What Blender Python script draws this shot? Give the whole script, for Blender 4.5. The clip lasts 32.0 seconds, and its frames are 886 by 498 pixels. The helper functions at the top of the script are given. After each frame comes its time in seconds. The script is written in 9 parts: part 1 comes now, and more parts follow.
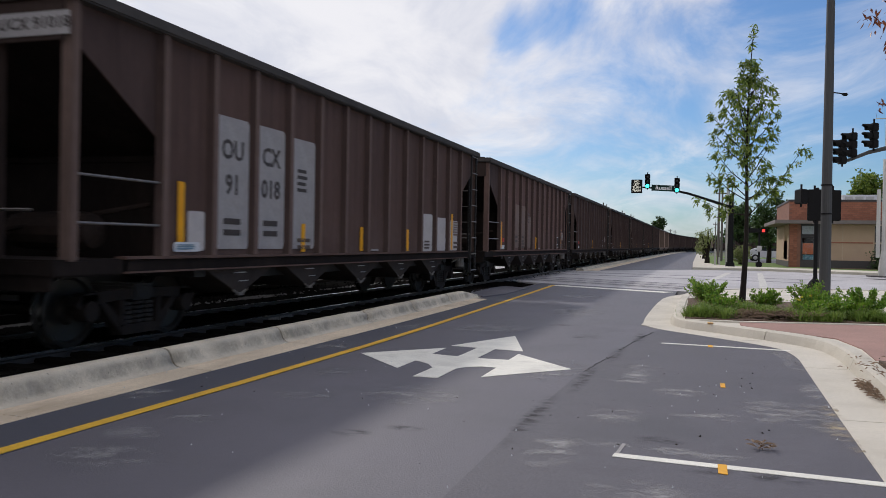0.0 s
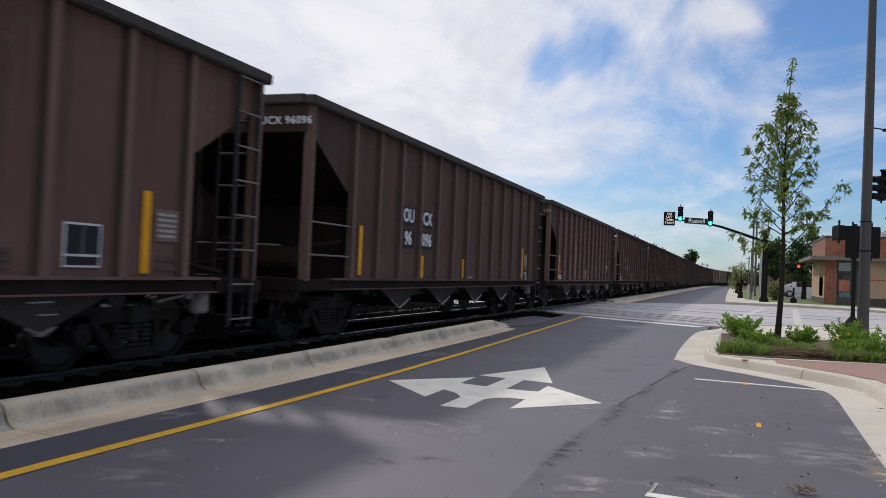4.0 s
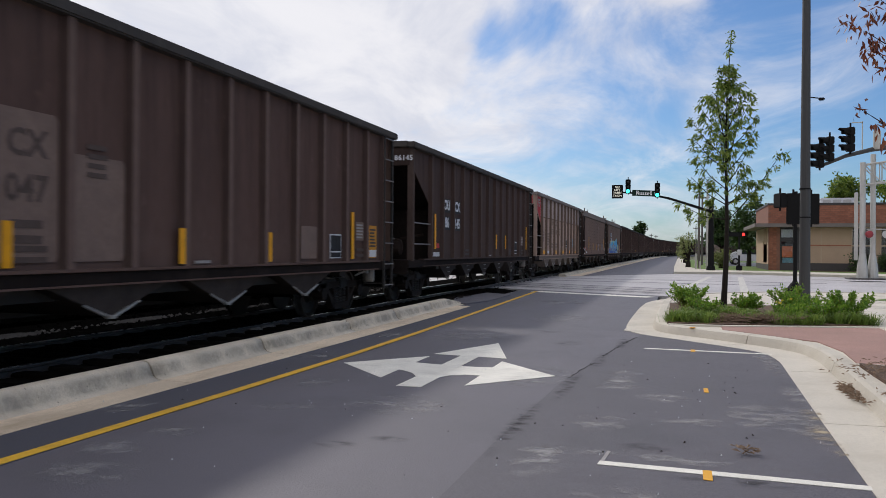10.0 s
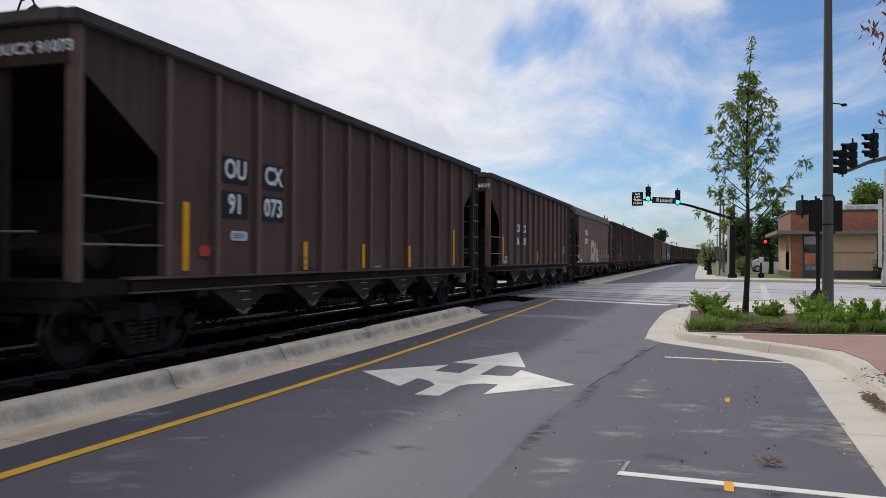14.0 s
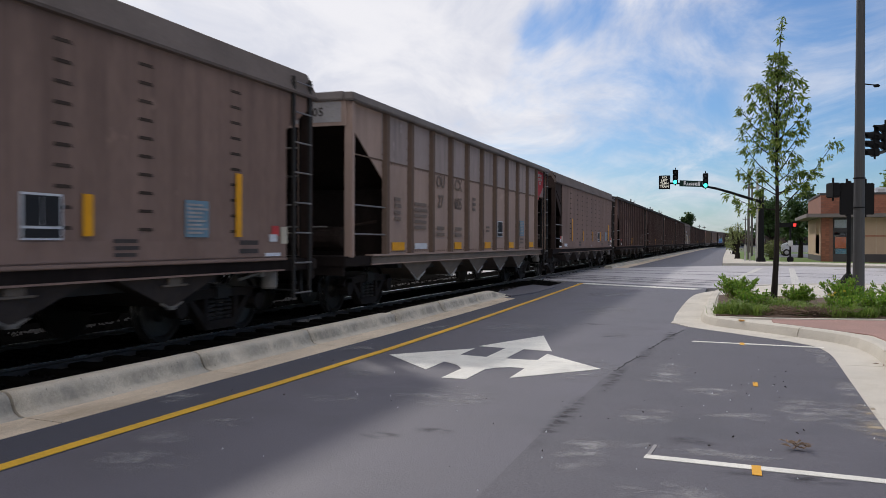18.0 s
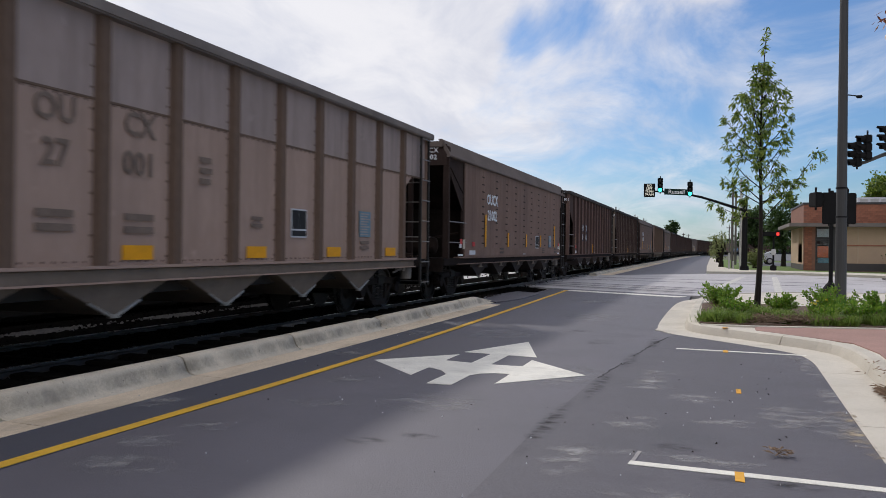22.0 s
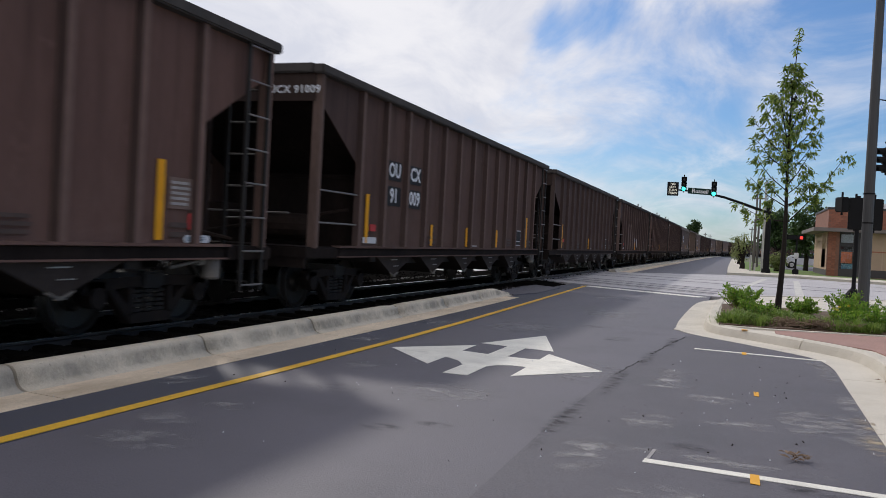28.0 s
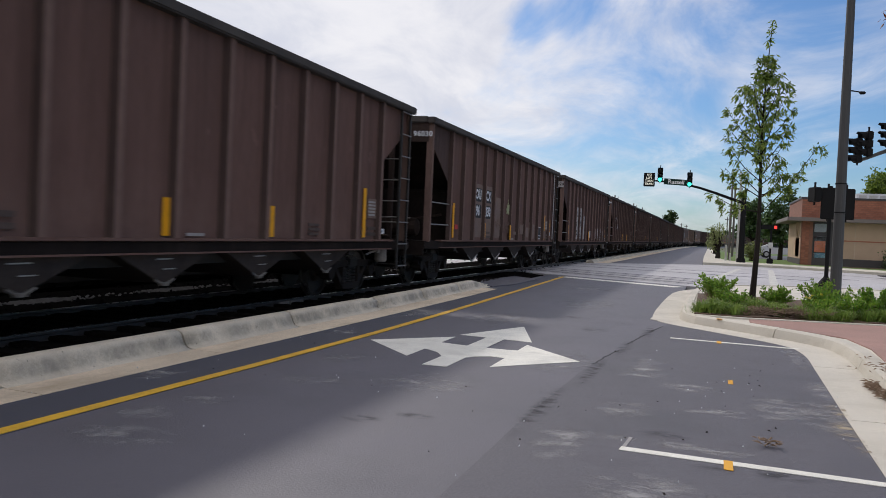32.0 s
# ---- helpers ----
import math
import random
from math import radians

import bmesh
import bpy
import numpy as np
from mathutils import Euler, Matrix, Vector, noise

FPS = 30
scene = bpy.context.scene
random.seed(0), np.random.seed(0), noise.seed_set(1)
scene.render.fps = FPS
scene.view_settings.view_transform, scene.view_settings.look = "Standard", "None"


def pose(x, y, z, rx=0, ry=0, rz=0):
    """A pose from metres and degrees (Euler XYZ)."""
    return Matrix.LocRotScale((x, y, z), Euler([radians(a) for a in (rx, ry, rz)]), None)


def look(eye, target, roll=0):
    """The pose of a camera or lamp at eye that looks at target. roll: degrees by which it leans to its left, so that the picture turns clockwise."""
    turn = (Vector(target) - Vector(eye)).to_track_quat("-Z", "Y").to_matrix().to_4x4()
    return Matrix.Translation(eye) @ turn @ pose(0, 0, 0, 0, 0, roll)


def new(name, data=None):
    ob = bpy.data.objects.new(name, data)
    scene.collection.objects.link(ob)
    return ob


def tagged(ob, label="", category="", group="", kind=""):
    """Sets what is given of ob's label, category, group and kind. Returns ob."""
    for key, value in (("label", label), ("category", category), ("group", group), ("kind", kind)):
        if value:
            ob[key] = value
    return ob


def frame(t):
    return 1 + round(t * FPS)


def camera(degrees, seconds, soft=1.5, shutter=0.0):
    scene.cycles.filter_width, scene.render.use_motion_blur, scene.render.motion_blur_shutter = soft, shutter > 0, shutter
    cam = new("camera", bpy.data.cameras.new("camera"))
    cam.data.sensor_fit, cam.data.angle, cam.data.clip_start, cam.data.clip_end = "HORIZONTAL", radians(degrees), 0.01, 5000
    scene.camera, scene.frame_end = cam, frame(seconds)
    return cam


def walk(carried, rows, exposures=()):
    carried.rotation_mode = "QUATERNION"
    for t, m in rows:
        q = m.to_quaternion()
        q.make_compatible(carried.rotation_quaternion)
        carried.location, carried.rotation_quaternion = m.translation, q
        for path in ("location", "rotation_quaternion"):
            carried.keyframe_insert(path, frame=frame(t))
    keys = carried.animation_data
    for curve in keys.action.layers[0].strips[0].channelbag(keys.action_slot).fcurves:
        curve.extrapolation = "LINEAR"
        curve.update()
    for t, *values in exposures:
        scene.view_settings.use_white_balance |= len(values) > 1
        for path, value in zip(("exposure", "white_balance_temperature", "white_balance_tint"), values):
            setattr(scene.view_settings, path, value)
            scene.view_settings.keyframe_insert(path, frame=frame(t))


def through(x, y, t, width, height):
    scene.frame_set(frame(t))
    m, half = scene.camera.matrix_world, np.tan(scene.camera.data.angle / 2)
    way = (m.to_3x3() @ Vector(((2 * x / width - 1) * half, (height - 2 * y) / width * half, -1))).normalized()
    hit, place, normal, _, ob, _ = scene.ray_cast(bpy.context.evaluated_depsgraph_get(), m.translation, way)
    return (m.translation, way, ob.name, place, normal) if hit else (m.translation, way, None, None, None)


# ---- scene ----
cam = camera(55.93, 32.0, soft=0.75, shutter=0.14)
PATH = [
    (0, (0.030, -0.021, 1.366), (-2.946, 9.525, 1.284), 1.04),
    (0.5, (0.026, 0.003, 1.362), (-2.994, 9.536, 1.287), 1.20),
    (1, (0.031, -0.003, 1.362), (-2.982, 9.532, 1.302), 1.03),
    (1.5, (0.034, -0.027, 1.361), (-2.811, 9.560, 1.301), 1.25),
    (2, (0.028, -0.014, 1.362), (-2.796, 9.579, 1.308), 1.13),
    (2.5, (0.028, -0.043, 1.372), (-2.758, 9.561, 1.347), 1.26),
    (3, (0.024, -0.033, 1.365), (-2.822, 9.553, 1.309), 0.93),
    (3.5, (0.001, 0.008, 1.369), (-3.047, 9.531, 1.517), 1.05),
    (5.5, (-0.021, 0.077, 1.369), (-3.992, 9.252, 1.553), 6.27),
    (6, (-0.020, 0.048, 1.368), (-3.624, 9.376, 1.422), 5.83),
    (6.5, (-0.022, 0.055, 1.375), (-3.380, 9.474, 1.333), 4.99),
    (7, (-0.019, 0.059, 1.385), (-3.065, 9.583, 1.284), 4.17),
    (7.5, (-0.018, 0.043, 1.377), (-3.022, 9.580, 1.506), 4.07),
    (8, (-0.009, 0.035, 1.379), (-2.926, 9.600, 1.307), 3.19),
    (8.5, (0.013, 0.017, 1.381), (-2.671, 9.650, 1.293), 2.98),
    (9, (-0.000, -0.001, 1.383), (-2.696, 9.628, 1.355), 2.46),
    (9.5, (0.008, -0.018, 1.389), (-2.687, 9.611, 1.411), 2.66),
    (10, (0.022, 0.008, 1.378), (-2.752, 9.615, 1.382), 0.40),
    (10.5, (0.025, 0.006, 1.388), (-2.879, 9.575, 1.479), -0.61),
    (11, (0.031, 0.032, 1.380), (-2.911, 9.589, 1.428), -0.95),
    (11.5, (0.034, -0.001, 1.391), (-2.854, 9.573, 1.420), -0.29),
    (12, (0.034, -0.005, 1.388), (-2.792, 9.587, 1.432), -0.12),
    (12.5, (0.033, -0.008, 1.387), (-2.848, 9.567, 1.435), 0.16),
    (13, (0.030, 0.012, 1.386), (-2.934, 9.562, 1.499), -0.21),
    (13.5, (0.029, 0.019, 1.382), (-2.965, 9.560, 1.478), -0.22),
    (14, (0.030, 0.016, 1.386), (-2.967, 9.556, 1.481), 0.30),
    (14.5, (0.031, -0.001, 1.382), (-2.955, 9.543, 1.417), 0.39),
    (16.5, (0.018, -0.031, 1.389), (-3.001, 9.502, 1.389), 0.92),
    (17, (0.031, -0.022, 1.379), (-3.115, 9.470, 1.351), 0.70),
    (17.5, (0.031, -0.000, 1.379), (-3.182, 9.469, 1.244), 0.91),
    (18, (0.027, -0.008, 1.385), (-3.256, 9.437, 1.290), 0.20),
    (18.5, (0.022, 0.001, 1.378), (-3.219, 9.461, 1.405), 0.33),
    (19, (0.023, -0.004, 1.380), (-3.202, 9.461, 1.378), 0.86),
    (19.5, (0.019, -0.014, 1.382), (-3.178, 9.461, 1.406), 1.28),
    (20, (0.015, -0.014, 1.385), (-3.141, 9.475, 1.391), 1.31),
    (20.5, (0.028, -0.019, 1.380), (-3.188, 9.450, 1.383), 1.20),
    (21, (0.025, -0.023, 1.381), (-3.106, 9.474, 1.368), 1.44),
    (21.5, (0.025, 0.001, 1.378), (-3.197, 9.468, 1.387), 0.55),
    (22, (0.022, -0.013, 1.379), (-3.096, 9.488, 1.358), 0.68),
    (22.5, (0.020, -0.012, 1.373), (-3.099, 9.490, 1.360), 0.64),
    (23, (0.006, 0.019, 1.374), (-3.429, 9.411, 1.392), 1.72),
    (23.5, (-0.001, 0.090, 1.378), (-4.205, 9.163, 1.484), 3.84),
    (24, (-0.016, 0.089, 1.376), (-4.273, 9.138, 1.343), 6.14),
    (24.5, (-0.013, 0.075, 1.379), (-4.275, 9.121, 1.397), 6.52),
    (25, (-0.004, 0.046, 1.374), (-3.895, 9.258, 1.405), 6.12),
    (25.5, (-0.000, 0.005, 1.374), (-3.604, 9.333, 1.433), 5.29),
    (27.5, (0.007, -0.017, 1.379), (-3.448, 9.367, 1.321), 3.31),
    (28, (0.003, -0.023, 1.375), (-3.330, 9.404, 1.230), 2.93),
    (28.5, (0.005, -0.020, 1.378), (-3.411, 9.377, 1.193), 2.65),
    (29, (0.010, -0.041, 1.386), (-3.290, 9.398, 1.231), 2.36),
    (29.5, (0.004, -0.042, 1.383), (-3.206, 9.427, 1.190), 2.34),
    (30, (0.002, -0.013, 1.374), (-3.237, 9.445, 1.157), 2.25),
    (30.5, (0.002, -0.029, 1.383), (-3.255, 9.424, 1.182), 2.08),
    (31, (0.005, -0.028, 1.385), (-3.237, 9.431, 1.221), 2.52),
    (31.5, (0.014, -0.052, 1.388), (-3.112, 9.445, 1.203), 2.31),
    (32, (0.019, -0.069, 1.382), (-3.064, 9.442, 1.153), 2.53),
]
walk(cam, [(t, look(eye, target, roll)) for t, eye, target, roll in PATH])

# ---- world, sun, exposure ----
SUN_FROM = Vector((-0.546, 0.600, 0.585)).normalized()
scene.view_settings.exposure = 0.38


def make_world():
    w = bpy.data.worlds.new("sky")
    scene.world = w
    w.use_nodes = True
    nt = w.node_tree
    N, L = nt.nodes, nt.links
    bg = N["Background"]
    sky = N.new("ShaderNodeTexSky")
    sky.sky_type = "NISHITA"
    sky.sun_disc = False
    sky.sun_elevation = math.asin(SUN_FROM.z)
    sky.sun_rotation = math.atan2(SUN_FROM.x, SUN_FROM.y)
    sky.air_density, sky.dust_density, sky.ozone_density = 1.0, 0.6, 2.0
    tc = N.new("ShaderNodeTexCoord")
    sep = N.new("ShaderNodeSeparateXYZ")
    L.new(tc.outputs["Generated"], sep.inputs[0])

    def m(op, a, b=None):
        n = N.new("ShaderNodeMath")
        n.operation = op
        for i, v in enumerate((a, b)):
            if v is None:
                continue
            if isinstance(v, (int, float)):
                n.inputs[i].default_value = v
            else:
                L.new(v, n.inputs[i])
        return n.outputs[0]

    def ramp(v, p0, p1):
        r = N.new("ShaderNodeMapRange")
        r.interpolation_type = "SMOOTHSTEP"
        L.new(v, r.inputs[0])
        r.inputs[1].default_value, r.inputs[2].default_value = p0, p1
        return r.outputs[0]

    zz = m("ADD", m("MAXIMUM", sep.outputs[2], 0.0), 0.12)
    u, v = m("DIVIDE", sep.outputs[0], zz), m("DIVIDE", sep.outputs[1], zz)
    comb = N.new("ShaderNodeCombineXYZ")
    # clouds drawn out along one way, as high cirrus is
    L.new(m("ADD", m("MULTIPLY", u, 0.80), m("MULTIPLY", v, 0.25)), comb.inputs[0])
    L.new(m("ADD", m("MULTIPLY", u, -0.22), m("MULTIPLY", v, 0.42)), comb.inputs[1])

    def noise_tex(scale, detail, rough, dist, off):
        n = N.new("ShaderNodeTexNoise")
        n.inputs["Scale"].default_value, n.inputs["Detail"].default_value = scale, detail
        n.inputs["Roughness"].default_value, n.inputs["Distortion"].default_value = rough, dist
        mp = N.new("ShaderNodeMapping")
        mp.inputs["Location"].default_value = off
        L.new(comb.outputs[0], mp.inputs[0])
        L.new(mp.outputs[0], n.inputs[0])
        return n.outputs[0]

    big = noise_tex(0.55, 4, 0.5, 0.3, (1.2, 3.1, 0.4))
    fine = noise_tex(1.9, 8, 0.62, 0.8, (4.0, 0.7, 2.2))
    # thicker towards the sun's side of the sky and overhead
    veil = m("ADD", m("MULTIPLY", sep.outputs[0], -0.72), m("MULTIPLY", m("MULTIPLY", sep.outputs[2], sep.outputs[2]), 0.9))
    # and unseen cloud at the camera's back, added to brighten the shaded sides
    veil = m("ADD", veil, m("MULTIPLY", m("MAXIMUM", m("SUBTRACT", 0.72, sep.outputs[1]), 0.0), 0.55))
    wob = N.new("ShaderNodeTexNoise")
    wob.inputs["Scale"].default_value, wob.inputs["Detail"].default_value = 7.0, 5
    L.new(tc.outputs["Generated"], wob.inputs[0])
    shifted = N.new("ShaderNodeVectorMath")
    shifted.operation = "MULTIPLY_ADD"
    L.new(wob.outputs["Color"], shifted.inputs[0])
    shifted.inputs[1].default_value = (0.16, 0.16, 0.10)
    L.new(tc.outputs["Generated"], shifted.inputs[2])
    # rifts and thicker banks of the cirrus: direction, size, thickness
    for d, r, amp in (((-0.228, 0.945, 0.238), 0.045, -0.26), ((-0.165, 0.955, 0.262), 0.055, -0.22), ((-0.315, 0.925, 0.205), 0.13, 0.30), ((-0.42, 0.88, 0.25), 0.20, 0.22),
                      ((-0.150, 0.970, 0.165), 0.10, 0.20), ((-0.035, 0.960, 0.285), 0.045, 0.34), ((0.08, 0.965, 0.240), 0.13, -0.12), ((-0.01, 0.988, 0.150), 0.05, -0.25)):
        dist = N.new("ShaderNodeVectorMath")
        dist.operation = "DISTANCE"
        L.new(shifted.outputs[0], dist.inputs[0])
        dist.inputs[1].default_value = (d[0] + 0.08, d[1] + 0.08, d[2] + 0.05)
        veil = m("ADD", veil, m("MULTIPLY", ramp(dist.outputs["Value"], r, 0.0), amp))
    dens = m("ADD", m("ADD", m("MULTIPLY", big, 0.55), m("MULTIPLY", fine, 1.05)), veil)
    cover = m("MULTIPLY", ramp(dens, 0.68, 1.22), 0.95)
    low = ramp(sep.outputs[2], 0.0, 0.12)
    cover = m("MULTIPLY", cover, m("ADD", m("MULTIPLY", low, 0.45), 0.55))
    hue = N.new("ShaderNodeMix")
    hue.data_type = "RGBA"
    hue.blend_type = "MULTIPLY"
    hue.inputs[0].default_value = 1.0
    L.new(sky.outputs[0], hue.inputs[6])
    hue.inputs[7].default_value = (0.41, 0.56, 0.76, 1)
    mix = N.new("ShaderNodeMix")
    mix.data_type = "RGBA"
    L.new(cover, mix.inputs[0])
    L.new(hue.outputs[2], mix.inputs[6])
    tone = N.new("ShaderNodeMix")
    tone.data_type = "RGBA"
    L.new(ramp(noise_tex(2.6, 8, 0.6, 0.6, (2.0, 5.0, 1.0)), 0.35, 0.70), tone.inputs[0])
    tone.inputs[6].default_value, tone.inputs[7].default_value = (5.55, 5.65, 6.3, 1), (7.2, 7.08, 7.3, 1)
    L.new(tone.outputs[2], mix.inputs[7])
    L.new(mix.outputs[2], bg.inputs[0])
    bg.inputs[1].default_value = 0.096


make_world()
sun = new("sun", bpy.data.lights.new("sun", "SUN"))
sun.data.energy, sun.data.angle, sun.data.color = 1.3, radians(3.0), (1.0, 0.945, 0.89)
sun.matrix_world = look(SUN_FROM * 60, (0, 0, 0))


# ---- materials ----
def mat(name, base, rough=0.7, metal=0.0, vary=0.25, scale=1.5, fine=25.0, bump=0.25, dark=None, stain=0.0, stain_scale=0.6, stretch=(1, 1, 1), speck=0.0,
        emit=None, glossy=0.5, each=0.0):
    """A surface with variation at two scales, optional stains, specks and relief."""
    M = bpy.data.materials.new(name)
    M.use_nodes = True
    nt = M.node_tree
    N, L = nt.nodes, nt.links
    b = N["Principled BSDF"]
    b.inputs["Roughness"].default_value, b.inputs["Metallic"].default_value = rough, metal
    b.inputs["Specular IOR Level"].default_value = glossy
    if emit:
        b.inputs["Emission Color"].default_value, b.inputs["Emission Strength"].default_value = (*emit[0], 1), emit[1]
    tc = N.new("ShaderNodeTexCoord")
    mp = N.new("ShaderNodeMapping")
    mp.inputs["Scale"].default_value = stretch
    L.new(tc.outputs["Object"], mp.inputs[0])

    def tex(s, detail, rgh=0.55):
        n = N.new("ShaderNodeTexNoise")
        n.inputs["Scale"].default_value, n.inputs["Detail"].default_value, n.inputs["Roughness"].default_value = s, detail, rgh
        L.new(mp.outputs[0], n.inputs[0])
        return n.outputs[0]

    def mapr(v, a, c, d, e):
        r = N.new("ShaderNodeMapRange")
        L.new(v, r.inputs[0])
        for i, x in enumerate((a, c, d, e)):
            r.inputs[1 + i].default_value = x
        return r.outputs[0]

    def mult(col, fac):
        x = N.new("ShaderNodeMix")
        x.data_type, x.blend_type = "RGBA", "MULTIPLY"
        x.inputs[0].default_value = 1
        L.new(col, x.inputs[6])
        L.new(fac, x.inputs[7])
        return x.outputs[2]

    def blend(fac, a, c):
        x = N.new("ShaderNodeMix")
        x.data_type = "RGBA"
        L.new(fac, x.inputs[0])
        L.new(a, x.inputs[6])
        x.inputs[7].default_value = (*c, 1)
        return x.outputs[2]

    rgb = N.new("ShaderNodeRGB")
    rgb.outputs[0].default_value = (*base, 1)
    col = rgb.outputs[0]
    coarse, grain = tex(scale, 5), tex(fine, 4)
    col = mult(col, mapr(coarse, 0.25, 0.75, 1 - vary, 1 + vary))
    col = mult(col, mapr(grain, 0.2, 0.8, 1 - vary * 0.6, 1 + vary * 0.6))
    if each:
        oi = N.new("ShaderNodeObjectInfo")
        col = mult(col, mapr(oi.outputs["Random"], 0, 1, 1 - each, 1 + each))
    if stain:
        col = blend(mapr(tex(stain_scale, 7, 0.65), 0.5, 0.72, 0, stain), col, dark or tuple(c * 0.5 for c in base))
    if speck:
        col = mult(col, mapr(tex(fine * 6, 2), 0.3, 0.7, 1 - speck, 1 + speck))
    L.new(col, b.inputs["Base Color"])
    L.new(mapr(coarse, 0.2, 0.8, max(rough - 0.1, 0.02), min(rough + 0.1, 1)), b.inputs["Roughness"])
    if bump:
        bp = N.new("ShaderNodeBump")
        bp.inputs["Strength"].default_value, bp.inputs["Distance"].default_value = bump, 0.01
        L.new(grain, bp.inputs["Height"])
        L.new(bp.outputs[0], b.inputs["Normal"])
    return M


def spray_mat(name, low, high, z0, z1):
    """Sprayed paint that fades from one colour at the foot to another at the top."""
    M = mat(name, (1, 1, 1), 0.6, vary=0.14, scale=2.5, fine=30, bump=0.05, glossy=0.2)
    N, L = M.node_tree.nodes, M.node_tree.links
    b = N["Principled BSDF"]
    shade = b.inputs["Base Color"].links[0].from_socket
    tc = N.new("ShaderNodeTexCoord")
    sep = N.new("ShaderNodeSeparateXYZ")
    L.new(tc.outputs["Object"], sep.inputs[0])
    r = N.new("ShaderNodeMapRange")
    r.interpolation_type = "SMOOTHSTEP"
    L.new(sep.outputs[2], r.inputs[0])
    r.inputs[1].default_value, r.inputs[2].default_value = z0, z1
    mx = N.new("ShaderNodeMix")
    mx.data_type = "RGBA"
    L.new(r.outputs[0], mx.inputs[0])
    mx.inputs[6].default_value, mx.inputs[7].default_value = (*low, 1), (*high, 1)
    mu = N.new("ShaderNodeMix")
    mu.data_type, mu.blend_type = "RGBA", "MULTIPLY"
    mu.inputs[0].default_value = 1
    L.new(mx.outputs[2], mu.inputs[6])
    L.new(shade, mu.inputs[7])
    L.new(mu.outputs[2], b.inputs["Base Color"])
    return M


def leaf_mat(name, base, tip, through=0.45):
    """A leaf: colour varies leaf by leaf, and some light passes through."""
    M = bpy.data.materials.new(name)
    M.use_nodes = True
    nt = M.node_tree
    N, L = nt.nodes, nt.links
    b, out = N["Principled BSDF"], N["Material Output"]
    geo = N.new("ShaderNodeNewGeometry")
    mx = N.new("ShaderNodeMix")
    mx.data_type = "RGBA"
    L.new(geo.outputs["Random Per Island"], mx.inputs[0])
    mx.inputs[6].default_value, mx.inputs[7].default_value = (*base, 1), (*tip, 1)
    L.new(mx.outputs[2], b.inputs["Base Color"])
    b.inputs["Roughness"].default_value = 0.45
    tr = N.new("ShaderNodeBsdfTranslucent")
    L.new(mx.outputs[2], tr.inputs[0])
    ms = N.new("ShaderNodeMixShader")
    ms.inputs[0].default_value = through
    L.new(b.outputs[0], ms.inputs[1])
    L.new(tr.outputs[0], ms.inputs[2])
    L.new(ms.outputs[0], out.inputs[0])
    return M


def stain_mat(name, base, most, scale):
    """A thin film on the road: patchy, and fading out towards its edges."""
    M = mat(name, base, 0.9, vary=0.2, scale=4, fine=60, bump=0.2, speck=0.25)
    N, L = M.node_tree.nodes, M.node_tree.links
    b, out = N["Principled BSDF"], N["Material Output"]
    tc = N.new("ShaderNodeTexCoord")
    ln = N.new("ShaderNodeVectorMath")
    ln.operation = "DISTANCE"
    flat = N.new("ShaderNodeVectorMath")
    flat.operation = "MULTIPLY"
    L.new(tc.outputs["Generated"], flat.inputs[0])
    flat.inputs[1].default_value = (1, 1, 0)
    L.new(flat.outputs[0], ln.inputs[0])
    ln.inputs[1].default_value = (0.5, 0.5, 0)
    edge = N.new("ShaderNodeMapRange")
    edge.interpolation_type = "SMOOTHSTEP"
    L.new(ln.outputs["Value"], edge.inputs[0])
    edge.inputs[1].default_value, edge.inputs[2].default_value = 0.48, 0.08
    nz = N.new("ShaderNodeTexNoise")
    nz.inputs["Scale"].default_value, nz.inputs["Detail"].default_value, nz.inputs["Roughness"].default_value = scale, 5, 0.62
    drawn = N.new("ShaderNodeMapping")
    drawn.inputs["Scale"].default_value = (0.9, 1.35, 1)
    L.new(tc.outputs["Object"], drawn.inputs[0])
    L.new(drawn.outputs[0], nz.inputs[0])
    patch = N.new("ShaderNodeMapRange")
    L.new(nz.outputs[0], patch.inputs[0])
    patch.inputs[1].default_value, patch.inputs[2].default_value, patch.inputs[4].default_value = 0.44, 0.66, most
    fac = N.new("ShaderNodeMath")
    fac.operation = "MULTIPLY"
    L.new(edge.outputs[0], fac.inputs[0])
    L.new(patch.outputs[0], fac.inputs[1])
    tr = N.new("ShaderNodeBsdfTransparent")
    mx = N.new("ShaderNodeMixShader")
    L.new(fac.outputs[0], mx.inputs[0])
    L.new(tr.outputs[0], mx.inputs[1])
    L.new(b.outputs[0], mx.inputs[2])
    L.new(mx.outputs[0], out.inputs[0])
    return M


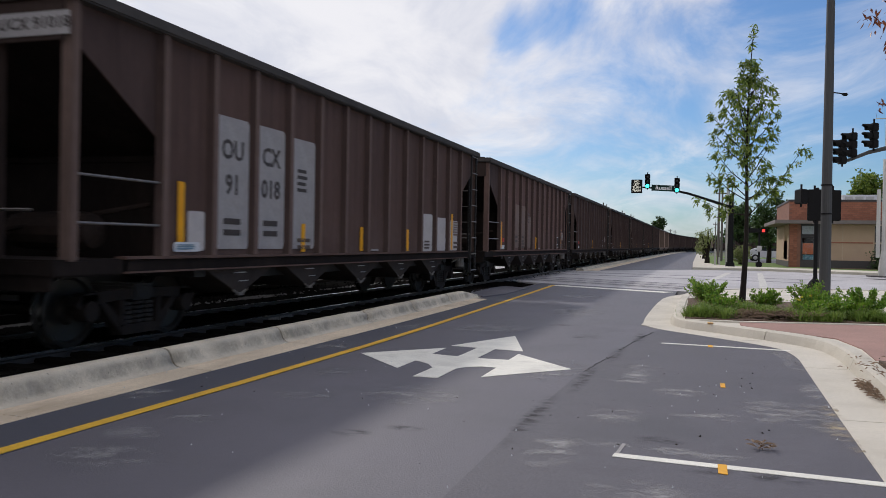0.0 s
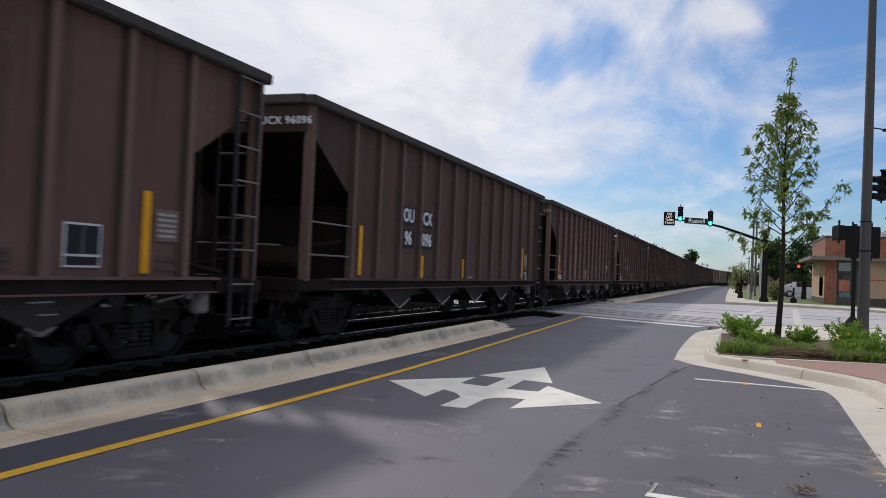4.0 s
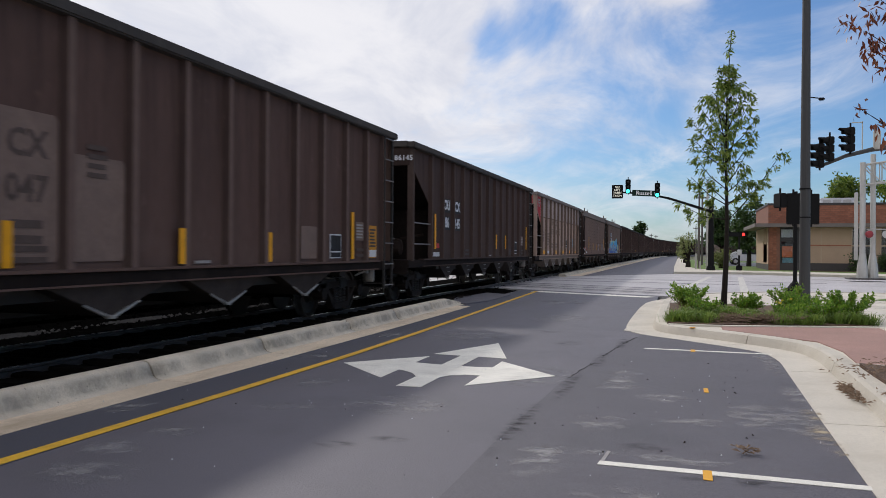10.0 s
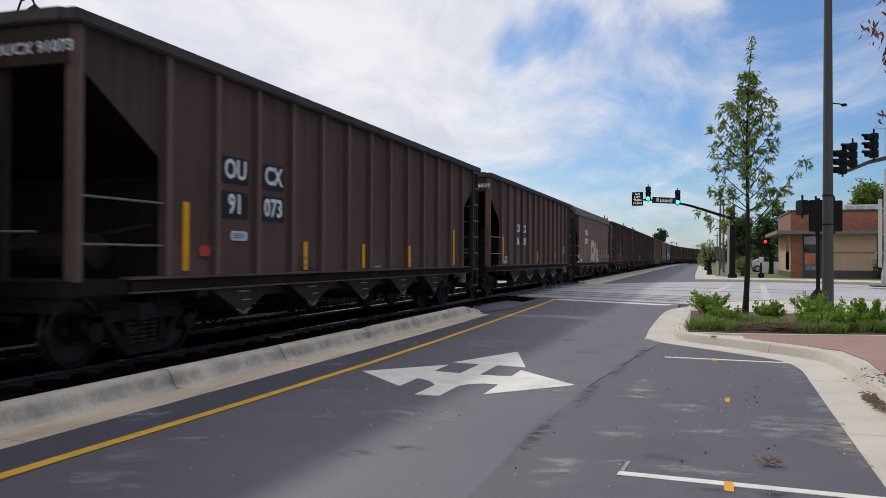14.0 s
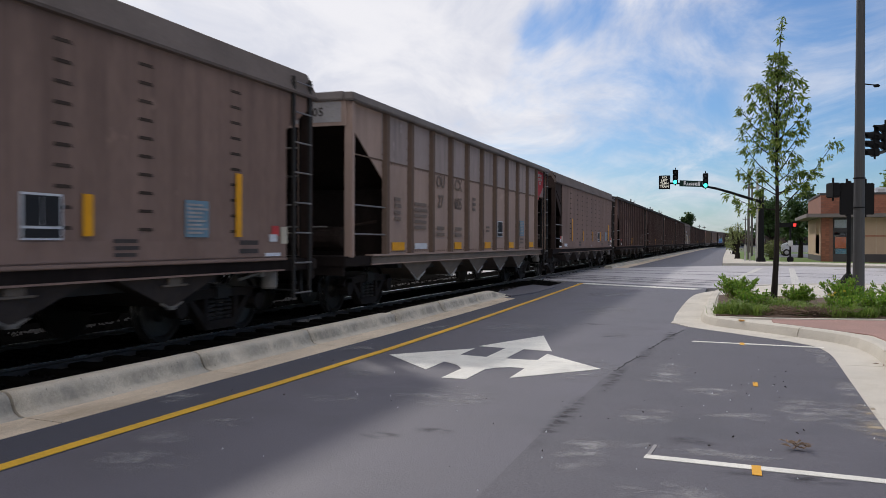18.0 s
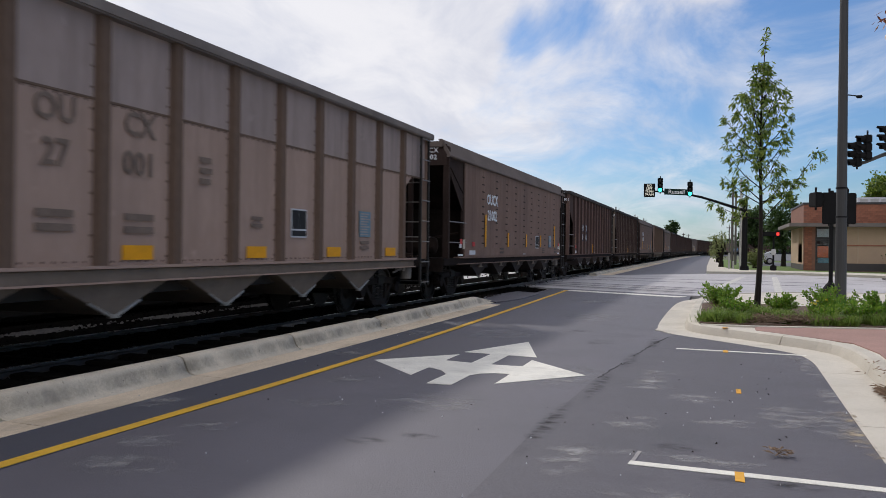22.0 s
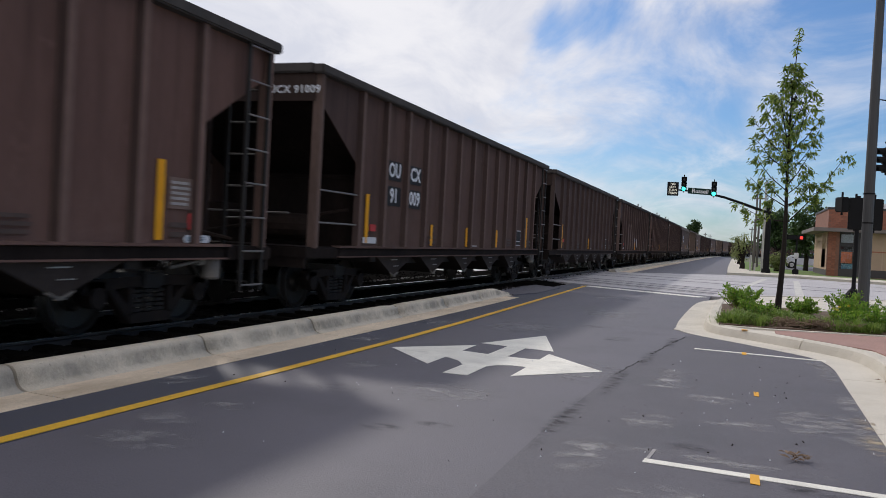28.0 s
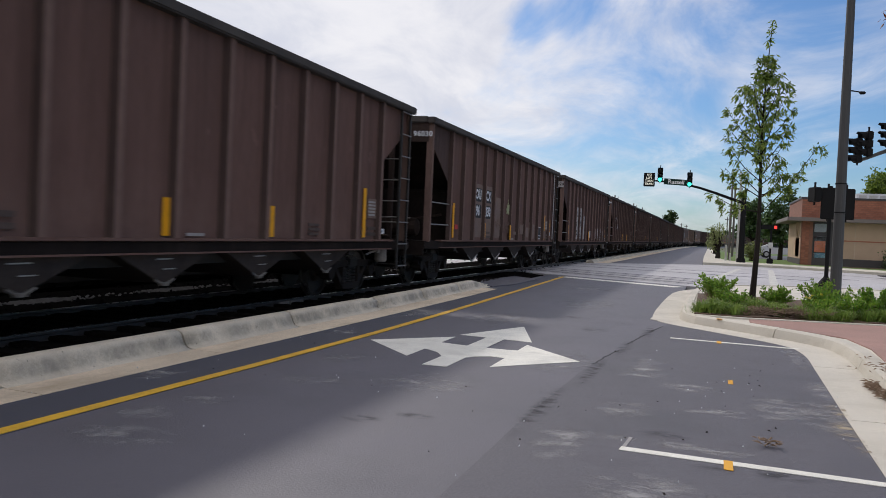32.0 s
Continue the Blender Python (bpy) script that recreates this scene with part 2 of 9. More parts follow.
def kerb_mat():
    """Weathered kerb concrete: a grey tide mark along the face, black pits and a little yellow lichen."""
    M = mat("weathered kerb concrete", (0.60, 0.535, 0.435), 0.88, vary=0.16, scale=1.8, fine=50, bump=0.5, dark=(0.44, 0.37, 0.28), stain=0.55, stain_scale=1.6, speck=0.16, each=0.06)
    N, L = M.node_tree.nodes, M.node_tree.links
    b = N["Principled BSDF"]
    tc, sep = N.new("ShaderNodeTexCoord"), N.new("ShaderNodeSeparateXYZ")
    L.new(tc.outputs["Object"], sep.inputs[0])

    def tex(scale, detail, rough):
        n = N.new("ShaderNodeTexNoise")
        n.inputs["Scale"].default_value, n.inputs["Detail"].default_value, n.inputs["Roughness"].default_value = scale, detail, rough
        L.new(tc.outputs["Object"], n.inputs[0])
        return n.outputs[0]

    def mapr(v, *lim):
        r = N.new("ShaderNodeMapRange")
        L.new(v, r.inputs[0])
        for i, x in enumerate(lim):
            r.inputs[1 + i].default_value = x
        return r.outputs[0]

    def times(v, w):
        n = N.new("ShaderNodeMath")
        n.operation = "MULTIPLY"
        L.new(v, n.inputs[0])
        L.new(w, n.inputs[1])
        return n.outputs[0]

    col = b.inputs["Base Color"].links[0].from_socket
    tide = times(mapr(sep.outputs[2], 0.02, 0.06, 0, 1), mapr(sep.outputs[2], 0.195, 0.14, 0, 1))
    for fac, c in ((times(tide, mapr(tex(2.0, 9, 0.75), 0.38, 0.60, 0, 0.85)), (0.23, 0.212, 0.18)),
                   (mapr(tex(14.0, 6, 0.75), 0.62, 0.69, 0, 0.85), (0.10, 0.095, 0.085)),
                   (mapr(tex(2.1, 6, 0.75), 0.72, 0.78, 0, 0.6), (0.50, 0.36, 0.06))):
        x = N.new("ShaderNodeMix")
        x.data_type = "RGBA"
        L.new(fac, x.inputs[0])
        L.new(col, x.inputs[6])
        x.inputs[7].default_value = (*c, 1)
        col = x.outputs[2]
    L.new(col, b.inputs["Base Color"])
    return M


OIL = stain_mat("oil film", (0.040, 0.039, 0.044), 0.62, 6.0)
DUST = stain_mat("dried mud film", (0.38, 0.37, 0.375), 0.78, 4.5)
SANDY = stain_mat("sandy silt film", (0.46, 0.38, 0.27), 0.8, 7.0)
ASPHALT = mat("asphalt", (0.114, 0.107, 0.128), 0.66, vary=0.22, scale=0.5, fine=60, bump=0.35, dark=(0.083, 0.080, 0.098), stain=0.65, stain_scale=0.9, speck=0.45, glossy=0.55)
ASPHALT_NEW = mat("dark asphalt strip", (0.067, 0.069, 0.090), 0.66, vary=0.16, scale=0.7, fine=60, bump=0.3, speck=0.4)
ASPHALT_PARK = mat("dusty parking asphalt", (0.100, 0.094, 0.111), 0.70, vary=0.30, scale=1.1, fine=55, bump=0.5, dark=(0.076, 0.072, 0.085), stain=0.7, stain_scale=1.1, stretch=(0.8, 1.2, 1), speck=0.5, glossy=0.5)
CROSS_ROAD = mat("worn concrete road", (0.46, 0.44, 0.45), 0.7, vary=0.14, scale=0.4, fine=30, bump=0.4, dark=(0.28, 0.268, 0.278), stain=0.6, stain_scale=0.3, speck=0.2)
CONCRETE = mat("pale concrete", (0.60, 0.555, 0.48), 0.85, vary=0.12, scale=0.8, fine=35, bump=0.4, dark=(0.42, 0.37, 0.29), stain=0.5, stain_scale=1.4, speck=0.13, each=0.05)
KERB = kerb_mat()
GUTTER = mat("stained gutter concrete", (0.68, 0.56, 0.42), 0.88, vary=0.18, scale=1.5, fine=40, bump=0.5, dark=(0.40, 0.30, 0.19), stain=0.7, stain_scale=1.6, stretch=(1.6, 0.5, 1), speck=0.2, each=0.05)
BRICKWALK = mat("red stamped paving", (0.36, 0.215, 0.18), 0.85, vary=0.14, scale=1.2, fine=30, bump=0.5, dark=(0.28, 0.17, 0.145), stain=0.4, stain_scale=1.5, speck=0.15)
WHITE = mat("white road paint", (0.80, 0.775, 0.70), 0.7, vary=0.12, scale=2, fine=30, bump=0.3, dark=(0.45, 0.42, 0.38), stain=0.5, stain_scale=2.2, speck=0.15)
WORN_WHITE = mat("worn white road paint", (0.58, 0.56, 0.52), 0.75, vary=0.18, scale=2, fine=30, bump=0.3, dark=(0.36, 0.345, 0.34), stain=0.6, stain_scale=2.2, speck=0.2)
YELLOW = mat("yellow road paint", (0.72, 0.42, 0.03), 0.7, vary=0.15, scale=2, fine=30, bump=0.3, dark=(0.48, 0.28, 0.04), stain=0.5, stain_scale=3, speck=0.1)
ORANGE = mat("orange marking paint", (0.74, 0.37, 0.03), 0.7, vary=0.15, bump=0.2)
# near black: the shade under the train is put into the ballast colour
BALLAST = mat("shade-dark ballast", (0.008, 0.0076, 0.0072), 0.95, vary=0.4, scale=3, fine=18, bump=1.0, dark=(0.015, 0.0138, 0.0125), stain=0.3, stain_scale=3, speck=0.3, glossy=0.0)
# pale colour holds the sunlight on slivers of ground beyond the train
SUNLIT_GRAVEL = mat("sunlit-pale gravel", (0.15, 0.14, 0.135), 0.9, vary=0.3, scale=6, fine=30, bump=0.5)
GROUND = mat("grey green ground", (0.12, 0.13, 0.07), 0.95, vary=0.3, scale=0.1, fine=2, bump=0.3, dark=(0.2, 0.18, 0.13), stain=0.5, stain_scale=0.05)
SOIL = mat("brown mulch", (0.12, 0.075, 0.05), 0.95, vary=0.4, scale=5, fine=60, bump=1.0, dark=(0.05, 0.03, 0.02), stain=0.5, stain_scale=9)
TWIG = mat("dry twig", (0.24, 0.165, 0.11), 0.9, vary=0.3, each=0.2)
GRASS = leaf_mat("grass blade", (0.12, 0.22, 0.035), (0.28, 0.36, 0.08), 0.4)
LAWN = mat("lawn", (0.12, 0.19, 0.04), 0.95, vary=0.3, scale=2, fine=40, bump=0.8)
RAIL = mat("rail steel", (0.10, 0.085, 0.075), 0.45, 0.7, vary=0.2)
RAILTOP = mat("polished rail head", (0.45, 0.44, 0.43), 0.25, 0.95, vary=0.1)
# creosoted and dark, with the shade under the train added to the colour
TIE = mat("shade-dark creosoted tie", (0.009, 0.008, 0.007), 0.95, vary=0.3, each=0.2, glossy=0.0)

def car_paint(name, base, dust, soot=0.55, vary=0.18):
    """Old freight car paint: patchy, with dark runs from the top, pale dust kicked up at the foot and shallow dents."""
    M = mat(name, base, 0.82, vary=vary, scale=0.8, fine=14, bump=0.15, dark=tuple(c * 0.66 for c in base), stain=0.5, stain_scale=1.0, stretch=(1, 1, 0.35), glossy=0.14)
    N, L = M.node_tree.nodes, M.node_tree.links
    b = N["Principled BSDF"]
    old = b.inputs["Base Color"].links[0].from_socket
    tc, info = N.new("ShaderNodeTexCoord"), N.new("ShaderNodeObjectInfo")
    sep = N.new("ShaderNodeSeparateXYZ")
    L.new(tc.outputs["Object"], sep.inputs[0])
    shift = N.new("ShaderNodeVectorMath")
    shift.operation = "MULTIPLY_ADD"
    L.new(info.outputs["Random"], shift.inputs[0])
    shift.inputs[1].default_value = (0, 70, 9)
    L.new(tc.outputs["Object"], shift.inputs[2])

    def tex(scale, stretch, detail, rough=0.6):
        mp, n = N.new("ShaderNodeMapping"), N.new("ShaderNodeTexNoise")
        mp.inputs["Scale"].default_value = stretch
        n.inputs["Scale"].default_value, n.inputs["Detail"].default_value, n.inputs["Roughness"].default_value = scale, detail, rough
        L.new(shift.outputs[0], mp.inputs[0])
        L.new(mp.outputs[0], n.inputs[0])
        return n.outputs[0]

    def mapr(v, *lim):
        r = N.new("ShaderNodeMapRange")
        L.new(v, r.inputs[0])
        for i, x in enumerate(lim):
            r.inputs[1 + i].default_value = x
        return r.outputs[0]

    def times(v, w):
        n = N.new("ShaderNodeMath")
        n.operation = "MULTIPLY"
        L.new(v, n.inputs[0])
        L.new(w, n.inputs[1])
        return n.outputs[0]

    def blend(fac, col, c):
        x = N.new("ShaderNodeMix")
        x.data_type = "RGBA"
        L.new(fac, x.inputs[0])
        L.new(col, x.inputs[6])
        x.inputs[7].default_value = (*c, 1)
        return x.outputs[2]

    runs = tex(1.0, (1, 5.5, 0.30), 6)
    low = tex(1.4, (1, 1, 1.6), 6)
    col = blend(times(mapr(runs, 0.48, 0.70, 0, soot), mapr(sep.outputs[2], 1.2, 3.4, 0.25, 1.0)), old, tuple(c * 0.42 for c in base))
    col = blend(times(mapr(low, 0.36, 0.64, 0, 0.75), mapr(sep.outputs[2], 2.0, 1.1, 0.0, 1.0)), col, dust)
    col = blend(mapr(tex(2.2, (1, 1, 1), 3), 0.66, 0.74, 0, 0.5), col, tuple(c * 1.5 for c in base))
    L.new(col, b.inputs["Base Color"])
    bp = N["Bump"]
    dents = N.new("ShaderNodeBump")
    dents.inputs["Strength"].default_value, dents.inputs["Distance"].default_value = 0.5, 0.06
    L.new(tex(1.1, (1, 1, 0.8), 2), dents.inputs["Height"])
    L.new(dents.outputs[0], bp.inputs["Normal"])
    return M


CAR_PAINT = [
    car_paint("brown freight car paint", (0.106, 0.065, 0.055), (0.142, 0.095, 0.080)),
    car_paint("red brown freight car paint", (0.138, 0.080, 0.067), (0.18, 0.115, 0.096)),
    car_paint("grey brown freight car paint", (0.210, 0.139, 0.112), (0.26, 0.180, 0.146)),
    car_paint("dull plum freight car paint", (0.225, 0.151, 0.124), (0.275, 0.192, 0.162)),
    car_paint("dirty tan freight car paint", (0.390, 0.283, 0.236), (0.36, 0.252, 0.203), 0.35, 0.12),
    # the darkest tone; also covers rib flanks as painted shade, and end bays
    car_paint("darkest brown freight car paint", (0.072, 0.047, 0.042), (0.095, 0.068, 0.058)),
    car_paint("drab brown freight car paint", (0.135, 0.094, 0.077), (0.19, 0.138, 0.108)),
    car_paint("dark umber freight car paint", (0.155, 0.102, 0.086), (0.20, 0.137, 0.116)),
]
# near black for end recesses; on side sills it is painted shadow
NEAR_BLACK = mat("near-black end and sill paint", (0.020, 0.015, 0.0135), 0.9, vary=0.35, scale=1.5, fine=14, bump=0.2, dark=(0.045, 0.034, 0.029), stain=0.5, stain_scale=1.4, stretch=(1, 1, 0.5), glossy=0.1)
END_BROWN = mat("dark brown end paint", (0.045, 0.031, 0.027), 0.88, vary=0.3, scale=1.5, fine=14, bump=0.2, dark=(0.022, 0.016, 0.014), stain=0.6, stain_scale=1.2, stretch=(1, 1, 0.4), glossy=0.1)
CHORD = mat("charcoal top chord paint", (0.060, 0.053, 0.050), 0.8, vary=0.25, scale=1.5, fine=20, bump=0.2, dark=(0.11, 0.098, 0.092), stain=0.4, stain_scale=2.0, glossy=0.15)
CAP = mat("grey brown cap paint", (0.150, 0.122, 0.110), 0.85, vary=0.16, scale=1.2, fine=20, bump=0.15, dark=(0.10, 0.078, 0.068), stain=0.5, stain_scale=0.8, glossy=0.1)
TAN_CHORD = mat("grey top chord paint", (0.20, 0.175, 0.165), 0.85, vary=0.2, scale=1.5, fine=20, bump=0.2, dark=(0.12, 0.10, 0.09), stain=0.5, stain_scale=1.2, glossy=0.1)
GEAR = mat("dark brown brake gear", (0.030, 0.020, 0.016), 0.8, vary=0.4, scale=4, fine=20, bump=0.3, dark=(0.02, 0.015, 0.013), stain=0.6, stain_scale=3, glossy=0.15)
GRAB = mat("rubbed grab iron steel", (0.20, 0.18, 0.17), 0.5, 0.4, vary=0.3, scale=6)
TAN_TOP = car_paint("lilac grey upper panel paint", (0.345, 0.280, 0.263), (0.315, 0.24, 0.21), 0.45, 0.14)
RIB_PALER = [
    mat("pale brown rib", (0.150, 0.103, 0.088), 0.85, vary=0.25, scale=1.2, dark=(0.095, 0.062, 0.052), stain=0.5, stretch=(1, 1, 0.3), glossy=0.1),
    mat("pale red brown rib", (0.172, 0.112, 0.095), 0.85, vary=0.25, scale=1.2, dark=(0.11, 0.068, 0.056), stain=0.5, stretch=(1, 1, 0.3), glossy=0.1),
    mat("pale grey brown rib", (0.23, 0.165, 0.122), 0.85, vary=0.25, scale=1.2, dark=(0.14, 0.10, 0.076), stain=0.5, stretch=(1, 1, 0.3), glossy=0.1),
]
RIB_PALER += [RIB_PALER[2], RIB_PALER[2], mat("dark brown rib", (0.092, 0.066, 0.058), 0.85, vary=0.25, scale=1.2, stretch=(1, 1, 0.3), glossy=0.1)]
RIB_PALER += [mat("pale drab rib", (0.19, 0.148, 0.118), 0.85, vary=0.25, scale=1.2, stretch=(1, 1, 0.3), glossy=0.1), RIB_PALER[2]]
RIB_TAN = mat("rust brown rib", (0.150, 0.104, 0.080), 0.85, vary=0.25, scale=1.2, dark=(0.10, 0.072, 0.052), stain=0.5, stretch=(1, 1, 0.3), glossy=0.1)
SLOT = mat("slot shadow", (0.058, 0.043, 0.035), 0.9, vary=0.3, glossy=0.1)
UNDER = mat("near-black underframe", (0.018, 0.015, 0.013), 0.75, vary=0.35, scale=3, fine=20, bump=0.4)
HOPPER = mat("dark grey-brown hopper sheet", (0.062, 0.050, 0.045), 0.85, vary=0.25, scale=2, fine=20, bump=0.3, dark=(0.032, 0.026, 0.024), stain=0.6, stain_scale=1.5, glossy=0.1)
HOPPER_TAN = mat("dusty tan hopper sheet", (0.20, 0.162, 0.132), 0.85, vary=0.2, scale=2, fine=20, bump=0.3, dark=(0.18, 0.15, 0.125), stain=0.6, stain_scale=1.5, glossy=0.1)
LIP = mat("worn bare steel lip", (0.38, 0.37, 0.35), 0.5, 0.3, vary=0.35, scale=2)
LIPDARK = mat("grimy steel lip", (0.19, 0.17, 0.15), 0.7, 0.1, vary=0.3, scale=2)
WHEEL = mat("worn wheel steel", (0.05, 0.042, 0.036), 0.45, 0.7, vary=0.25, scale=4)
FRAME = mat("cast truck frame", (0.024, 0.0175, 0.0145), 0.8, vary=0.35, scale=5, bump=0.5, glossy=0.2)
REDEND = mat("faded red end paint", (0.42, 0.055, 0.065), 0.8, vary=0.2, scale=1.2, dark=(0.20, 0.06, 0.06), stain=0.5, stain_scale=2, glossy=0.1)
PATCHES = {
    "grey": mat("pale grey patch", (0.35, 0.33, 0.33), 0.7, vary=0.16, scale=2.5, dark=(0.24, 0.21, 0.20), stain=0.5, stain_scale=2, glossy=0.15),
    "pale": mat("pale white patch", (0.50, 0.46, 0.45), 0.7, vary=0.16, scale=2.5, dark=(0.36, 0.33, 0.31), stain=0.5, stain_scale=2, glossy=0.15),
    "dim": mat("dingy patch", (0.200, 0.142, 0.120), 0.7, vary=0.2, scale=2.5, dark=(0.12, 0.083, 0.070), stain=0.5, stain_scale=2, glossy=0.15),
    "navy": mat("dark navy patch", (0.028, 0.038, 0.058), 0.6, vary=0.2, scale=3, glossy=0.15),
    "black": mat("black patch", (0.022, 0.022, 0.024), 0.6, vary=0.2, scale=3, glossy=0.15),
    "ochre": mat("ochre patch", (0.17, 0.125, 0.07), 0.7, vary=0.25, scale=3, dark=(0.10, 0.07, 0.05), stain=0.5, stain_scale=3, glossy=0.15),
}
INK = {
    "white": mat("white stencil", (0.72, 0.74, 0.78), 0.6, vary=0.12, scale=6, glossy=0.15),
    "dull": mat("dull stencil", (0.34, 0.32, 0.31), 0.6, vary=0.2, scale=6, glossy=0.15),
    "dark": mat("dark stencil", (0.06, 0.05, 0.048), 0.6, vary=0.2, scale=6, glossy=0.15),
    "rust": mat("rusty stencil", (0.19, 0.145, 0.12), 0.7, vary=0.2, scale=6, glossy=0.15),
    "faint": mat("faint stencil", (0.090, 0.066, 0.058), 0.6, vary=0.2, scale=6, glossy=0.15),
}
REFLECT = mat("yellow reflector tape", (0.78, 0.36, 0.015), 0.5, vary=0.12, scale=4, glossy=0.15)
STICKW = mat("white placard", (0.62, 0.63, 0.66), 0.6, vary=0.12, scale=5, glossy=0.15)
STICKR = mat("red placard", (0.5, 0.06, 0.06), 0.6, vary=0.15, scale=5, glossy=0.15)
STICKB = mat("blue grey placard", (0.16, 0.26, 0.33), 0.6, vary=0.15, scale=5, glossy=0.15)
STICKO = mat("amber placard", (0.55, 0.25, 0.03), 0.6, vary=0.2, scale=5, glossy=0.15)

BLACK = mat("black powder coat", (0.011, 0.011, 0.012), 0.75, vary=0.2, scale=3, glossy=0.12)
POLE = mat("grey painted lamp pole", (0.045, 0.045, 0.047), 0.6, 0.0, vary=0.15, scale=2, stretch=(1, 1, 0.3))
GALV = mat("weathered aluminium", (0.50, 0.49, 0.46), 0.5, 0.45, vary=0.15, scale=2, stretch=(1, 1, 0.3))
CABINET = mat("silver cabinet", (0.5, 0.5, 0.5), 0.5, 0.3)
CRACK = mat("tar-dark crack", (0.022, 0.022, 0.025), 0.9, vary=0.2)
GREENL = mat("green signal lens", (0.05, 0.5, 0.4), 0.3, emit=((0.05, 0.95, 0.75), 2.2), bump=0)
REDL = mat("red signal lens", (0.5, 0.03, 0.02), 0.3, emit=((1.0, 0.05, 0.04), 0.7), bump=0)
REDLENS = mat("unlit red lens", (0.30, 0.03, 0.04), 0.3, bump=0)
DARKLENS = mat("unlit lens", (0.02, 0.02, 0.02), 0.25, bump=0)
SIGNGREEN = mat("dark green street sign", (0.014, 0.035, 0.028), 0.7, glossy=0.1)
SIGNINK = mat("sign white", (0.85, 0.85, 0.85), 0.5, glossy=0.2)
LEDINK = mat("lit sign letters", (0.8, 0.8, 0.7), 0.5, emit=((1.0, 0.95, 0.75), 0.3), bump=0)
BRICK = mat("red brown brick", (0.30, 0.118, 0.072), 0.85, vary=0.2, scale=2, fine=20, bump=0.5, each=0.18)
MORTAR = mat("brick wall mortar", (0.24, 0.115, 0.08), 0.9, vary=0.2, scale=3, fine=30, bump=0.4)
TAN = mat("tan stucco panel", (0.48, 0.345, 0.24), 0.85, vary=0.08, scale=1, fine=30, bump=0.3)
TANTRIM = mat("pale tan trim", (0.50, 0.38, 0.27), 0.8, vary=0.08)
CANOPY = mat("grey brown canopy", (0.16, 0.135, 0.125), 0.7, vary=0.15)
COPING = mat("dark coping metal", (0.05, 0.048, 0.05), 0.5, 0.4)
BASEST = mat("dark plinth", (0.07, 0.062, 0.062), 0.8, vary=0.15)
ROOF = mat("roof membrane", (0.2, 0.2, 0.2), 0.9)
ROOMDARK = mat("shop interior", (0.10, 0.085, 0.075), 0.9)
POSTERO = mat("orange poster", (0.65, 0.15, 0.05), 0.7, vary=0.35, scale=4)
POSTERB = mat("blue poster", (0.10, 0.25, 0.32), 0.7, vary=0.4, scale=4)
YSIGN = mat("yellow notice", (0.7, 0.5, 0.05), 0.7)
WOOD = mat("grey utility pole wood", (0.13, 0.115, 0.105), 0.9, vary=0.2, scale=3, stretch=(1, 1, 0.2))
BARK = mat("dark wet bark", (0.026, 0.021, 0.018), 0.9, vary=0.3, scale=8, fine=40, bump=0.8, stretch=(1, 1, 0.3), glossy=0.15)
CARWHITE = mat("white car paint", (0.62, 0.63, 0.66), 0.3, vary=0.03)
CARGLASS = mat("car glass", (0.03, 0.04, 0.05), 0.1, vary=0.03, bump=0)
TYRE = mat("tyre rubber", (0.02, 0.02, 0.02), 0.9)
LEAF = leaf_mat("green oak leaf", (0.045, 0.105, 0.014), (0.25, 0.32, 0.045), 0.45)
LEAFRED = leaf_mat("copper leaf", (0.10, 0.028, 0.022), (0.26, 0.085, 0.035), 0.35)
SHRUB = leaf_mat("bright shrub leaf", (0.085, 0.205, 0.020), (0.27, 0.41, 0.05), 0.5)
FARLEAF = leaf_mat("far tree leaf", (0.022, 0.055, 0.012), (0.06, 0.11, 0.022), 0.3)
PALELEAF = leaf_mat("dusty pale leaf", (0.15, 0.20, 0.06), (0.30, 0.32, 0.13), 0.45)
FLOWER = mat("yellow flower", (0.75, 0.6, 0.04), 0.6)


def glass_mat():
    M = bpy.data.materials.new("window glass")
    M.use_nodes = True
    b = M.node_tree.nodes["Principled BSDF"]
    b.inputs["Base Color"].default_value = (0.9, 0.95, 0.95, 1)
    b.inputs["Roughness"].default_value, b.inputs["Transmission Weight"].default_value, b.inputs["IOR"].default_value = 0.02, 1.0, 1.45
    return M


GLASS = glass_mat()


# ---- mesh helpers ----
def finish(bm, name, material, smooth=False):
    me = bpy.data.meshes.new(name)
    bmesh.ops.recalc_face_normals(bm, faces=bm.faces[:])
    bm.to_mesh(me)
    bm.free()
    me.materials.append(material)
    if smooth:
        me.polygons.foreach_set("use_smooth", [len(p.vertices) < 5 for p in me.polygons])
    return me


def raw_mesh(name, verts, faces, material):
    me = bpy.data.meshes.new(name)
    me.from_pydata(verts, [], faces)
    me.materials.append(material)
    return me


def put(name, mesh, parent=None, m=None, label=""):
    ob = new(name, mesh)
    if m is not None:
        ob.matrix_basis = m
    if parent is not None:
        ob.parent = parent
    if label:
        ob["label"] = label
    return ob


def part(name, bm, material, parent, label="", m=None, smooth=False):
    return put(name, finish(bm, name, material, smooth), parent, m, label)


def thing(name, label, category, m=None, group="", kind=""):
    ob = new(name)
    if m is not None:
        ob.matrix_basis = m
    return tagged(ob, label, category, group, kind)


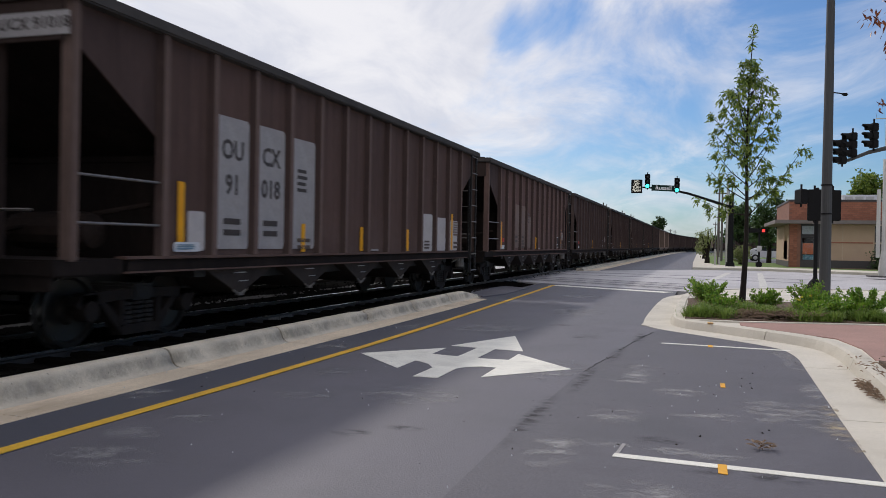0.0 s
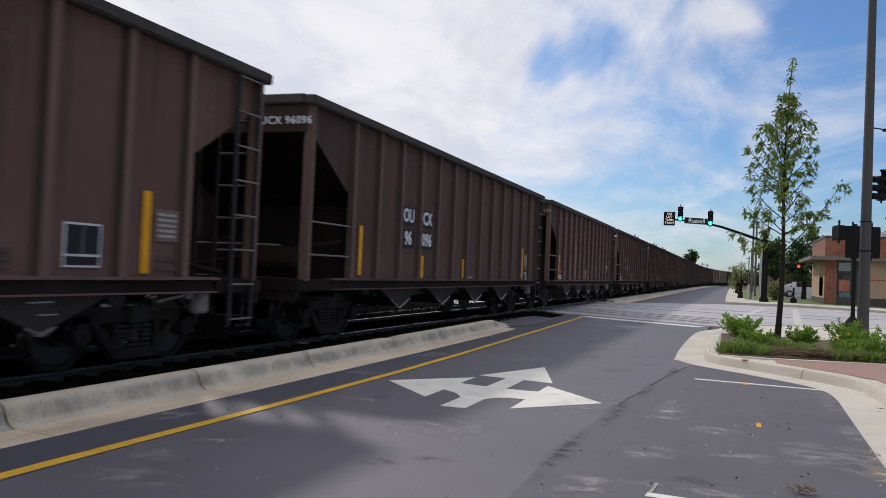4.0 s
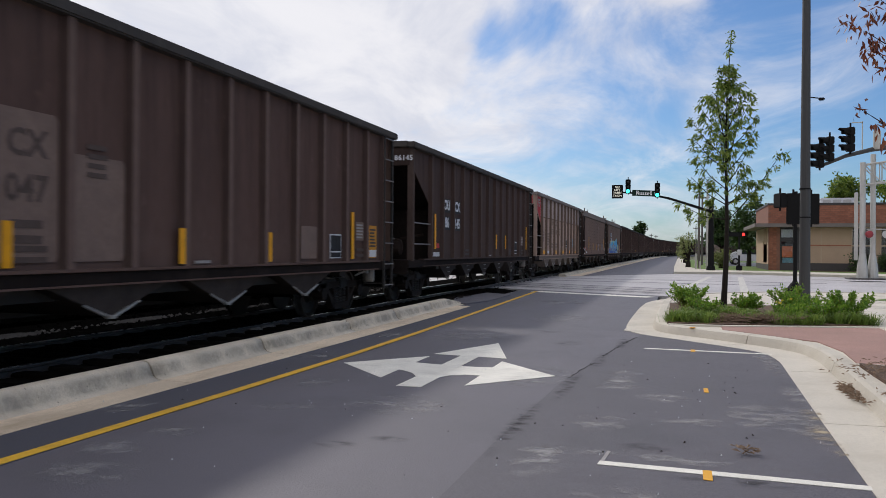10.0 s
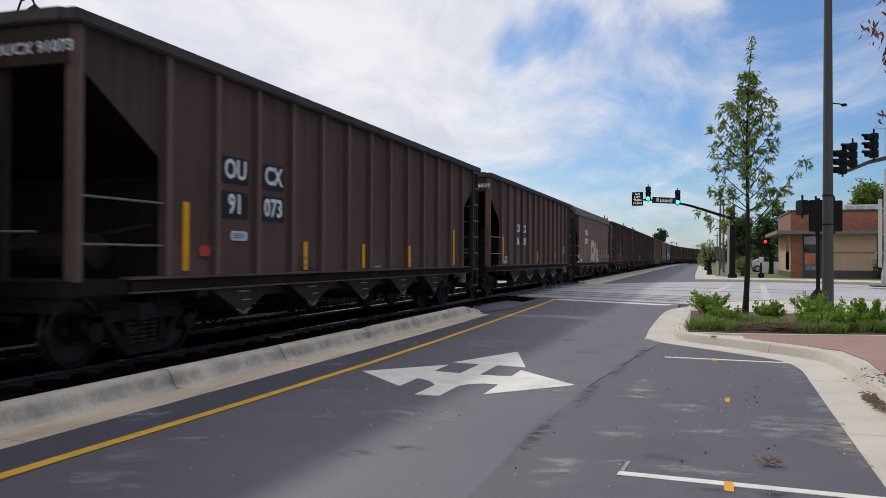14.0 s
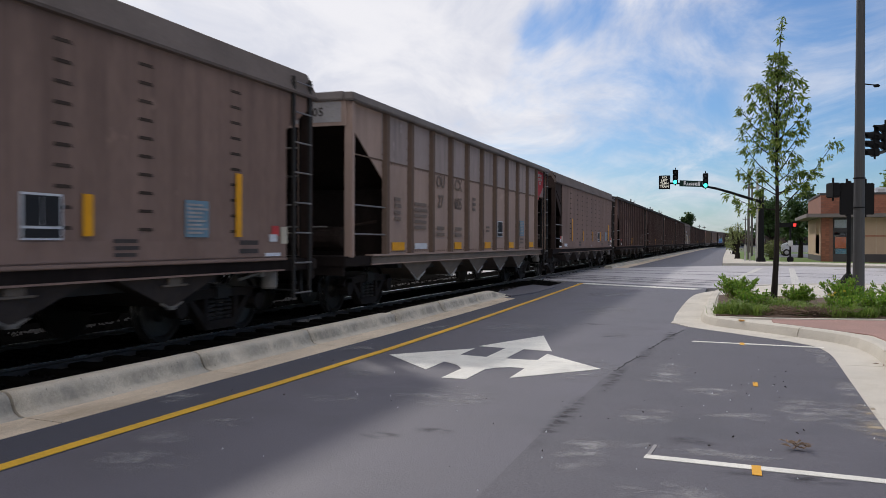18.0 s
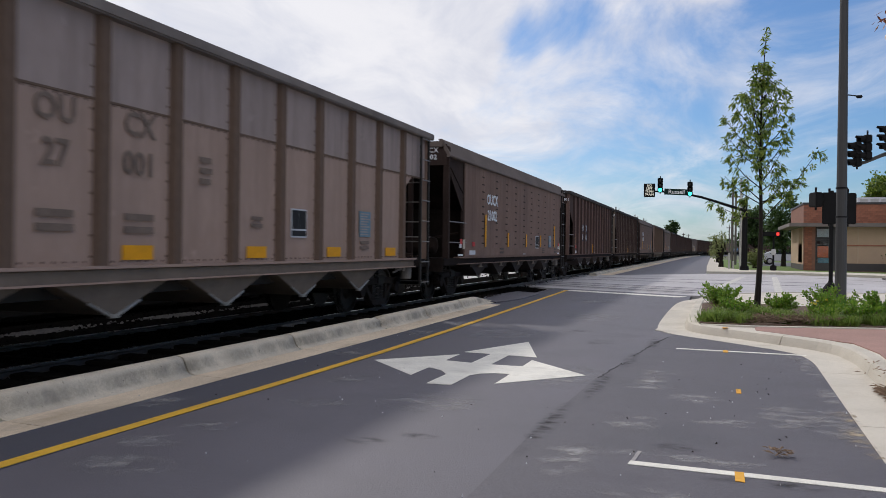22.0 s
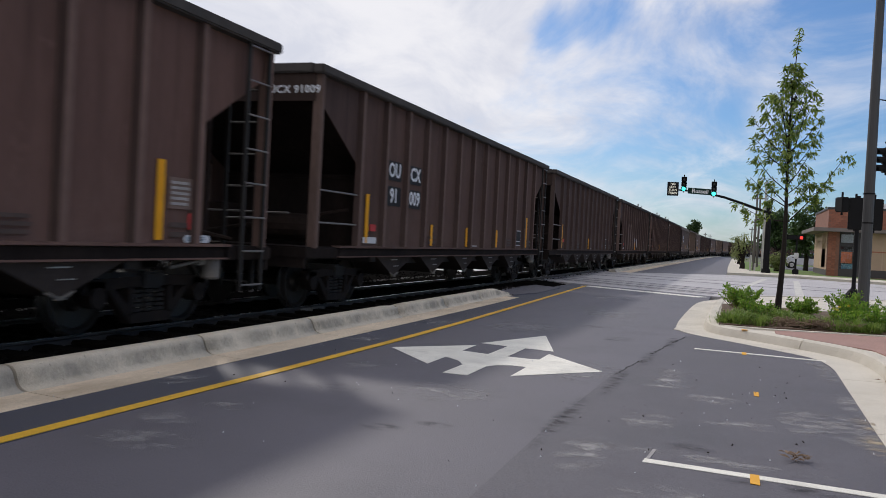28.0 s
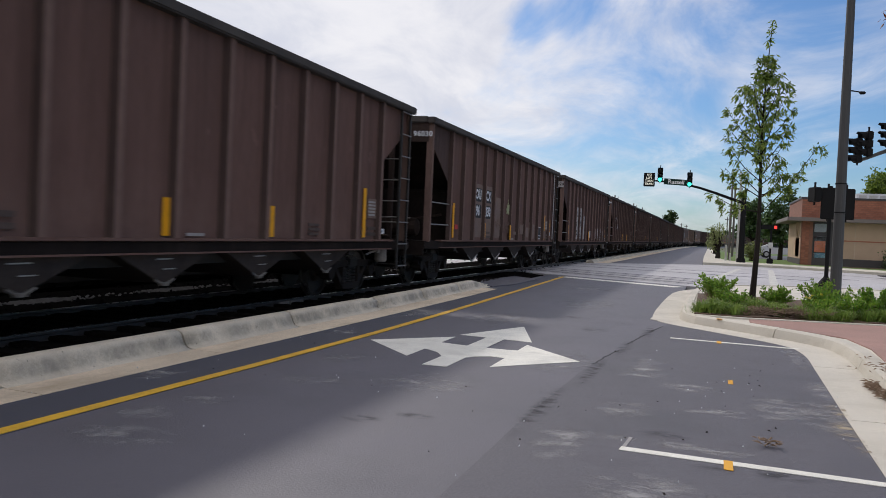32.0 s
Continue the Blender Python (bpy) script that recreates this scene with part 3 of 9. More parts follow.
def box(bm, a, b, m=None):
    vs = [bm.verts.new((b[0] if i & 1 else a[0], b[1] if i & 2 else a[1], b[2] if i & 4 else a[2])) for i in range(8)]
    for f in ((0, 2, 3, 1), (4, 5, 7, 6), (0, 1, 5, 4), (2, 6, 7, 3), (0, 4, 6, 2), (1, 3, 7, 5)):
        bm.faces.new([vs[i] for i in f])
    if m is not None:
        bmesh.ops.transform(bm, matrix=m, verts=vs)
    return vs


def bevel_box(bm, a, b, w=0.02, m=None):
    vs = box(bm, a, b)
    es = {e for v in vs for e in v.link_edges}
    r = bmesh.ops.bevel(bm, geom=list(es), offset=w, segments=2, affect="EDGES")
    if m is not None:
        bmesh.ops.transform(bm, matrix=m, verts=list({v for f in r["faces"] for v in f.verts} | {v for v in vs if v.is_valid}))


def prism(bm, pts, axis, lo, hi):
    """A polygon drawn in the two other axes, in their order, drawn out along axis."""
    rows = []
    for h in (lo, hi):
        row = []
        for p, q in pts:
            c = [p, q]
            c.insert(axis, h)
            row.append(bm.verts.new(c))
        rows.append(row)
    n = len(pts)
    bm.faces.new(rows[0])
    bm.faces.new(rows[1][::-1])
    for i in range(n):
        bm.faces.new((rows[0][i], rows[0][(i + 1) % n], rows[1][(i + 1) % n], rows[1][i]))


def tube(bm, p, q, r0, r1=None, n=8, caps=True):
    p, q = Vector(p), Vector(q)
    r1 = r0 if r1 is None else r1
    d = (q - p).normalized()
    a = d.orthogonal().normalized()
    c = d.cross(a)
    rings = []
    for o, r in ((p, r0), (q, r1)):
        rings.append([bm.verts.new(o + (a * math.cos(2 * math.pi * i / n) + c * math.sin(2 * math.pi * i / n)) * r) for i in range(n)])
    for i in range(n):
        bm.faces.new((rings[0][i], rings[0][(i + 1) % n], rings[1][(i + 1) % n], rings[1][i]))
    if caps:
        bm.faces.new(rings[0][::-1])
        bm.faces.new(rings[1])


def lathe(bm, prof, m, n=20):
    """A profile of (radius, height along local z), turned about local z and then placed by m."""
    rings = [[bm.verts.new(m @ Vector((r * math.cos(2 * math.pi * i / n), r * math.sin(2 * math.pi * i / n), h))) for i in range(n)] for r, h in prof]
    for a, b in zip(rings, rings[1:]):
        for i in range(n):
            bm.faces.new((a[i], a[(i + 1) % n], b[(i + 1) % n], b[i]))
    bm.faces.new(rings[0][::-1])
    bm.faces.new(rings[-1])


def text_mesh(name, body, size, material, spacing=1.0, bold=0.0):
    cu = bpy.data.curves.new(name, "FONT")
    cu.body, cu.size, cu.align_x, cu.align_y = body, size, "CENTER", "CENTER"
    cu.extrude, cu.space_character, cu.offset = 0.003, spacing, bold
    cu.resolution_u = 2
    ob = bpy.data.objects.new(name, cu)
    scene.collection.objects.link(ob)
    bpy.context.view_layer.update()
    me = bpy.data.meshes.new_from_object(ob.evaluated_get(bpy.context.evaluated_depsgraph_get()))
    bpy.data.objects.remove(ob)
    bpy.data.curves.remove(cu)
    me.materials.clear()
    me.materials.append(material)
    return me


FACE_X = Matrix(((0, 0, 1, 0), (1, 0, 0, 0), (0, 1, 0, 0), (0, 0, 0, 1)))      # read from +x
FACE_BACK = Matrix(((1, 0, 0, 0), (0, 0, -1, 0), (0, 1, 0, 0), (0, 0, 0, 1)))  # read from -y


def on_x(x, y, z):
    return Matrix.Translation((x, y, z)) @ FACE_X


def on_back(x, y, z):
    return Matrix.Translation((x, y, z)) @ FACE_BACK


def along(pts, off=0.0):
    """The line offset to its left by off."""
    out = []
    for i, p in enumerate(pts):
        a = Vector(pts[max(i - 1, 0)])
        b = Vector(pts[min(i + 1, len(pts) - 1)])
        p = Vector(p)
        d1 = (p - a).normalized() if i else (b - p).normalized()
        d2 = (b - p).normalized() if i < len(pts) - 1 else d1
        nrm = (Vector((-d1.y, d1.x)) + Vector((-d2.y, d2.x))).normalized()
        k = 1 / max(nrm.dot(Vector((-d1.y, d1.x))), 0.5)
        out.append(p + nrm * off * k)
    return out


def smooth_line(pts, step=0.6):
    """Chaikin-rounded line."""
    pts = [Vector(p) for p in pts]
    for _ in range(2):
        out = [pts[0]]
        for a, b in zip(pts, pts[1:]):
            out += [a * 0.78 + b * 0.22, a * 0.22 + b * 0.78]
        pts = out + [pts[-1]]
    return pts


def slab(name, outline, z0, z1, material, label, category="", kind="structure", parent=None):
    bm = bmesh.new()
    prism(bm, outline, 2, z0, z1)
    ob = part(name, bm, material, parent)
    return tagged(ob, label, category, kind=kind) if parent is None else ob


# ---- ground, roads, kerbs ----
TRACK_X, BEND_Y, BEND_R, RAIL_Z = -7.57, 150.0, 900.0, 0.10


def bent(x, s):
    """A place x metres right of the camera's line and s metres along it; far off, the line turns gently to the right."""
    if s <= BEND_Y:
        return Vector((x, s))
    a = (s - BEND_Y) / BEND_R
    return Vector((BEND_R - (BEND_R - x) * math.cos(a), BEND_Y + (BEND_R - x) * math.sin(a)))


def sweep(bm, line, prof):
    """A profile of (to the left, up) carried along a flat line of (x, y), with closed ends."""
    cols = [along(line, u) for u, _ in prof]
    rings = [[bm.verts.new((cols[j][i].x, cols[j][i].y, prof[j][1])) for j in range(len(prof))] for i in range(len(line))]
    for a, b in zip(rings, rings[1:]):
        for j in range(len(prof)):
            k = (j + 1) % len(prof)
            bm.faces.new((a[j], a[k], b[k], b[j]))
    bm.faces.new(rings[0])
    bm.faces.new(rings[-1][::-1])


def cut_line(pts, lengths, gap=0.014):
    """Pieces of a line with the given lengths, with an open joint between them."""
    pts = [Vector(p) for p in pts]
    acc = [0.0]
    for a, b in zip(pts, pts[1:]):
        acc.append(acc[-1] + (b - a).length)

    def at(s):
        for i in range(len(pts) - 1):
            if s <= acc[i + 1]:
                return pts[i].lerp(pts[i + 1], (s - acc[i]) / max(acc[i + 1] - acc[i], 1e-6))
        return pts[-1]

    out, s, i = [], 0.0, 0
    while s < acc[-1] - 0.05:
        e = min(s + lengths[i % len(lengths)], acc[-1])
        inner = [p for p, a in zip(pts, acc) if s + gap < a < e - gap]
        out.append([at(s + gap / 2)] + inner + [at(e - gap / 2)])
        s, i = e, i + 1
    return out


def roll_kerb(bm, line, h, rough, rng):
    """A kerb with a rounded top and a face that leans back, its edges slightly uneven."""
    prof = [(-0.15, -0.1), (-0.15, 0.018), (-0.10, 0.026), (-0.07, 0.042), (-0.045, 0.070), (-0.028, 0.110), (-0.014, 0.150), (0.008, h - 0.026), (0.03, h - 0.010), (0.06, h - 0.002), (0.10, h), (0.155, h - 0.008), (0.19, h - 0.04), (0.20, -0.1)]
    sweep(bm, line, prof)
    for v in bm.verts:
        if v.co.z > 0.02:
            v.co += Vector((rng.uniform(-rough, rough), 0, rng.uniform(-rough, rough)))


def make_ground():
    bm = bmesh.new()
    bmesh.ops.create_grid(bm, x_segments=24, y_segments=24, size=2600)
    tagged(part("ground", bm, GROUND, None, m=pose(0, 900, -0.14)), "grey green open ground out to the horizon", "ground", kind="structure")
    slab("road", [(-5.35, -40), (2.0, -40), (2.0, 14.6), (-0.7, 15.2), (-0.7, 26.4), (-4.7, 28.6), (-5.35, 28.8)], -0.12, 0.0, ASPHALT, "grey worn asphalt road with a turning lane", "road")
    slab("cross_road", [(-70, 66), (-5.35, 28.81), (-4.7, 28.61), (-0.69, 26.41), (-0.2, 26.2), (3.4, 28.4), (70, 30), (70, 40), (10.5, 47.9), (3.4, 52.7), (-0.5, 51.6), (-5.6, 44.4), (-70, 82)],
         -0.12, 0.004, CROSS_ROAD, "pale worn cross street at the railway crossing", "road")
    bm = bmesh.new()
    rows = [(bent(-5.75, s), bent(-0.55 - 0.004 * (s - 45), s)) for s in (44.3, 60, 80, 110, 150, 180, 210, 240, 270, 300, 340, 400)]
    vs = [[bm.verts.new((p.x, p.y, -0.002)) for p in r] for r in rows]
    for a, b in zip(vs, vs[1:]):
        bm.faces.new((a[0], a[1], b[1], b[0]))
    tagged(part("far_road", bm, ASPHALT, None), "grey asphalt road going on beyond the crossing", "road", kind="structure")
    slab("dark_asphalt_strip", [(-4.95, -20), (-4.13, -20), (-4.08, 7), (-4.13, 12), (-4.3, 17), (-4.72, 27.9), (-5.3, 28.6), (-5.12, 19)], -0.05, 0.004, ASPHALT_NEW,
         "darker newer asphalt strip beside the gutter", "road")
    slab("parking_lane", [(-1.25, -20), (1.75, -20), (1.78, 11.4), (1.6, 12.2), (-0.6, 14.3), (-0.74, 13.2), (-0.90, 11.8), (-1.02, 10.4), (-1.20, 8.6), (-1.27, 6.0)], -0.05, 0.005, ASPHALT_PARK, "dusty dark asphalt parking lane", "road")
    slab("asphalt_patch", [(-5.75, 20.6), (-5.2, 20.2), (-4.95, 21.6), (-5.0, 24.8), (-5.9, 25.6), (-6.1, 22.6)], -0.03, 0.03, ASPHALT, "ragged dark asphalt patch past the kerb's end", "road")


def paint(name, outline, z, material, label, category="road marking"):
    ob = slab(name, outline, z, z + 0.004, material, label, category)
    return ob


def strip(line, w):
    a, b = along(line, w / 2), along(line, -w / 2)
    return [tuple(p) for p in a] + [tuple(p) for p in b[::-1]]


def make_markings():
    paint("yellow_edge_line", strip([(-4.18, -15), (-4.15, 4.4), (-4.11, 7), (-4.11, 10), (-4.17, 13), (-4.27, 16.1), (-4.46, 21.5), (-4.68, 27.5)], 0.11), 0.005, YELLOW,
          "single yellow painted edge line")
    paint("stop_line", strip([(-4.7, 27.55), (-0.92, 25.45)], 0.55), 0.001, WHITE, "white painted stop line before the crossing")
    # the arrow: a stem, a head ahead, and a curved arm with a head to each side
    cx = -2.62
    arrow = thing("lane_arrow", "worn white left, right and straight lane arrow", "road marking", kind="structure")
    bm = bmesh.new()
    prism(bm, [(cx - 0.13, 7.95), (cx + 0.13, 7.95), (cx + 0.12, 10.52), (cx - 0.12, 10.62)], 2, 0.001, 0.006)
    part("stem", bm, WHITE, arrow)
    bm = bmesh.new()
    prism(bm, [(cx - 0.50, 10.52), (cx + 0.50, 10.36), (cx + 0.03, 12.03)], 2, 0.001, 0.005)
    part("head", bm, WHITE, arrow)
    arms = ([(-3.22, 9.68), (-2.94, 9.60), (-2.66, 9.54), (-2.66, 8.34), (-2.76, 8.62), (-2.88, 8.84), (-3.05, 9.0), (-3.26, 9.06)],
            [(-2.58, 9.52), (-2.25, 9.50), (-1.98, 9.54), (-1.96, 8.86), (-2.28, 8.88), (-2.42, 8.78), (-2.50, 8.62), (-2.58, 8.36)])
    heads = ([(-3.09, 8.41), (-3.11, 10.27), (-3.91, 9.35)], [(-2.10, 8.18), (-1.32, 9.10), (-2.12, 10.08)])
    for n, (arm, head) in enumerate(zip(arms, heads)):
        bm = bmesh.new()
        prism(bm, arm, 2, 0.001, 0.0052 + 0.0002 * n)
        part("arm", bm, WHITE, arrow)
        bm = bmesh.new()
        prism(bm, head, 2, 0.001, 0.0046 + 0.0002 * n)
        part("head", bm, WHITE, arrow)
    for y, right in ((5.47, 1.08), (12.05, 1.16)):
        paint("stall_line", strip([(-0.5, y), (right, y - 0.12)], 0.095), 0.006, WHITE, "thin white parking stall line")
    paint("stall_corner_tick", strip([(-0.48, 5.52), (-0.46, 5.80)], 0.025), 0.006, PATCHES["grey"], "faded grey tick at a stall line")
    for x, y, w, h in ((0.17, 5.36, 0.055, 0.22), (0.24, 8.62, 0.045, 0.24), (0.15, 11.98, 0.06, 0.26), (0.16, 13.98, 0.09, 0.10)):
        z = 0.0068 if y < 13 else 0.152
        paint("orange_mark", [(x - w / 2, y - h / 2), (x + w / 2, y - h / 2 - 0.01), (x + w / 2, y + h / 2), (x - w / 2, y + h / 2)], z, ORANGE, "small sprayed orange survey mark")
    # crossing lines ahead of the stop line, and the crosswalk over the side street
    for a, b, w in (((-7.0, 31.2), (-0.7, 27.4), 0.22), ((-7.4, 32.6), (-0.6, 28.6), 0.3), ((-7.6, 34.4), (-0.4, 30.4), 0.22)):
        paint("crossing_line", strip([a, b], w), 0.005, PATCHES["grey"], "thin worn pale line across the pavement")
    for a, b, w in (((-7.0, 31.8), (-0.6, 28.0), 0.3), ((-7.5, 33.5), (-0.5, 29.5), 0.3), ((-7.6, 35.2), (-0.2, 31.2), 0.25), ((-8, 38.5), (4, 36.0), 0.25), ((-8, 41.5), (6, 39.5), 0.2)):
        paint("crossing_seam", strip([a, b], w), 0.0045, ASPHALT, "dark seam across the pavement")
    paint("crosswalk_line", strip([(0.15, 33.2), (1.38, 47.2)], 0.27), 0.005, WORN_WHITE, "wide white crosswalk line over the side street")
    paint("crosswalk_line", strip([(2.0, 29.8), (2.95, 47.6)], 0.27), 0.005, WORN_WHITE, "wide white crosswalk line over the side street")
    paint("crosswalk_line", strip([(5.0, 47.0), (8.5, 42.4)], 0.30), 0.005, PATCHES["grey"], "worn white crosswalk line over the side street")


def ragged(name, cx, cy, w, h, turn, z, material, label, seed, n=26, spike=0.35):
    """A thin stain on the road with an uneven outline."""
    rng = random.Random(seed)
    pts = []
    c, s = math.cos(radians(turn)), math.sin(radians(turn))
    for i in range(n):
        a = 2 * math.pi * i / n
        k = 1 + rng.uniform(-spike, spike)
        u, v = math.cos(a) * w / 2 * k, math.sin(a) * h / 2 * k
        pts.append((cx + u * c - v * s, cy + u * s + v * c))
    bm = bmesh.new()
    bm.faces.new([bm.verts.new((p[0], p[1], z)) for p in pts])
    tagged(part(name, bm, material, None), label, "road stain", kind="structure")


def make_stains():
    # the open seam between lane and parking lane
    rng = random.Random(17)
    for y0, y1, x0, x1 in ((9.0, 10.3, -1.17, -1.03), (11.0, 12.2, -0.98, -0.87), (12.6, 13.6, -0.82, -0.70)):
        n = 16
        line = [(x0 + (x1 - x0) * i / n + rng.uniform(-0.022, 0.022), y0 + (y1 - y0) * i / n) for i in range(n + 1)]
        paint("road_crack", strip(line, 0.014), 0.0022, CRACK, "thin dark crack along the asphalt seam", "crack")
    k = 0
    films = {"oil_stain": (OIL, "dark oil stain on the asphalt"), "dried_mud": (DUST, "pale dried mud smear on the asphalt"), "silt": (SANDY, "sandy silt washed onto the asphalt")}
    for name, z, spots in (
            ("oil_stain", 0.0008, ((-2.34, 5.45, 0.42, 0.26), (-2.03, 5.72, 0.40, 0.22), (-1.6, 12.4, 0.5, 0.9), (-2.2, 14.0, 0.7, 0.5))),
            ("oil_stain", 0.0062, ((-1.22, 6.4, 0.22, 2.6), (-1.10, 8.6, 0.20, 2.4), (-0.98, 10.6, 0.22, 2.2), (-0.84, 12.6, 0.24, 2.2))),
            ("oil_stain", 0.0105, ((-0.26, 5.98, 0.50, 0.30), (0.32, 5.26, 1.0, 0.24))),
            ("dried_mud", 0.0056, ((-0.15, 8.1, 0.62, 0.80), (-0.62, 6.75, 0.6, 0.9), (-0.62, 9.6, 0.7, 0.5), (-0.60, 9.0, 0.5, 1.0), (-0.62, 8.6, 0.7, 0.5), (0.6, 7.5, 0.7, 1.2), (0.95, 7.3, 0.6, 1.6),
                                   (1.08, 8.6, 0.4, 1.6), (1.08, 10.6, 0.4, 2.2), (1.05, 11.5, 0.5, 0.9), (0.25, 7.0, 1.2, 0.4), (-0.35, 5.75, 1.4, 0.3), (0.2, 5.65, 1.2, 0.2), (-0.3, 4.6, 0.9, 0.9), (0.5, 4.6, 0.9, 0.6),
                                   (-0.9, 5.4, 0.5, 1.4))),
            ("silt", 0.0090, ((1.04, 6.8, 0.36, 1.0), (1.12, 6.2, 0.3, 0.9), (1.1, 7.6, 0.3, 0.8))),
            ("dried_mud", 0.0010, ((-3.62, 5.45, 0.5, 0.36), (-3.75, 4.9, 0.6, 0.5), (-3.5, 4.3, 1.0, 0.6), (-3.3, 6.6, 0.8, 0.5), (-3.6, 7.9, 0.6, 0.7), (-3.3, 9.6, 1.2, 1.4), (-2.4, 7.0, 1.2, 1.2), (-3.2, 13.0, 1.6, 2.0),
                                   (-2.4, 17.0, 1.4, 3.0), (-1.5, 9.0, 0.9, 2.0), (-3.0, 22.0, 1.6, 2.0))),
            ("dried_mud", 0.0046, ((-4.5, 9.8, 0.6, 0.8), (-4.5, 12.6, 0.7, 1.2), (-4.6, 6.2, 0.5, 0.8)))):
        for n, (x, y, w, h) in enumerate(spots):
            k += 1
            ragged(name, x, y, w, h, 0, z + n * 0.0002, films[name][0], films[name][1], 200 + k, 28, 0.12)


RIGHT_KERB = [(1.52, -14), (1.56, 3), (1.62, 7), (1.68, 10), (1.71, 11.3), (1.56, 12.38), (0.5, 13.62), (-0.32, 14.45), (-0.47, 15.4), (-0.47, 20.4), (-0.38, 23.2), (0.3, 25.4), (1.7, 27.0),
              (3.6, 28.0), (8, 28.3), (30, 29.0)]


KERB_CUTS = [2.27, 2.45, 2.45, 2.45, 2.45, 2.45, 2.45, 2.45, 2.40, 3.0, 2.4, 2.5, 3.0]


def make_kerbs():
    rng = random.Random(3)
    left = thing("kerb_left", "weathered grey concrete kerb, stained and cracked at its joints", "kerb", kind="structure")
    line = [(-5.22, -12), (-5.24, 5), (-5.26, 9), (-5.29, 12.8), (-5.36, 17), (-5.44, 20.6)]
    for pc in cut_line(line, KERB_CUTS, 0.032):
        n = max(int((pc[-1] - pc[0]).length / 0.30), 2)
        fine = [pc[0].lerp(pc[-1], i / n) for i in range(n + 1)]
        bm = bmesh.new()
        roll_kerb(bm, fine, 0.208, 0.0008, rng)
        for v in bm.verts:
            # worn corners, the broken joint, and the sunk end
            if abs(v.co.y - 12.95) < 0.35 and v.co.z > 0.03:
                v.co.z -= (0.35 - abs(v.co.y - 12.95)) * rng.uniform(0.02, 0.14)
                v.co.x += rng.uniform(-0.02, 0.02)
            if v.co.y > 19.2 and v.co.z > 0.02:
                v.co.z *= max(0.15, 1 - (v.co.y - 19.2) * 0.55)
        part("kerb_stone", bm, KERB, left, smooth=True)
    gut = thing("gutter_left", "stained tan concrete gutter along the kerb", "gutter", kind="structure")
    for pc in cut_line([(-5.16, -12), (-5.18, 5), (-5.20, 9), (-5.23, 12.8), (-5.30, 17), (-5.38, 19.6)], KERB_CUTS, 0.012):
        bm = bmesh.new()
        sweep(bm, pc, [(-0.072, -0.08), (-0.072, 0.019), (-0.445, 0.008), (-0.445, -0.08)])
        part("gutter_slab", bm, GUTTER, gut)
    right = thing("kerb_right", "clean pale concrete kerb round a kerb extension", "kerb", kind="structure")
    fine = smooth_line(RIGHT_KERB)
    for pc in cut_line(fine, [3.05, 3.05, 3.05, 3.0, 3.0], 0.016):
        bm = bmesh.new()
        sweep(bm, pc, [(-0.16, -0.1), (-0.16, 0.152), (-0.03, 0.152), (0.015, 0.135), (0.035, 0.09), (0.06, 0.012), (0.06, -0.1)])
        part("kerb_stone", bm, CONCRETE, right)
    gut = thing("gutter_right", "pale concrete gutter pan beside the parking lane", "gutter", kind="structure")
    for pc in cut_line(along(fine, 0.055), [3.05, 3.05, 3.05, 3.0, 3.0], 0.016):
        bm = bmesh.new()
        sweep(bm, pc, [(0.0, -0.08), (0.0, 0.014), (0.47, 0.009), (0.47, -0.08)])
        part("gutter_slab", bm, CONCRETE, gut)
    bm = bmesh.new()
    prism(bm, [(-0.965, 14.66), (-0.20, 13.84), (-0.30, 14.6), (-0.90, 16.9)], 2, -0.08, 0.0075)
    part("gutter_slab", bm, CONCRETE, gut)
    # far kerbs
    farl = thing("kerb_far_left", "grey concrete kerb along the far road", "kerb", kind="structure")
    for pc in cut_line([bent(-5.8, s) for s in (43.2, 46, 60, 80, 110, 150, 180, 210)], [12.0], 0.03):
        bm = bmesh.new()
        sweep(bm, pc, [(-0.0, -0.1), (-0.0, 0.02), (0.12, 0.15), (0.40, 0.15), (0.42, -0.1)])
        part("kerb_stone", bm, KERB, farl)
    gut = thing("gutter_far_left", "pale gutter along the far road", "gutter", kind="structure")
    for pc in cut_line([bent(-5.8, s) for s in (44.5, 60, 80, 110, 150, 180)], [12.0], 0.03):
        bm = bmesh.new()
        sweep(bm, pc, [(-0.55, -0.08), (-0.55, 0.006), (-0.0, 0.012), (-0.0, -0.08)])
        part("gutter_slab", bm, GUTTER, gut)


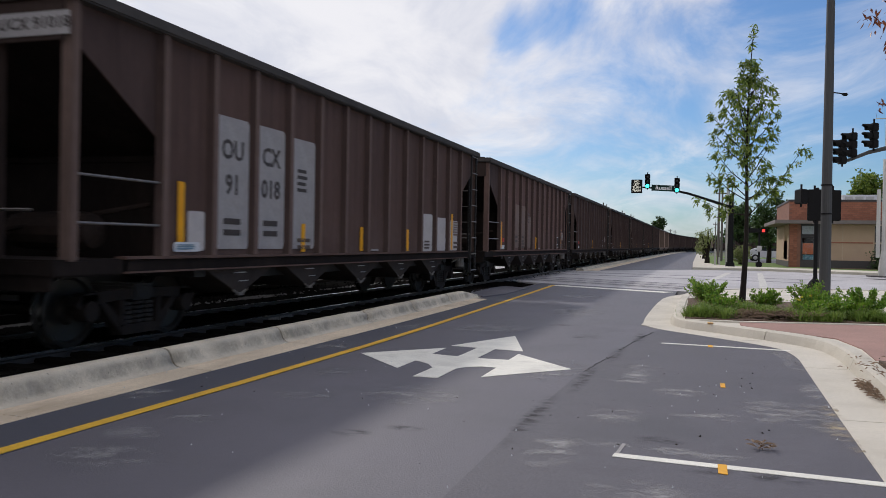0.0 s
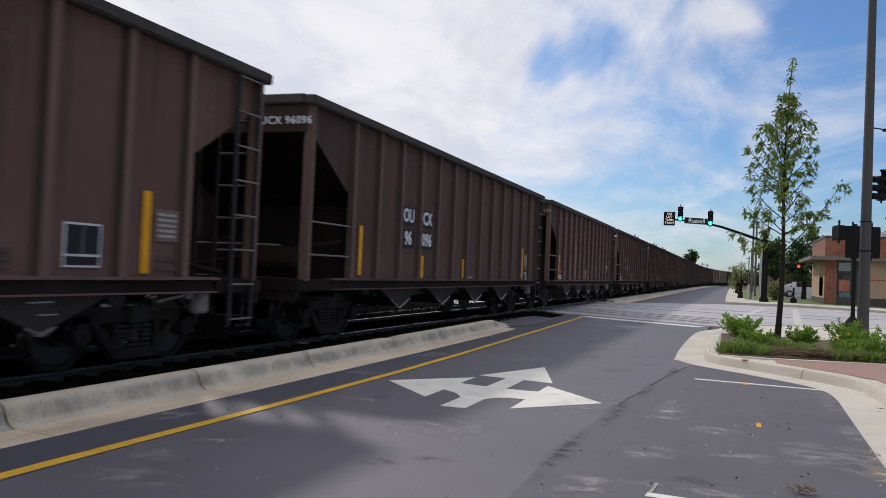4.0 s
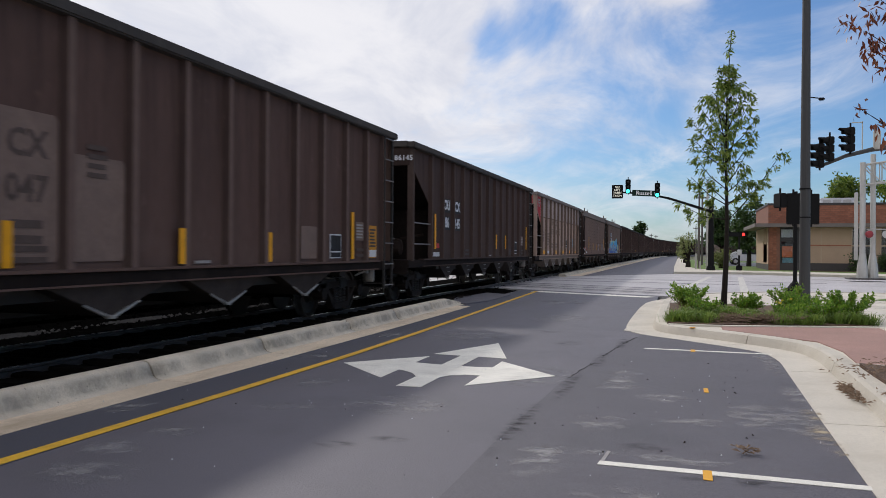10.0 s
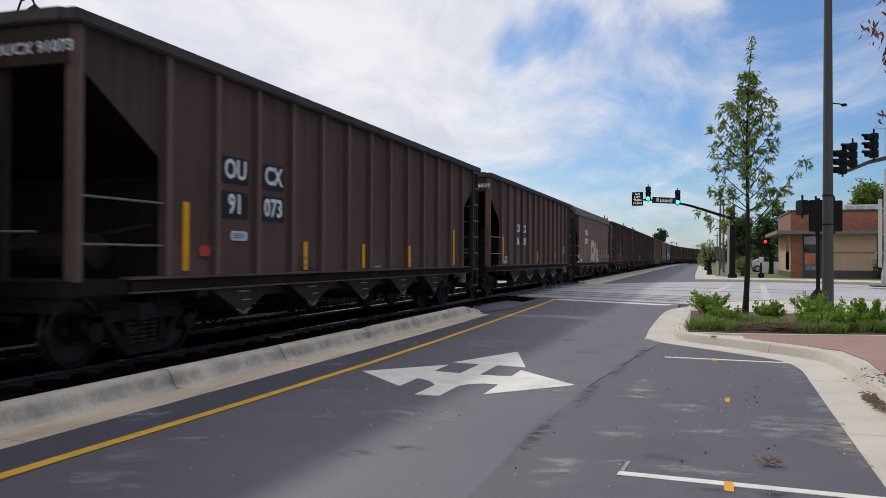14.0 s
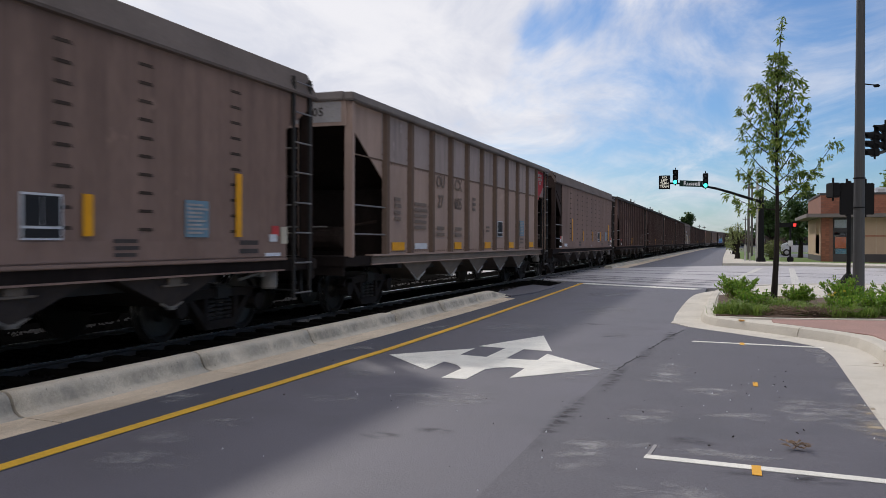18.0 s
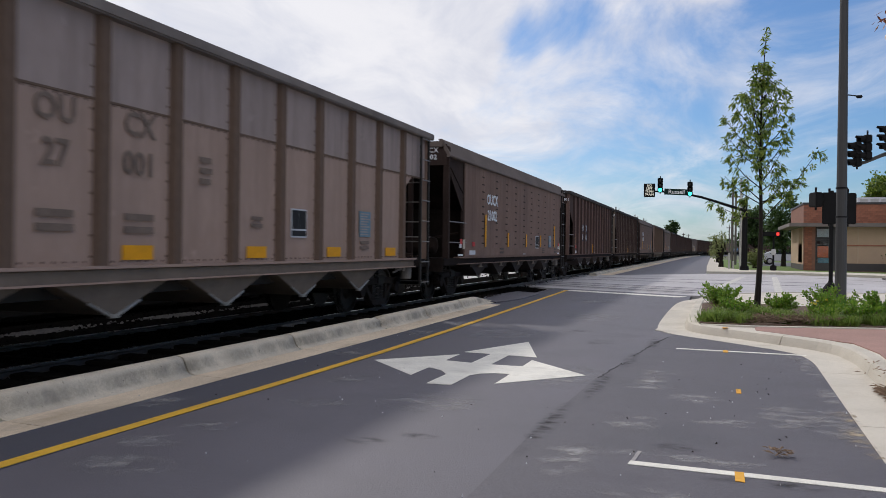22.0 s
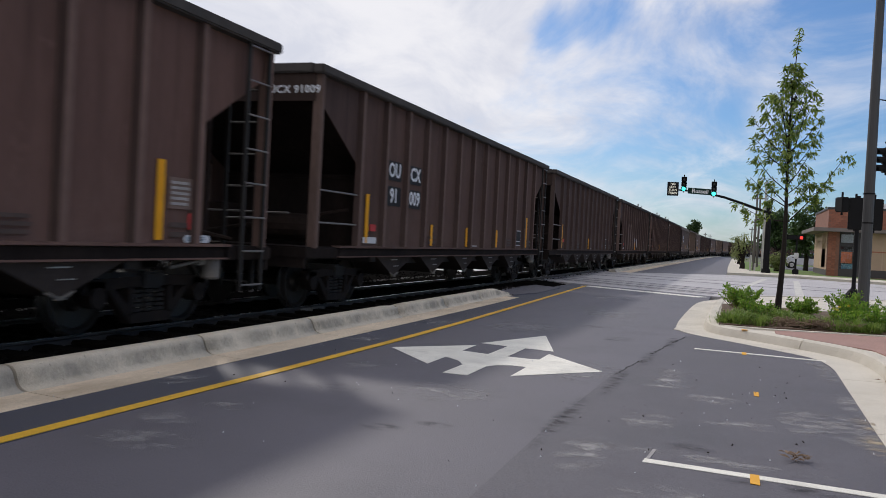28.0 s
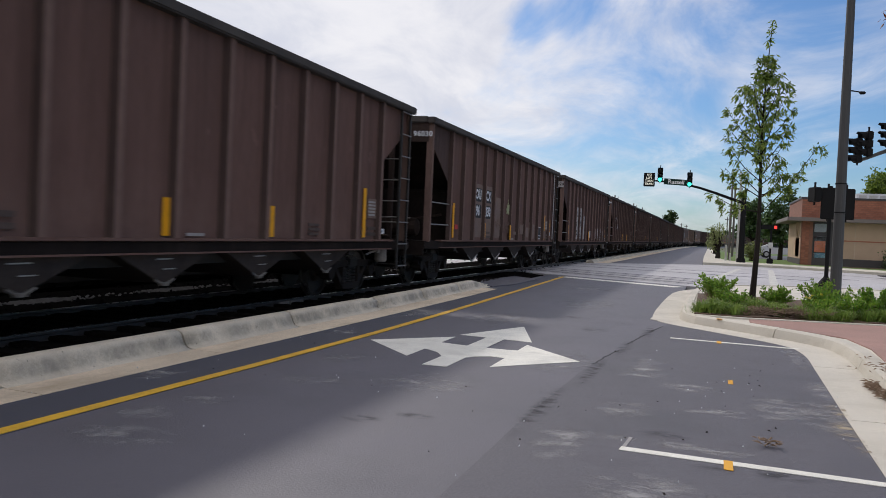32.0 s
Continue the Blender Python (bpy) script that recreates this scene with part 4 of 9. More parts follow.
def make_walks():
    fine = smooth_line(RIGHT_KERB)
    back = [tuple(p) for p in along(fine, -0.158)]
    slab("pavement", back + [(30, -14)], -0.1, 0.132, CONCRETE, "pale concrete pavement behind the kerb", "pavement")
    # concrete flags right of the planter
    walk_slabs = thing("pavement_flags", "pale concrete paving flags with dark joints", "pavement", kind="structure")
    rng = random.Random(8)
    for i in range(5):
        for j in range(9):
            x0, y0 = 3.12 + i * 1.55, 9.2 + j * 1.85
            if y0 + 1.85 > 26.4 or (i > 1 and 23.0 < y0 + 0.9 < 26.2):
                continue
            bm = bmesh.new()
            bevel_box(bm, (x0 + 0.008, y0 + 0.008, 0.08), (x0 + 1.542, y0 + 1.842, 0.148 + rng.uniform(-0.002, 0.002)), 0.006)
            part("flag", bm, CONCRETE, walk_slabs)
    slab("red_paving", [(0.62, 14.42), (0.62, 13.85), (1.80, 12.46), (1.93, 11.35), (1.88, 10.12), (3.08, 9.9), (3.08, 14.98)], 0.08, 0.146, BRICKWALK, "dull red stamped paving beside the planter", "pavement")
    bm = bmesh.new()
    sweep(bm, [(-0.22, 14.50), (0.6, 14.50), (3.08, 15.10)], [(-0.07, 0.05), (-0.07, 0.158), (0.07, 0.158), (0.07, 0.05)])
    tagged(part("planter_edge", bm, CONCRETE, None), "narrow concrete edging of the planting bed", "edging", kind="structure")
    bm = bmesh.new()
    sweep(bm, [(1.84, 10.03), (3.1, 9.93)], [(-0.05, 0.05), (-0.05, 0.156), (0.05, 0.156), (0.05, 0.05)])
    tagged(part("bed_edge", bm, CONCRETE, None), "concrete edging of the mulch bed", "edging", kind="structure")
    for name, pts, lab in (("planting_bed", [(-0.24, 14.58), (0.6, 14.58), (3.06, 15.18), (3.35, 20.3), (-0.28, 20.4)], "brown mulched planting bed in the kerb extension"),
                           ("mulch_bed", [(1.86, -3), (4.5, -3), (4.5, 9.82), (3.1, 9.86), (1.86, 9.96)], "brown mulch bed behind the kerb")):
        bm = bmesh.new()
        prism(bm, pts, 2, 0.02, 0.165)
        bmesh.ops.triangulate(bm, faces=bm.faces[:])
        bmesh.ops.subdivide_edges(bm, edges=bm.edges[:], cuts=6, use_grid_fill=True)
        for v in bm.verts:
            if v.co.z > 0.16:
                v.co.z += 0.035 * noise.noise(v.co * 2.3) + 0.012 * noise.noise(v.co * 9)
        tagged(part(name, bm, SOIL, None), lab, "planting bed", kind="structure")
    slab("grass_verge", [(4.6, 23.6), (6.6, 23.2), (14, 24.2), (14, 26.0), (6.2, 25.9)], 0.05, 0.152, LAWN, "green grass verge in the pavement", "grass")
    # far corner: pavement and lawn before the building
    slab("far_pavement", [(-0.55, 52.2), (3.4, 53.2), (10.8, 48.3), (30, 44.5), (60, 42), (60, 46), (30, 50), (12, 53), (5.0, 57.0), (2.2, 58.6), (0.9, 62), (0.3, 70), (-0.2, 150), (-1.0, 150), (-0.72, 70)],
         -0.1, 0.13, CONCRETE, "pale concrete pavement at the far corner", "pavement")
    slab("far_lawn", [(2.24, 58.62), (5.02, 57.02), (12, 53.02), (30, 50.02), (60, 46.02), (60, 120), (0.2, 120), (0.32, 70), (0.92, 62)], -0.1, 0.11, LAWN, "green lawn round the far building", "grass")
    slab("car_park", [(3, 76), (40, 72), (40, 100), (2, 100)], 0.0, 0.125, ASPHALT, "grey asphalt car park behind the building", "car park")


def make_track():
    bed_rows = [-800, -200, -60, 0, 24, 60, 110, 150, 180, 210, 240, 280, 330, 400, 500, 650, 800, 1000]
    bm = bmesh.new()
    vs = []
    for s in bed_rows:
        row = []
        for dx, z in ((-24.0, -0.06), (-3.0, 0.0), (-2.2, 0.02), (0, 0.02), (1.5, -0.03), (2.02, -0.07)):
            p = bent(TRACK_X + dx, s)
            row.append(bm.verts.new((p.x, p.y, z)))
        vs.append(row)
    for a, b in zip(vs, vs[1:]):
        for j in range(5):
            bm.faces.new((a[j], a[j + 1], b[j + 1], b[j]))
    tagged(part("ballast", bm, BALLAST, None), "railway ballast bed darkened to near black for the train's shade", "ballast", kind="structure")
    track = thing("railway_track", "straight railway track with worn steel rails on dark ties", "track", kind="structure")
    for sgn in (-1, 1):
        line = [bent(TRACK_X + sgn * 0.7525, s) for s in bed_rows]
        bm = bmesh.new()
        sweep(bm, line, [(-0.065, -0.04), (-0.065, -0.02), (-0.012, 0.0), (-0.012, 0.055), (-0.034, 0.07), (-0.034, 0.094), (0.034, 0.094), (0.034, 0.07), (0.012, 0.055), (0.012, 0.0), (0.065, -0.02), (0.065, -0.04)])
        part("rail", bm, RAIL, track)
        bm = bmesh.new()
        sweep(bm, line, [(-0.028, 0.09), (-0.028, RAIL_Z - 0.001), (0.028, RAIL_Z - 0.001), (0.028, 0.09)])
        part("rail_head", bm, RAILTOP, track, "bright worn running surface")
    bm = bmesh.new()
    bevel_box(bm, (-1.3, -0.11, -0.12), (1.3, 0.11, 0.035), 0.012)
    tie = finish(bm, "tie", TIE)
    rng = random.Random(5)
    for i in range(90):
        y = -4 + i * 0.54
        if 28.0 < y < 46:
            continue
        put("tie", tie, track, pose(TRACK_X + rng.uniform(-0.03, 0.03), y, 0, 0, 0, rng.uniform(-1, 1)))
    # a joint bar on the near rail; between tracks, stones coloured as sunlit ground
    bm = bmesh.new()
    for y0, y1 in ((12.25, 12.58), (12.62, 13.06)):
        bevel_box(bm, (TRACK_X + 0.770, y0, -0.02), (TRACK_X + 0.800, y1, 0.062), 0.008)
        for y in (y0 + 0.08, y1 - 0.08):
            tube(bm, (TRACK_X + 0.79, y, 0.02), (TRACK_X + 0.825, y, 0.02), 0.018, n=6)
    part("joint_bar", bm, LIPDARK, track, "grey steel joint bar on the rail")
    verts, faces = [], []
    for i in range(1500):
        y = rng.choice((rng.gauss(10.2, 0.4), rng.gauss(13.4, 0.4), rng.gauss(16.9, 0.4), rng.uniform(2, 30)))
        x, r = -9.72 + rng.gauss(0, 0.12), rng.uniform(0.02, 0.05)
        b0 = len(verts)
        for dx, dy, dz in ((1, 0, 0), (0, 1, 0), (-1, 0, 0), (0, -1, 0), (0, 0, 0.8), (0, 0, -0.8)):
            verts.append((x + dx * r * rng.uniform(0.7, 1.3), y + dy * r * rng.uniform(0.7, 1.3), 0.03 - abs(x + 9.72) * 0.12 + dz * r))
        faces += [tuple(b0 + k for k in f) for f in ((0, 1, 4), (1, 2, 4), (2, 3, 4), (3, 0, 4), (1, 0, 5), (2, 1, 5), (3, 2, 5), (0, 3, 5))]
    tagged(put("gravel_bank", raw_mesh("gravel_bank", verts, faces, SUNLIT_GRAVEL)), "low bank of stones coloured pale as sunlit slivers between tracks", "gravel", kind="stuff")
    # ballast stones between kerb and track
    verts, faces = [], []
    for i in range(5200):
        y = rng.uniform(1, 28) if i < 4200 else rng.uniform(28, 60)
        x = TRACK_X + rng.choice((rng.uniform(0.85, 2.0), rng.uniform(0.85, 2.0), rng.uniform(-4.8, -0.85), rng.uniform(-0.7, 0.7)))
        r = rng.uniform(0.018, 0.045)
        z = 0.02 - max(0, x - TRACK_X - 0.3) * 0.045 + r * 0.25
        b0 = len(verts)
        for dx, dy, dz in ((1, 0, 0), (0, 1, 0), (-1, 0, 0), (0, -1, 0), (0, 0, 0.8), (0, 0, -0.8)):
            verts.append((x + dx * r * rng.uniform(0.7, 1.3), y + dy * r * rng.uniform(0.7, 1.3), z + dz * r))
        faces += [tuple(b0 + k for k in f) for f in ((0, 1, 4), (1, 2, 4), (2, 3, 4), (3, 0, 4), (1, 0, 5), (2, 1, 5), (3, 2, 5), (0, 3, 5))]
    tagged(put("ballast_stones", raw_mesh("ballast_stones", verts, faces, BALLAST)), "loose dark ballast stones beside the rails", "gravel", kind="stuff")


make_ground()
make_markings()
make_stains()
make_kerbs()
make_walks()
make_track()


# ---- the train ----
PITCH, HALF, SIDE, TOP, SILL = 17.0, 7.85, 1.55, 3.88, 1.10
RIB_Y = [-6.28 + i * 6.28 / 6 for i in range(13)]
TRUCK_Y, AXLE, WHEEL_R = 6.08, 0.89, 0.42
MESH = {}


def cached(key, build):
    if key not in MESH:
        MESH[key] = build()
    return MESH[key]


SHEET_X = {"ribbed": 1.46, "smooth": 1.51, "tan": 1.46}


def sheet_mesh(kind, paint_mat, long_side=False, far=False):
    """The side sheet from post to post; the far side is the near one mirrored."""
    bm = bmesh.new()
    x, h = SHEET_X[kind], HALF - 0.05
    if kind == "smooth":
        pts = [(-h + 1.42, 3.58), (-h + 1.42, SILL), (h - 0.75, SILL), (h - 0.75, 2.98), (h, 3.42), (h, 3.58)]
    else:
        f, fl = (0.60, 3.05) if long_side else (1.60, 2.45)
        pts = [(-h + 1.57, TOP - 0.12), (-h + 1.57, SILL), (h - f, SILL), (h - f, fl), (h, 3.42), (h, TOP - 0.12)]
    prism(bm, pts, 0, -x if far else x - 0.02, -x + 0.02 if far else x)
    return finish(bm, "side_sheet", paint_mat)


def end_bay_mesh(kind, paint_mat, far=False):
    """The three-cornered sheet between the corner post and the side, over the open end."""
    bm = bmesh.new()
    x, h = SHEET_X[kind] - (0.04 if kind == "smooth" else 0.004), HALF - 0.05
    reach, low, top = (1.44, 2.22, 3.58) if kind == "smooth" else (1.56, 2.47, TOP - 0.12)
    prism(bm, [(-h, top), (-h, 3.41), (-h + reach, low), (-h + reach, top)], 0, -x if far else x - 0.02, -x + 0.02 if far else x)
    if kind == "smooth":
        bevel_box(bm, (-x - 0.02 if far else x - 0.06, -h + 1.36, SILL), (-x + 0.06 if far else x + 0.02, -h + 1.43, 3.56), 0.01)
    return finish(bm, "end_bay_sheet", paint_mat)


def upper_panel_mesh():
    """Riveted-on upper sheets of a tan car, in another tone."""
    bm = bmesh.new()
    box(bm, (1.44, -HALF + 1.45, 2.885), (1.466, HALF - 0.20, TOP - 0.135))
    return finish(bm, "upper_panel", TAN_TOP)


def rivet_mesh(ys, off, rows, seam):
    """Rivet heads down both flanks of each rib, along the seam and along the foot."""
    verts, faces = [], []

    def head(y, z, r):
        b0 = len(verts)
        x = SHEET_X["tan"] + 0.004
        for k, q in ((0.0, 1.0), (0.012, 0.55)):
            verts.extend((x + k, y + dy * r * q, z + dz * r * q) for dy, dz in ((1, 0), (0.5, 0.87), (-0.5, 0.87), (-1, 0), (-0.5, -0.87), (0.5, -0.87)))
        faces.append(tuple(b0 + 6 + i for i in range(6)))
        faces.extend((b0 + i, b0 + (i + 1) % 6, b0 + 6 + (i + 1) % 6, b0 + 6 + i) for i in range(6))

    for y in ys:
        for i in range(rows):
            z = 1.24 + i * (2.4 / rows)
            for s in (-1, 1):
                head(y + s * off, z, 0.017)
    if seam:
        n = int((2 * HALF - 1.8) / 0.14)
        for i in range(n):
            y = -HALF + 1.5 + i * 0.14
            if min(abs(y - r) for r in ys) > 0.15:
                head(y, 2.845, 0.015)
                head(y, 1.185, 0.015)
    return raw_mesh("rivets", verts, faces, RIB_TAN)


def brake_pot_mesh():
    """A grey air pot with its bracket, hung under the sill by the leading end."""
    bm = bmesh.new()
    lathe(bm, [(0.10, 0.0), (0.12, 0.03), (0.12, 0.24), (0.09, 0.28), (0.02, 0.29)], Matrix.Translation((1.36, 6.82, 0.70)), 14)
    bevel_box(bm, (1.26, 6.46, 0.88), (1.44, 6.62, 0.97), 0.015)
    tube(bm, (1.40, 6.0, 0.86), (1.40, 6.5, 0.93), 0.02, n=6)
    return finish(bm, "brake_pot", LIPDARK)


def air_tank_mesh():
    bm = bmesh.new()
    turn = Matrix.Translation((0.25, -HALF + 1.25, 1.42)) @ Matrix.Rotation(radians(90), 4, "Y")
    lathe(bm, [(0.05, -0.62), (0.20, -0.56), (0.23, -0.45), (0.23, 0.45), (0.20, 0.56), (0.05, 0.62)], turn, 14)
    return finish(bm, "air_tank", GEAR)


def valve_box_mesh():
    bm = bmesh.new()
    bevel_box(bm, (-1.05, -HALF + 0.9, 1.10), (-0.62, -HALF + 1.35, 1.78), 0.03)
    return finish(bm, "valve_box", GEAR)


def brake_pipe_mesh():
    bm = bmesh.new()
    tube(bm, (-1.3, -HALF + 0.5, 1.2), (1.3, -HALF + 1.6, 1.75), 0.03, n=6)
    return finish(bm, "brake_pipe", GEAR)


def gate_bar_mesh():
    """Rubbed pale edges of the gate rods on a hopper's flank."""
    bm = bmesh.new()
    bevel_box(bm, (1.385, -0.20, 0.885), (1.425, 0.10, 0.90), 0.004)
    bevel_box(bm, (1.385, -0.05, 0.765), (1.415, 0.18, 0.778), 0.004)
    return finish(bm, "gate_bar", LIP)


def slope_mesh(kind, paint_mat):
    bm = bmesh.new()
    x = SHEET_X[kind] - 0.02
    a, b = (HALF - 0.06, 3.44), (HALF - 4.4, 1.16)
    prism(bm, [a, (a[0], a[1] + 0.02), (b[0], b[1] + 0.02), b], 0, -x, x)
    return finish(bm, "slope_sheet", paint_mat)


def end_wall_mesh(kind, paint_mat):
    """The upright wall under the slope sheet, at the back of the end opening."""
    bm = bmesh.new()
    x = SHEET_X[kind] - 0.03
    box(bm, (-x, HALF - 2.02, SILL - 0.02), (x, HALF - 1.98, 2.34))
    box(bm, (-x, HALF - 2.06, 2.30), (x, HALF - 1.94, 2.37))
    return finish(bm, "end_wall", paint_mat)


def end_panel_mesh(kind, paint_mat):
    bm = bmesh.new()
    x = SHEET_X[kind] - 0.02
    box(bm, (-x, HALF - 0.03, 3.33), (x, HALF, TOP - 0.05))
    return finish(bm, "end_panel", paint_mat)


def chord_mesh(kind, paint_mat):
    bm = bmesh.new()
    if kind == "smooth":
        for s in (-1, 1):
            pts = [(s * 1.50, 3.52), (s * 1.575, 3.53), (s * 1.585, 3.56), (s * 1.40, 3.93), (s * 1.36, 3.95), (s * 1.28, 3.95), (s * 1.30, 3.90), (s * 1.50, 3.58)]
            prism(bm, pts, 1, -HALF - 0.02, HALF + 0.02)
    else:
        for s in (-1, 1):
            bevel_box(bm, (min(s * 1.42, s * 1.60), -HALF - 0.06, TOP - 0.14), (max(s * 1.42, s * 1.60), HALF + 0.06, TOP), 0.02)
    for e in (-1, 1):
        bevel_box(bm, (-1.42, e * HALF - 0.07, TOP - 0.13), (1.42, e * HALF + 0.07, TOP + 0.015), 0.02)
    return finish(bm, "top_chord", paint_mat)


def rib_mesh(kind, paint_mat):
    bm = bmesh.new()
    if kind == "tan":
        prism(bm, [(-0.105, 0.0), (-0.07, 0.085), (0.07, 0.085), (0.105, 0.0)], 2, SILL + 0.02, TOP - 0.13)
    else:
        prism(bm, [(-0.085, 0.0), (-0.055, 0.095), (0.055, 0.095), (0.085, 0.0)], 2, SILL + 0.02, TOP - 0.13)
    bmesh.ops.transform(bm, matrix=Matrix(((0, 1, 0, 0), (1, 0, 0, 0), (0, 0, 1, 0), (0, 0, 0, 1))), verts=bm.verts[:])
    me = finish(bm, "rib", paint_mat)
    me.materials.append(CAR_PAINT[5])   # the flanks are painted darker, for the shade between the ribs
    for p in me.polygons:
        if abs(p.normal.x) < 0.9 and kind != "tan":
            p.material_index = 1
    return me


def sill_mesh(kind, material):
    bm = bmesh.new()
    prism(bm, [(1.38, SILL - 0.13), (1.50, SILL - 0.13), (1.50, SILL + 0.0), (1.38, SILL + 0.0)], 1, -HALF + 0.9, HALF - 0.9)
    return finish(bm, "side_sill", material)


def sill_lip_mesh(kind, material):
    """The thin flanges of the side sill, which catch the light."""
    bm = bmesh.new()
    x1 = 1.555 if kind != "smooth" else 1.565
    box(bm, (1.40, -HALF + 0.88, SILL + 0.012), (x1, HALF - 0.88, SILL + 0.045))
    box(bm, (1.40, -HALF + 0.90, SILL - 0.145), (x1 - 0.02, HALF - 0.90, SILL - 0.125))
    return finish(bm, "sill_lip", material)


def hopper_mesh(step, material):
    bm = bmesh.new()
    w0, w1, z0, z1, x0, x1 = step / 2 - 0.16, 0.045, SILL - 0.13, 0.60, 1.42, 1.38
    lo = [bm.verts.new((sx * x1, sy * w1, z1)) for sx, sy in ((-1, -1), (1, -1), (1, 1), (-1, 1))]
    hi = [bm.verts.new((sx * x0, sy * w0, z0)) for sx, sy in ((-1, -1), (1, -1), (1, 1), (-1, 1))]
    bm.faces.new(lo[::-1])
    bm.faces.new(hi)
    for i in range(4):
        bm.faces.new((lo[i], lo[(i + 1) % 4], hi[(i + 1) % 4], hi[i]))
    return finish(bm, "hopper", material)


def lip_mesh(step, reach, material):
    """The worn steel edge along the foot of a hopper."""
    bm = bmesh.new()
    w0, z0, z1, x0, x1 = step / 2 - 0.16, SILL - 0.13, 0.60, 1.42, 1.38
    for s in (-1, 1):
        a = Vector((x1 + 0.01, s * 0.04, z1 - 0.01))
        b = Vector((x0 + 0.01, s * w0, z0 - 0.01))
        tube(bm, a, a.lerp(b, reach), 0.022, 0.014, 5)
    box(bm, (x1 - 0.02, -0.06, z1 - 0.03), (x1 + 0.035, 0.06, z1 + 0.01))
    return finish(bm, "hopper_lip", material)


def hopper_bar_mesh():
    bm = bmesh.new()
    bevel_box(bm, (1.42, -0.24, 0.845), (1.455, 0.24, 0.868), 0.006)
    bevel_box(bm, (1.42, -0.12, 0.868), (1.45, 0.12, 0.945), 0.006)
    return finish(bm, "hopper_bar", HOPPER_TAN)


def post_mesh(paint_mat, h0, h1, w):
    bm = bmesh.new()
    bevel_box(bm, (-w, -w * 0.8, h0), (w, w * 0.8, h1), 0.015)
    return finish(bm, "end_post", paint_mat)


def ladder_mesh(paint_mat):
    bm = bmesh.new()
    for y in (-0.24, 0.24):
        box(bm, (-0.02, y - 0.025, 0.55), (0.02, y + 0.025, TOP - 0.1))
    return finish(bm, "ladder", paint_mat)


def rung_mesh():
    bm = bmesh.new()
    for i in range(8):
        tube(bm, (0.03, -0.24, 0.62 + i * 0.44), (0.03, 0.24, 0.62 + i * 0.44), 0.014, n=6)
    return finish(bm, "rungs", GRAB)


def grab_mesh(paint_mat):
    bm = bmesh.new()
    tube(bm, (0, -0.8, 0), (0, 0.8, 0), 0.016, n=6)
    return finish(bm, "grab_iron", paint_mat)


def platform_mesh(paint_mat):
    bm = bmesh.new()
    bevel_box(bm, (-1.50, -0.95, SILL - 0.16), (1.50, 0.18, SILL + 0.02), 0.02)
    box(bm, (-1.46, 0.10, SILL - 0.30), (1.46, 0.16, SILL - 0.16))
    return finish(bm, "end_sill", paint_mat)


def coupler_mesh():
    bm = bmesh.new()
    bevel_box(bm, (-0.11, -0.3, 0.82), (0.11, 0.30, 1.02), 0.02)
    bevel_box(bm, (-0.20, 0.26, 0.76), (0.17, 0.62, 1.08), 0.05)
    tube(bm, (0.35, 0.05, 0.9), (0.30, 0.35, 0.45), 0.025, n=6)
    tube(bm, (0.30, 0.35, 0.45), (0.12, 0.62, 0.55), 0.025, n=6)
    return finish(bm, "coupler", UNDER)


def wheelset_mesh():
    bm = bmesh.new()
    turn = Matrix.Rotation(radians(90), 4, "Y")
    tube(bm, (-1.02, 0, 0), (1.02, 0, 0), 0.075, n=10)
    for s in (-1, 1):
        m = Matrix.Translation((s * 0.7525, 0, 0)) @ turn @ Matrix.Scale(s, 4, (0, 0, 1))
        lathe(bm, [(WHEEL_R + 0.025, -0.075), (WHEEL_R + 0.025, -0.045), (WHEEL_R, -0.035), (WHEEL_R - 0.003, 0.062), (WHEEL_R - 0.05, 0.066), (WHEEL_R - 0.075, 0.02), (0.17, 0.005), (0.14, 0.075), (0.02, 0.075)], m, 28)
    me = finish(bm, "wheelset", WHEEL, smooth=False)
    me.materials.append(RAILTOP)   # the running surface is polished bright
    for p in me.polygons:
        if (p.center.y ** 2 + p.center.z ** 2) ** 0.5 > WHEEL_R - 0.02 and abs(p.normal.x) < 0.4:
            p.material_index = 1
    return me


def frame_mesh():
    """A cast side frame: two pedestals, a top member, a bowed bottom member and the spring opening."""
    bm = bmesh.new()
    x0, x1 = 0.93, 1.08
    prism(bm, [(-1.12, 0.60), (-0.98, 0.72), (-0.45, 0.74), (0.45, 0.74), (0.98, 0.72), (1.12, 0.60), (1.05, 0.55), (0.70, 0.60), (0.40, 0.62), (-0.40, 0.62), (-0.70, 0.60), (-1.05, 0.55)], 0, x0, x1)
    for s in (-1, 1):
        prism(bm, [(s * 0.72, 0.60), (s * 0.60, 0.60), (s * 0.30, 0.34), (s * 0.36, 0.22)], 0, x0 + 0.01, x1 - 0.01)
        box(bm, (x0, min(s * 0.30, s * 0.38), 0.30), (x1, max(s * 0.30, s * 0.38), 0.63))
        tube(bm, (x0 - 0.02, s * AXLE, WHEEL_R + RAIL_Z), (x1 + 0.03, s * AXLE, WHEEL_R + RAIL_Z), 0.12, n=12)
        box(bm, (x0, s * AXLE - 0.13, 0.53), (x1, s * AXLE + 0.13, 0.70))
    prism(bm, [(-0.40, 0.32), (0.40, 0.32), (0.34, 0.20), (-0.34, 0.20)], 0, x0, x1)
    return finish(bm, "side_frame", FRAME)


def spring_mesh():
    bm = bmesh.new()
    for y in (-0.2, 0.0, 0.2):
        for i in range(5):
            tube(bm, (1.0, y, 0.33 + i * 0.055), (1.0, y, 0.365 + i * 0.055), 0.075, n=8)
    return finish(bm, "springs", UNDER)


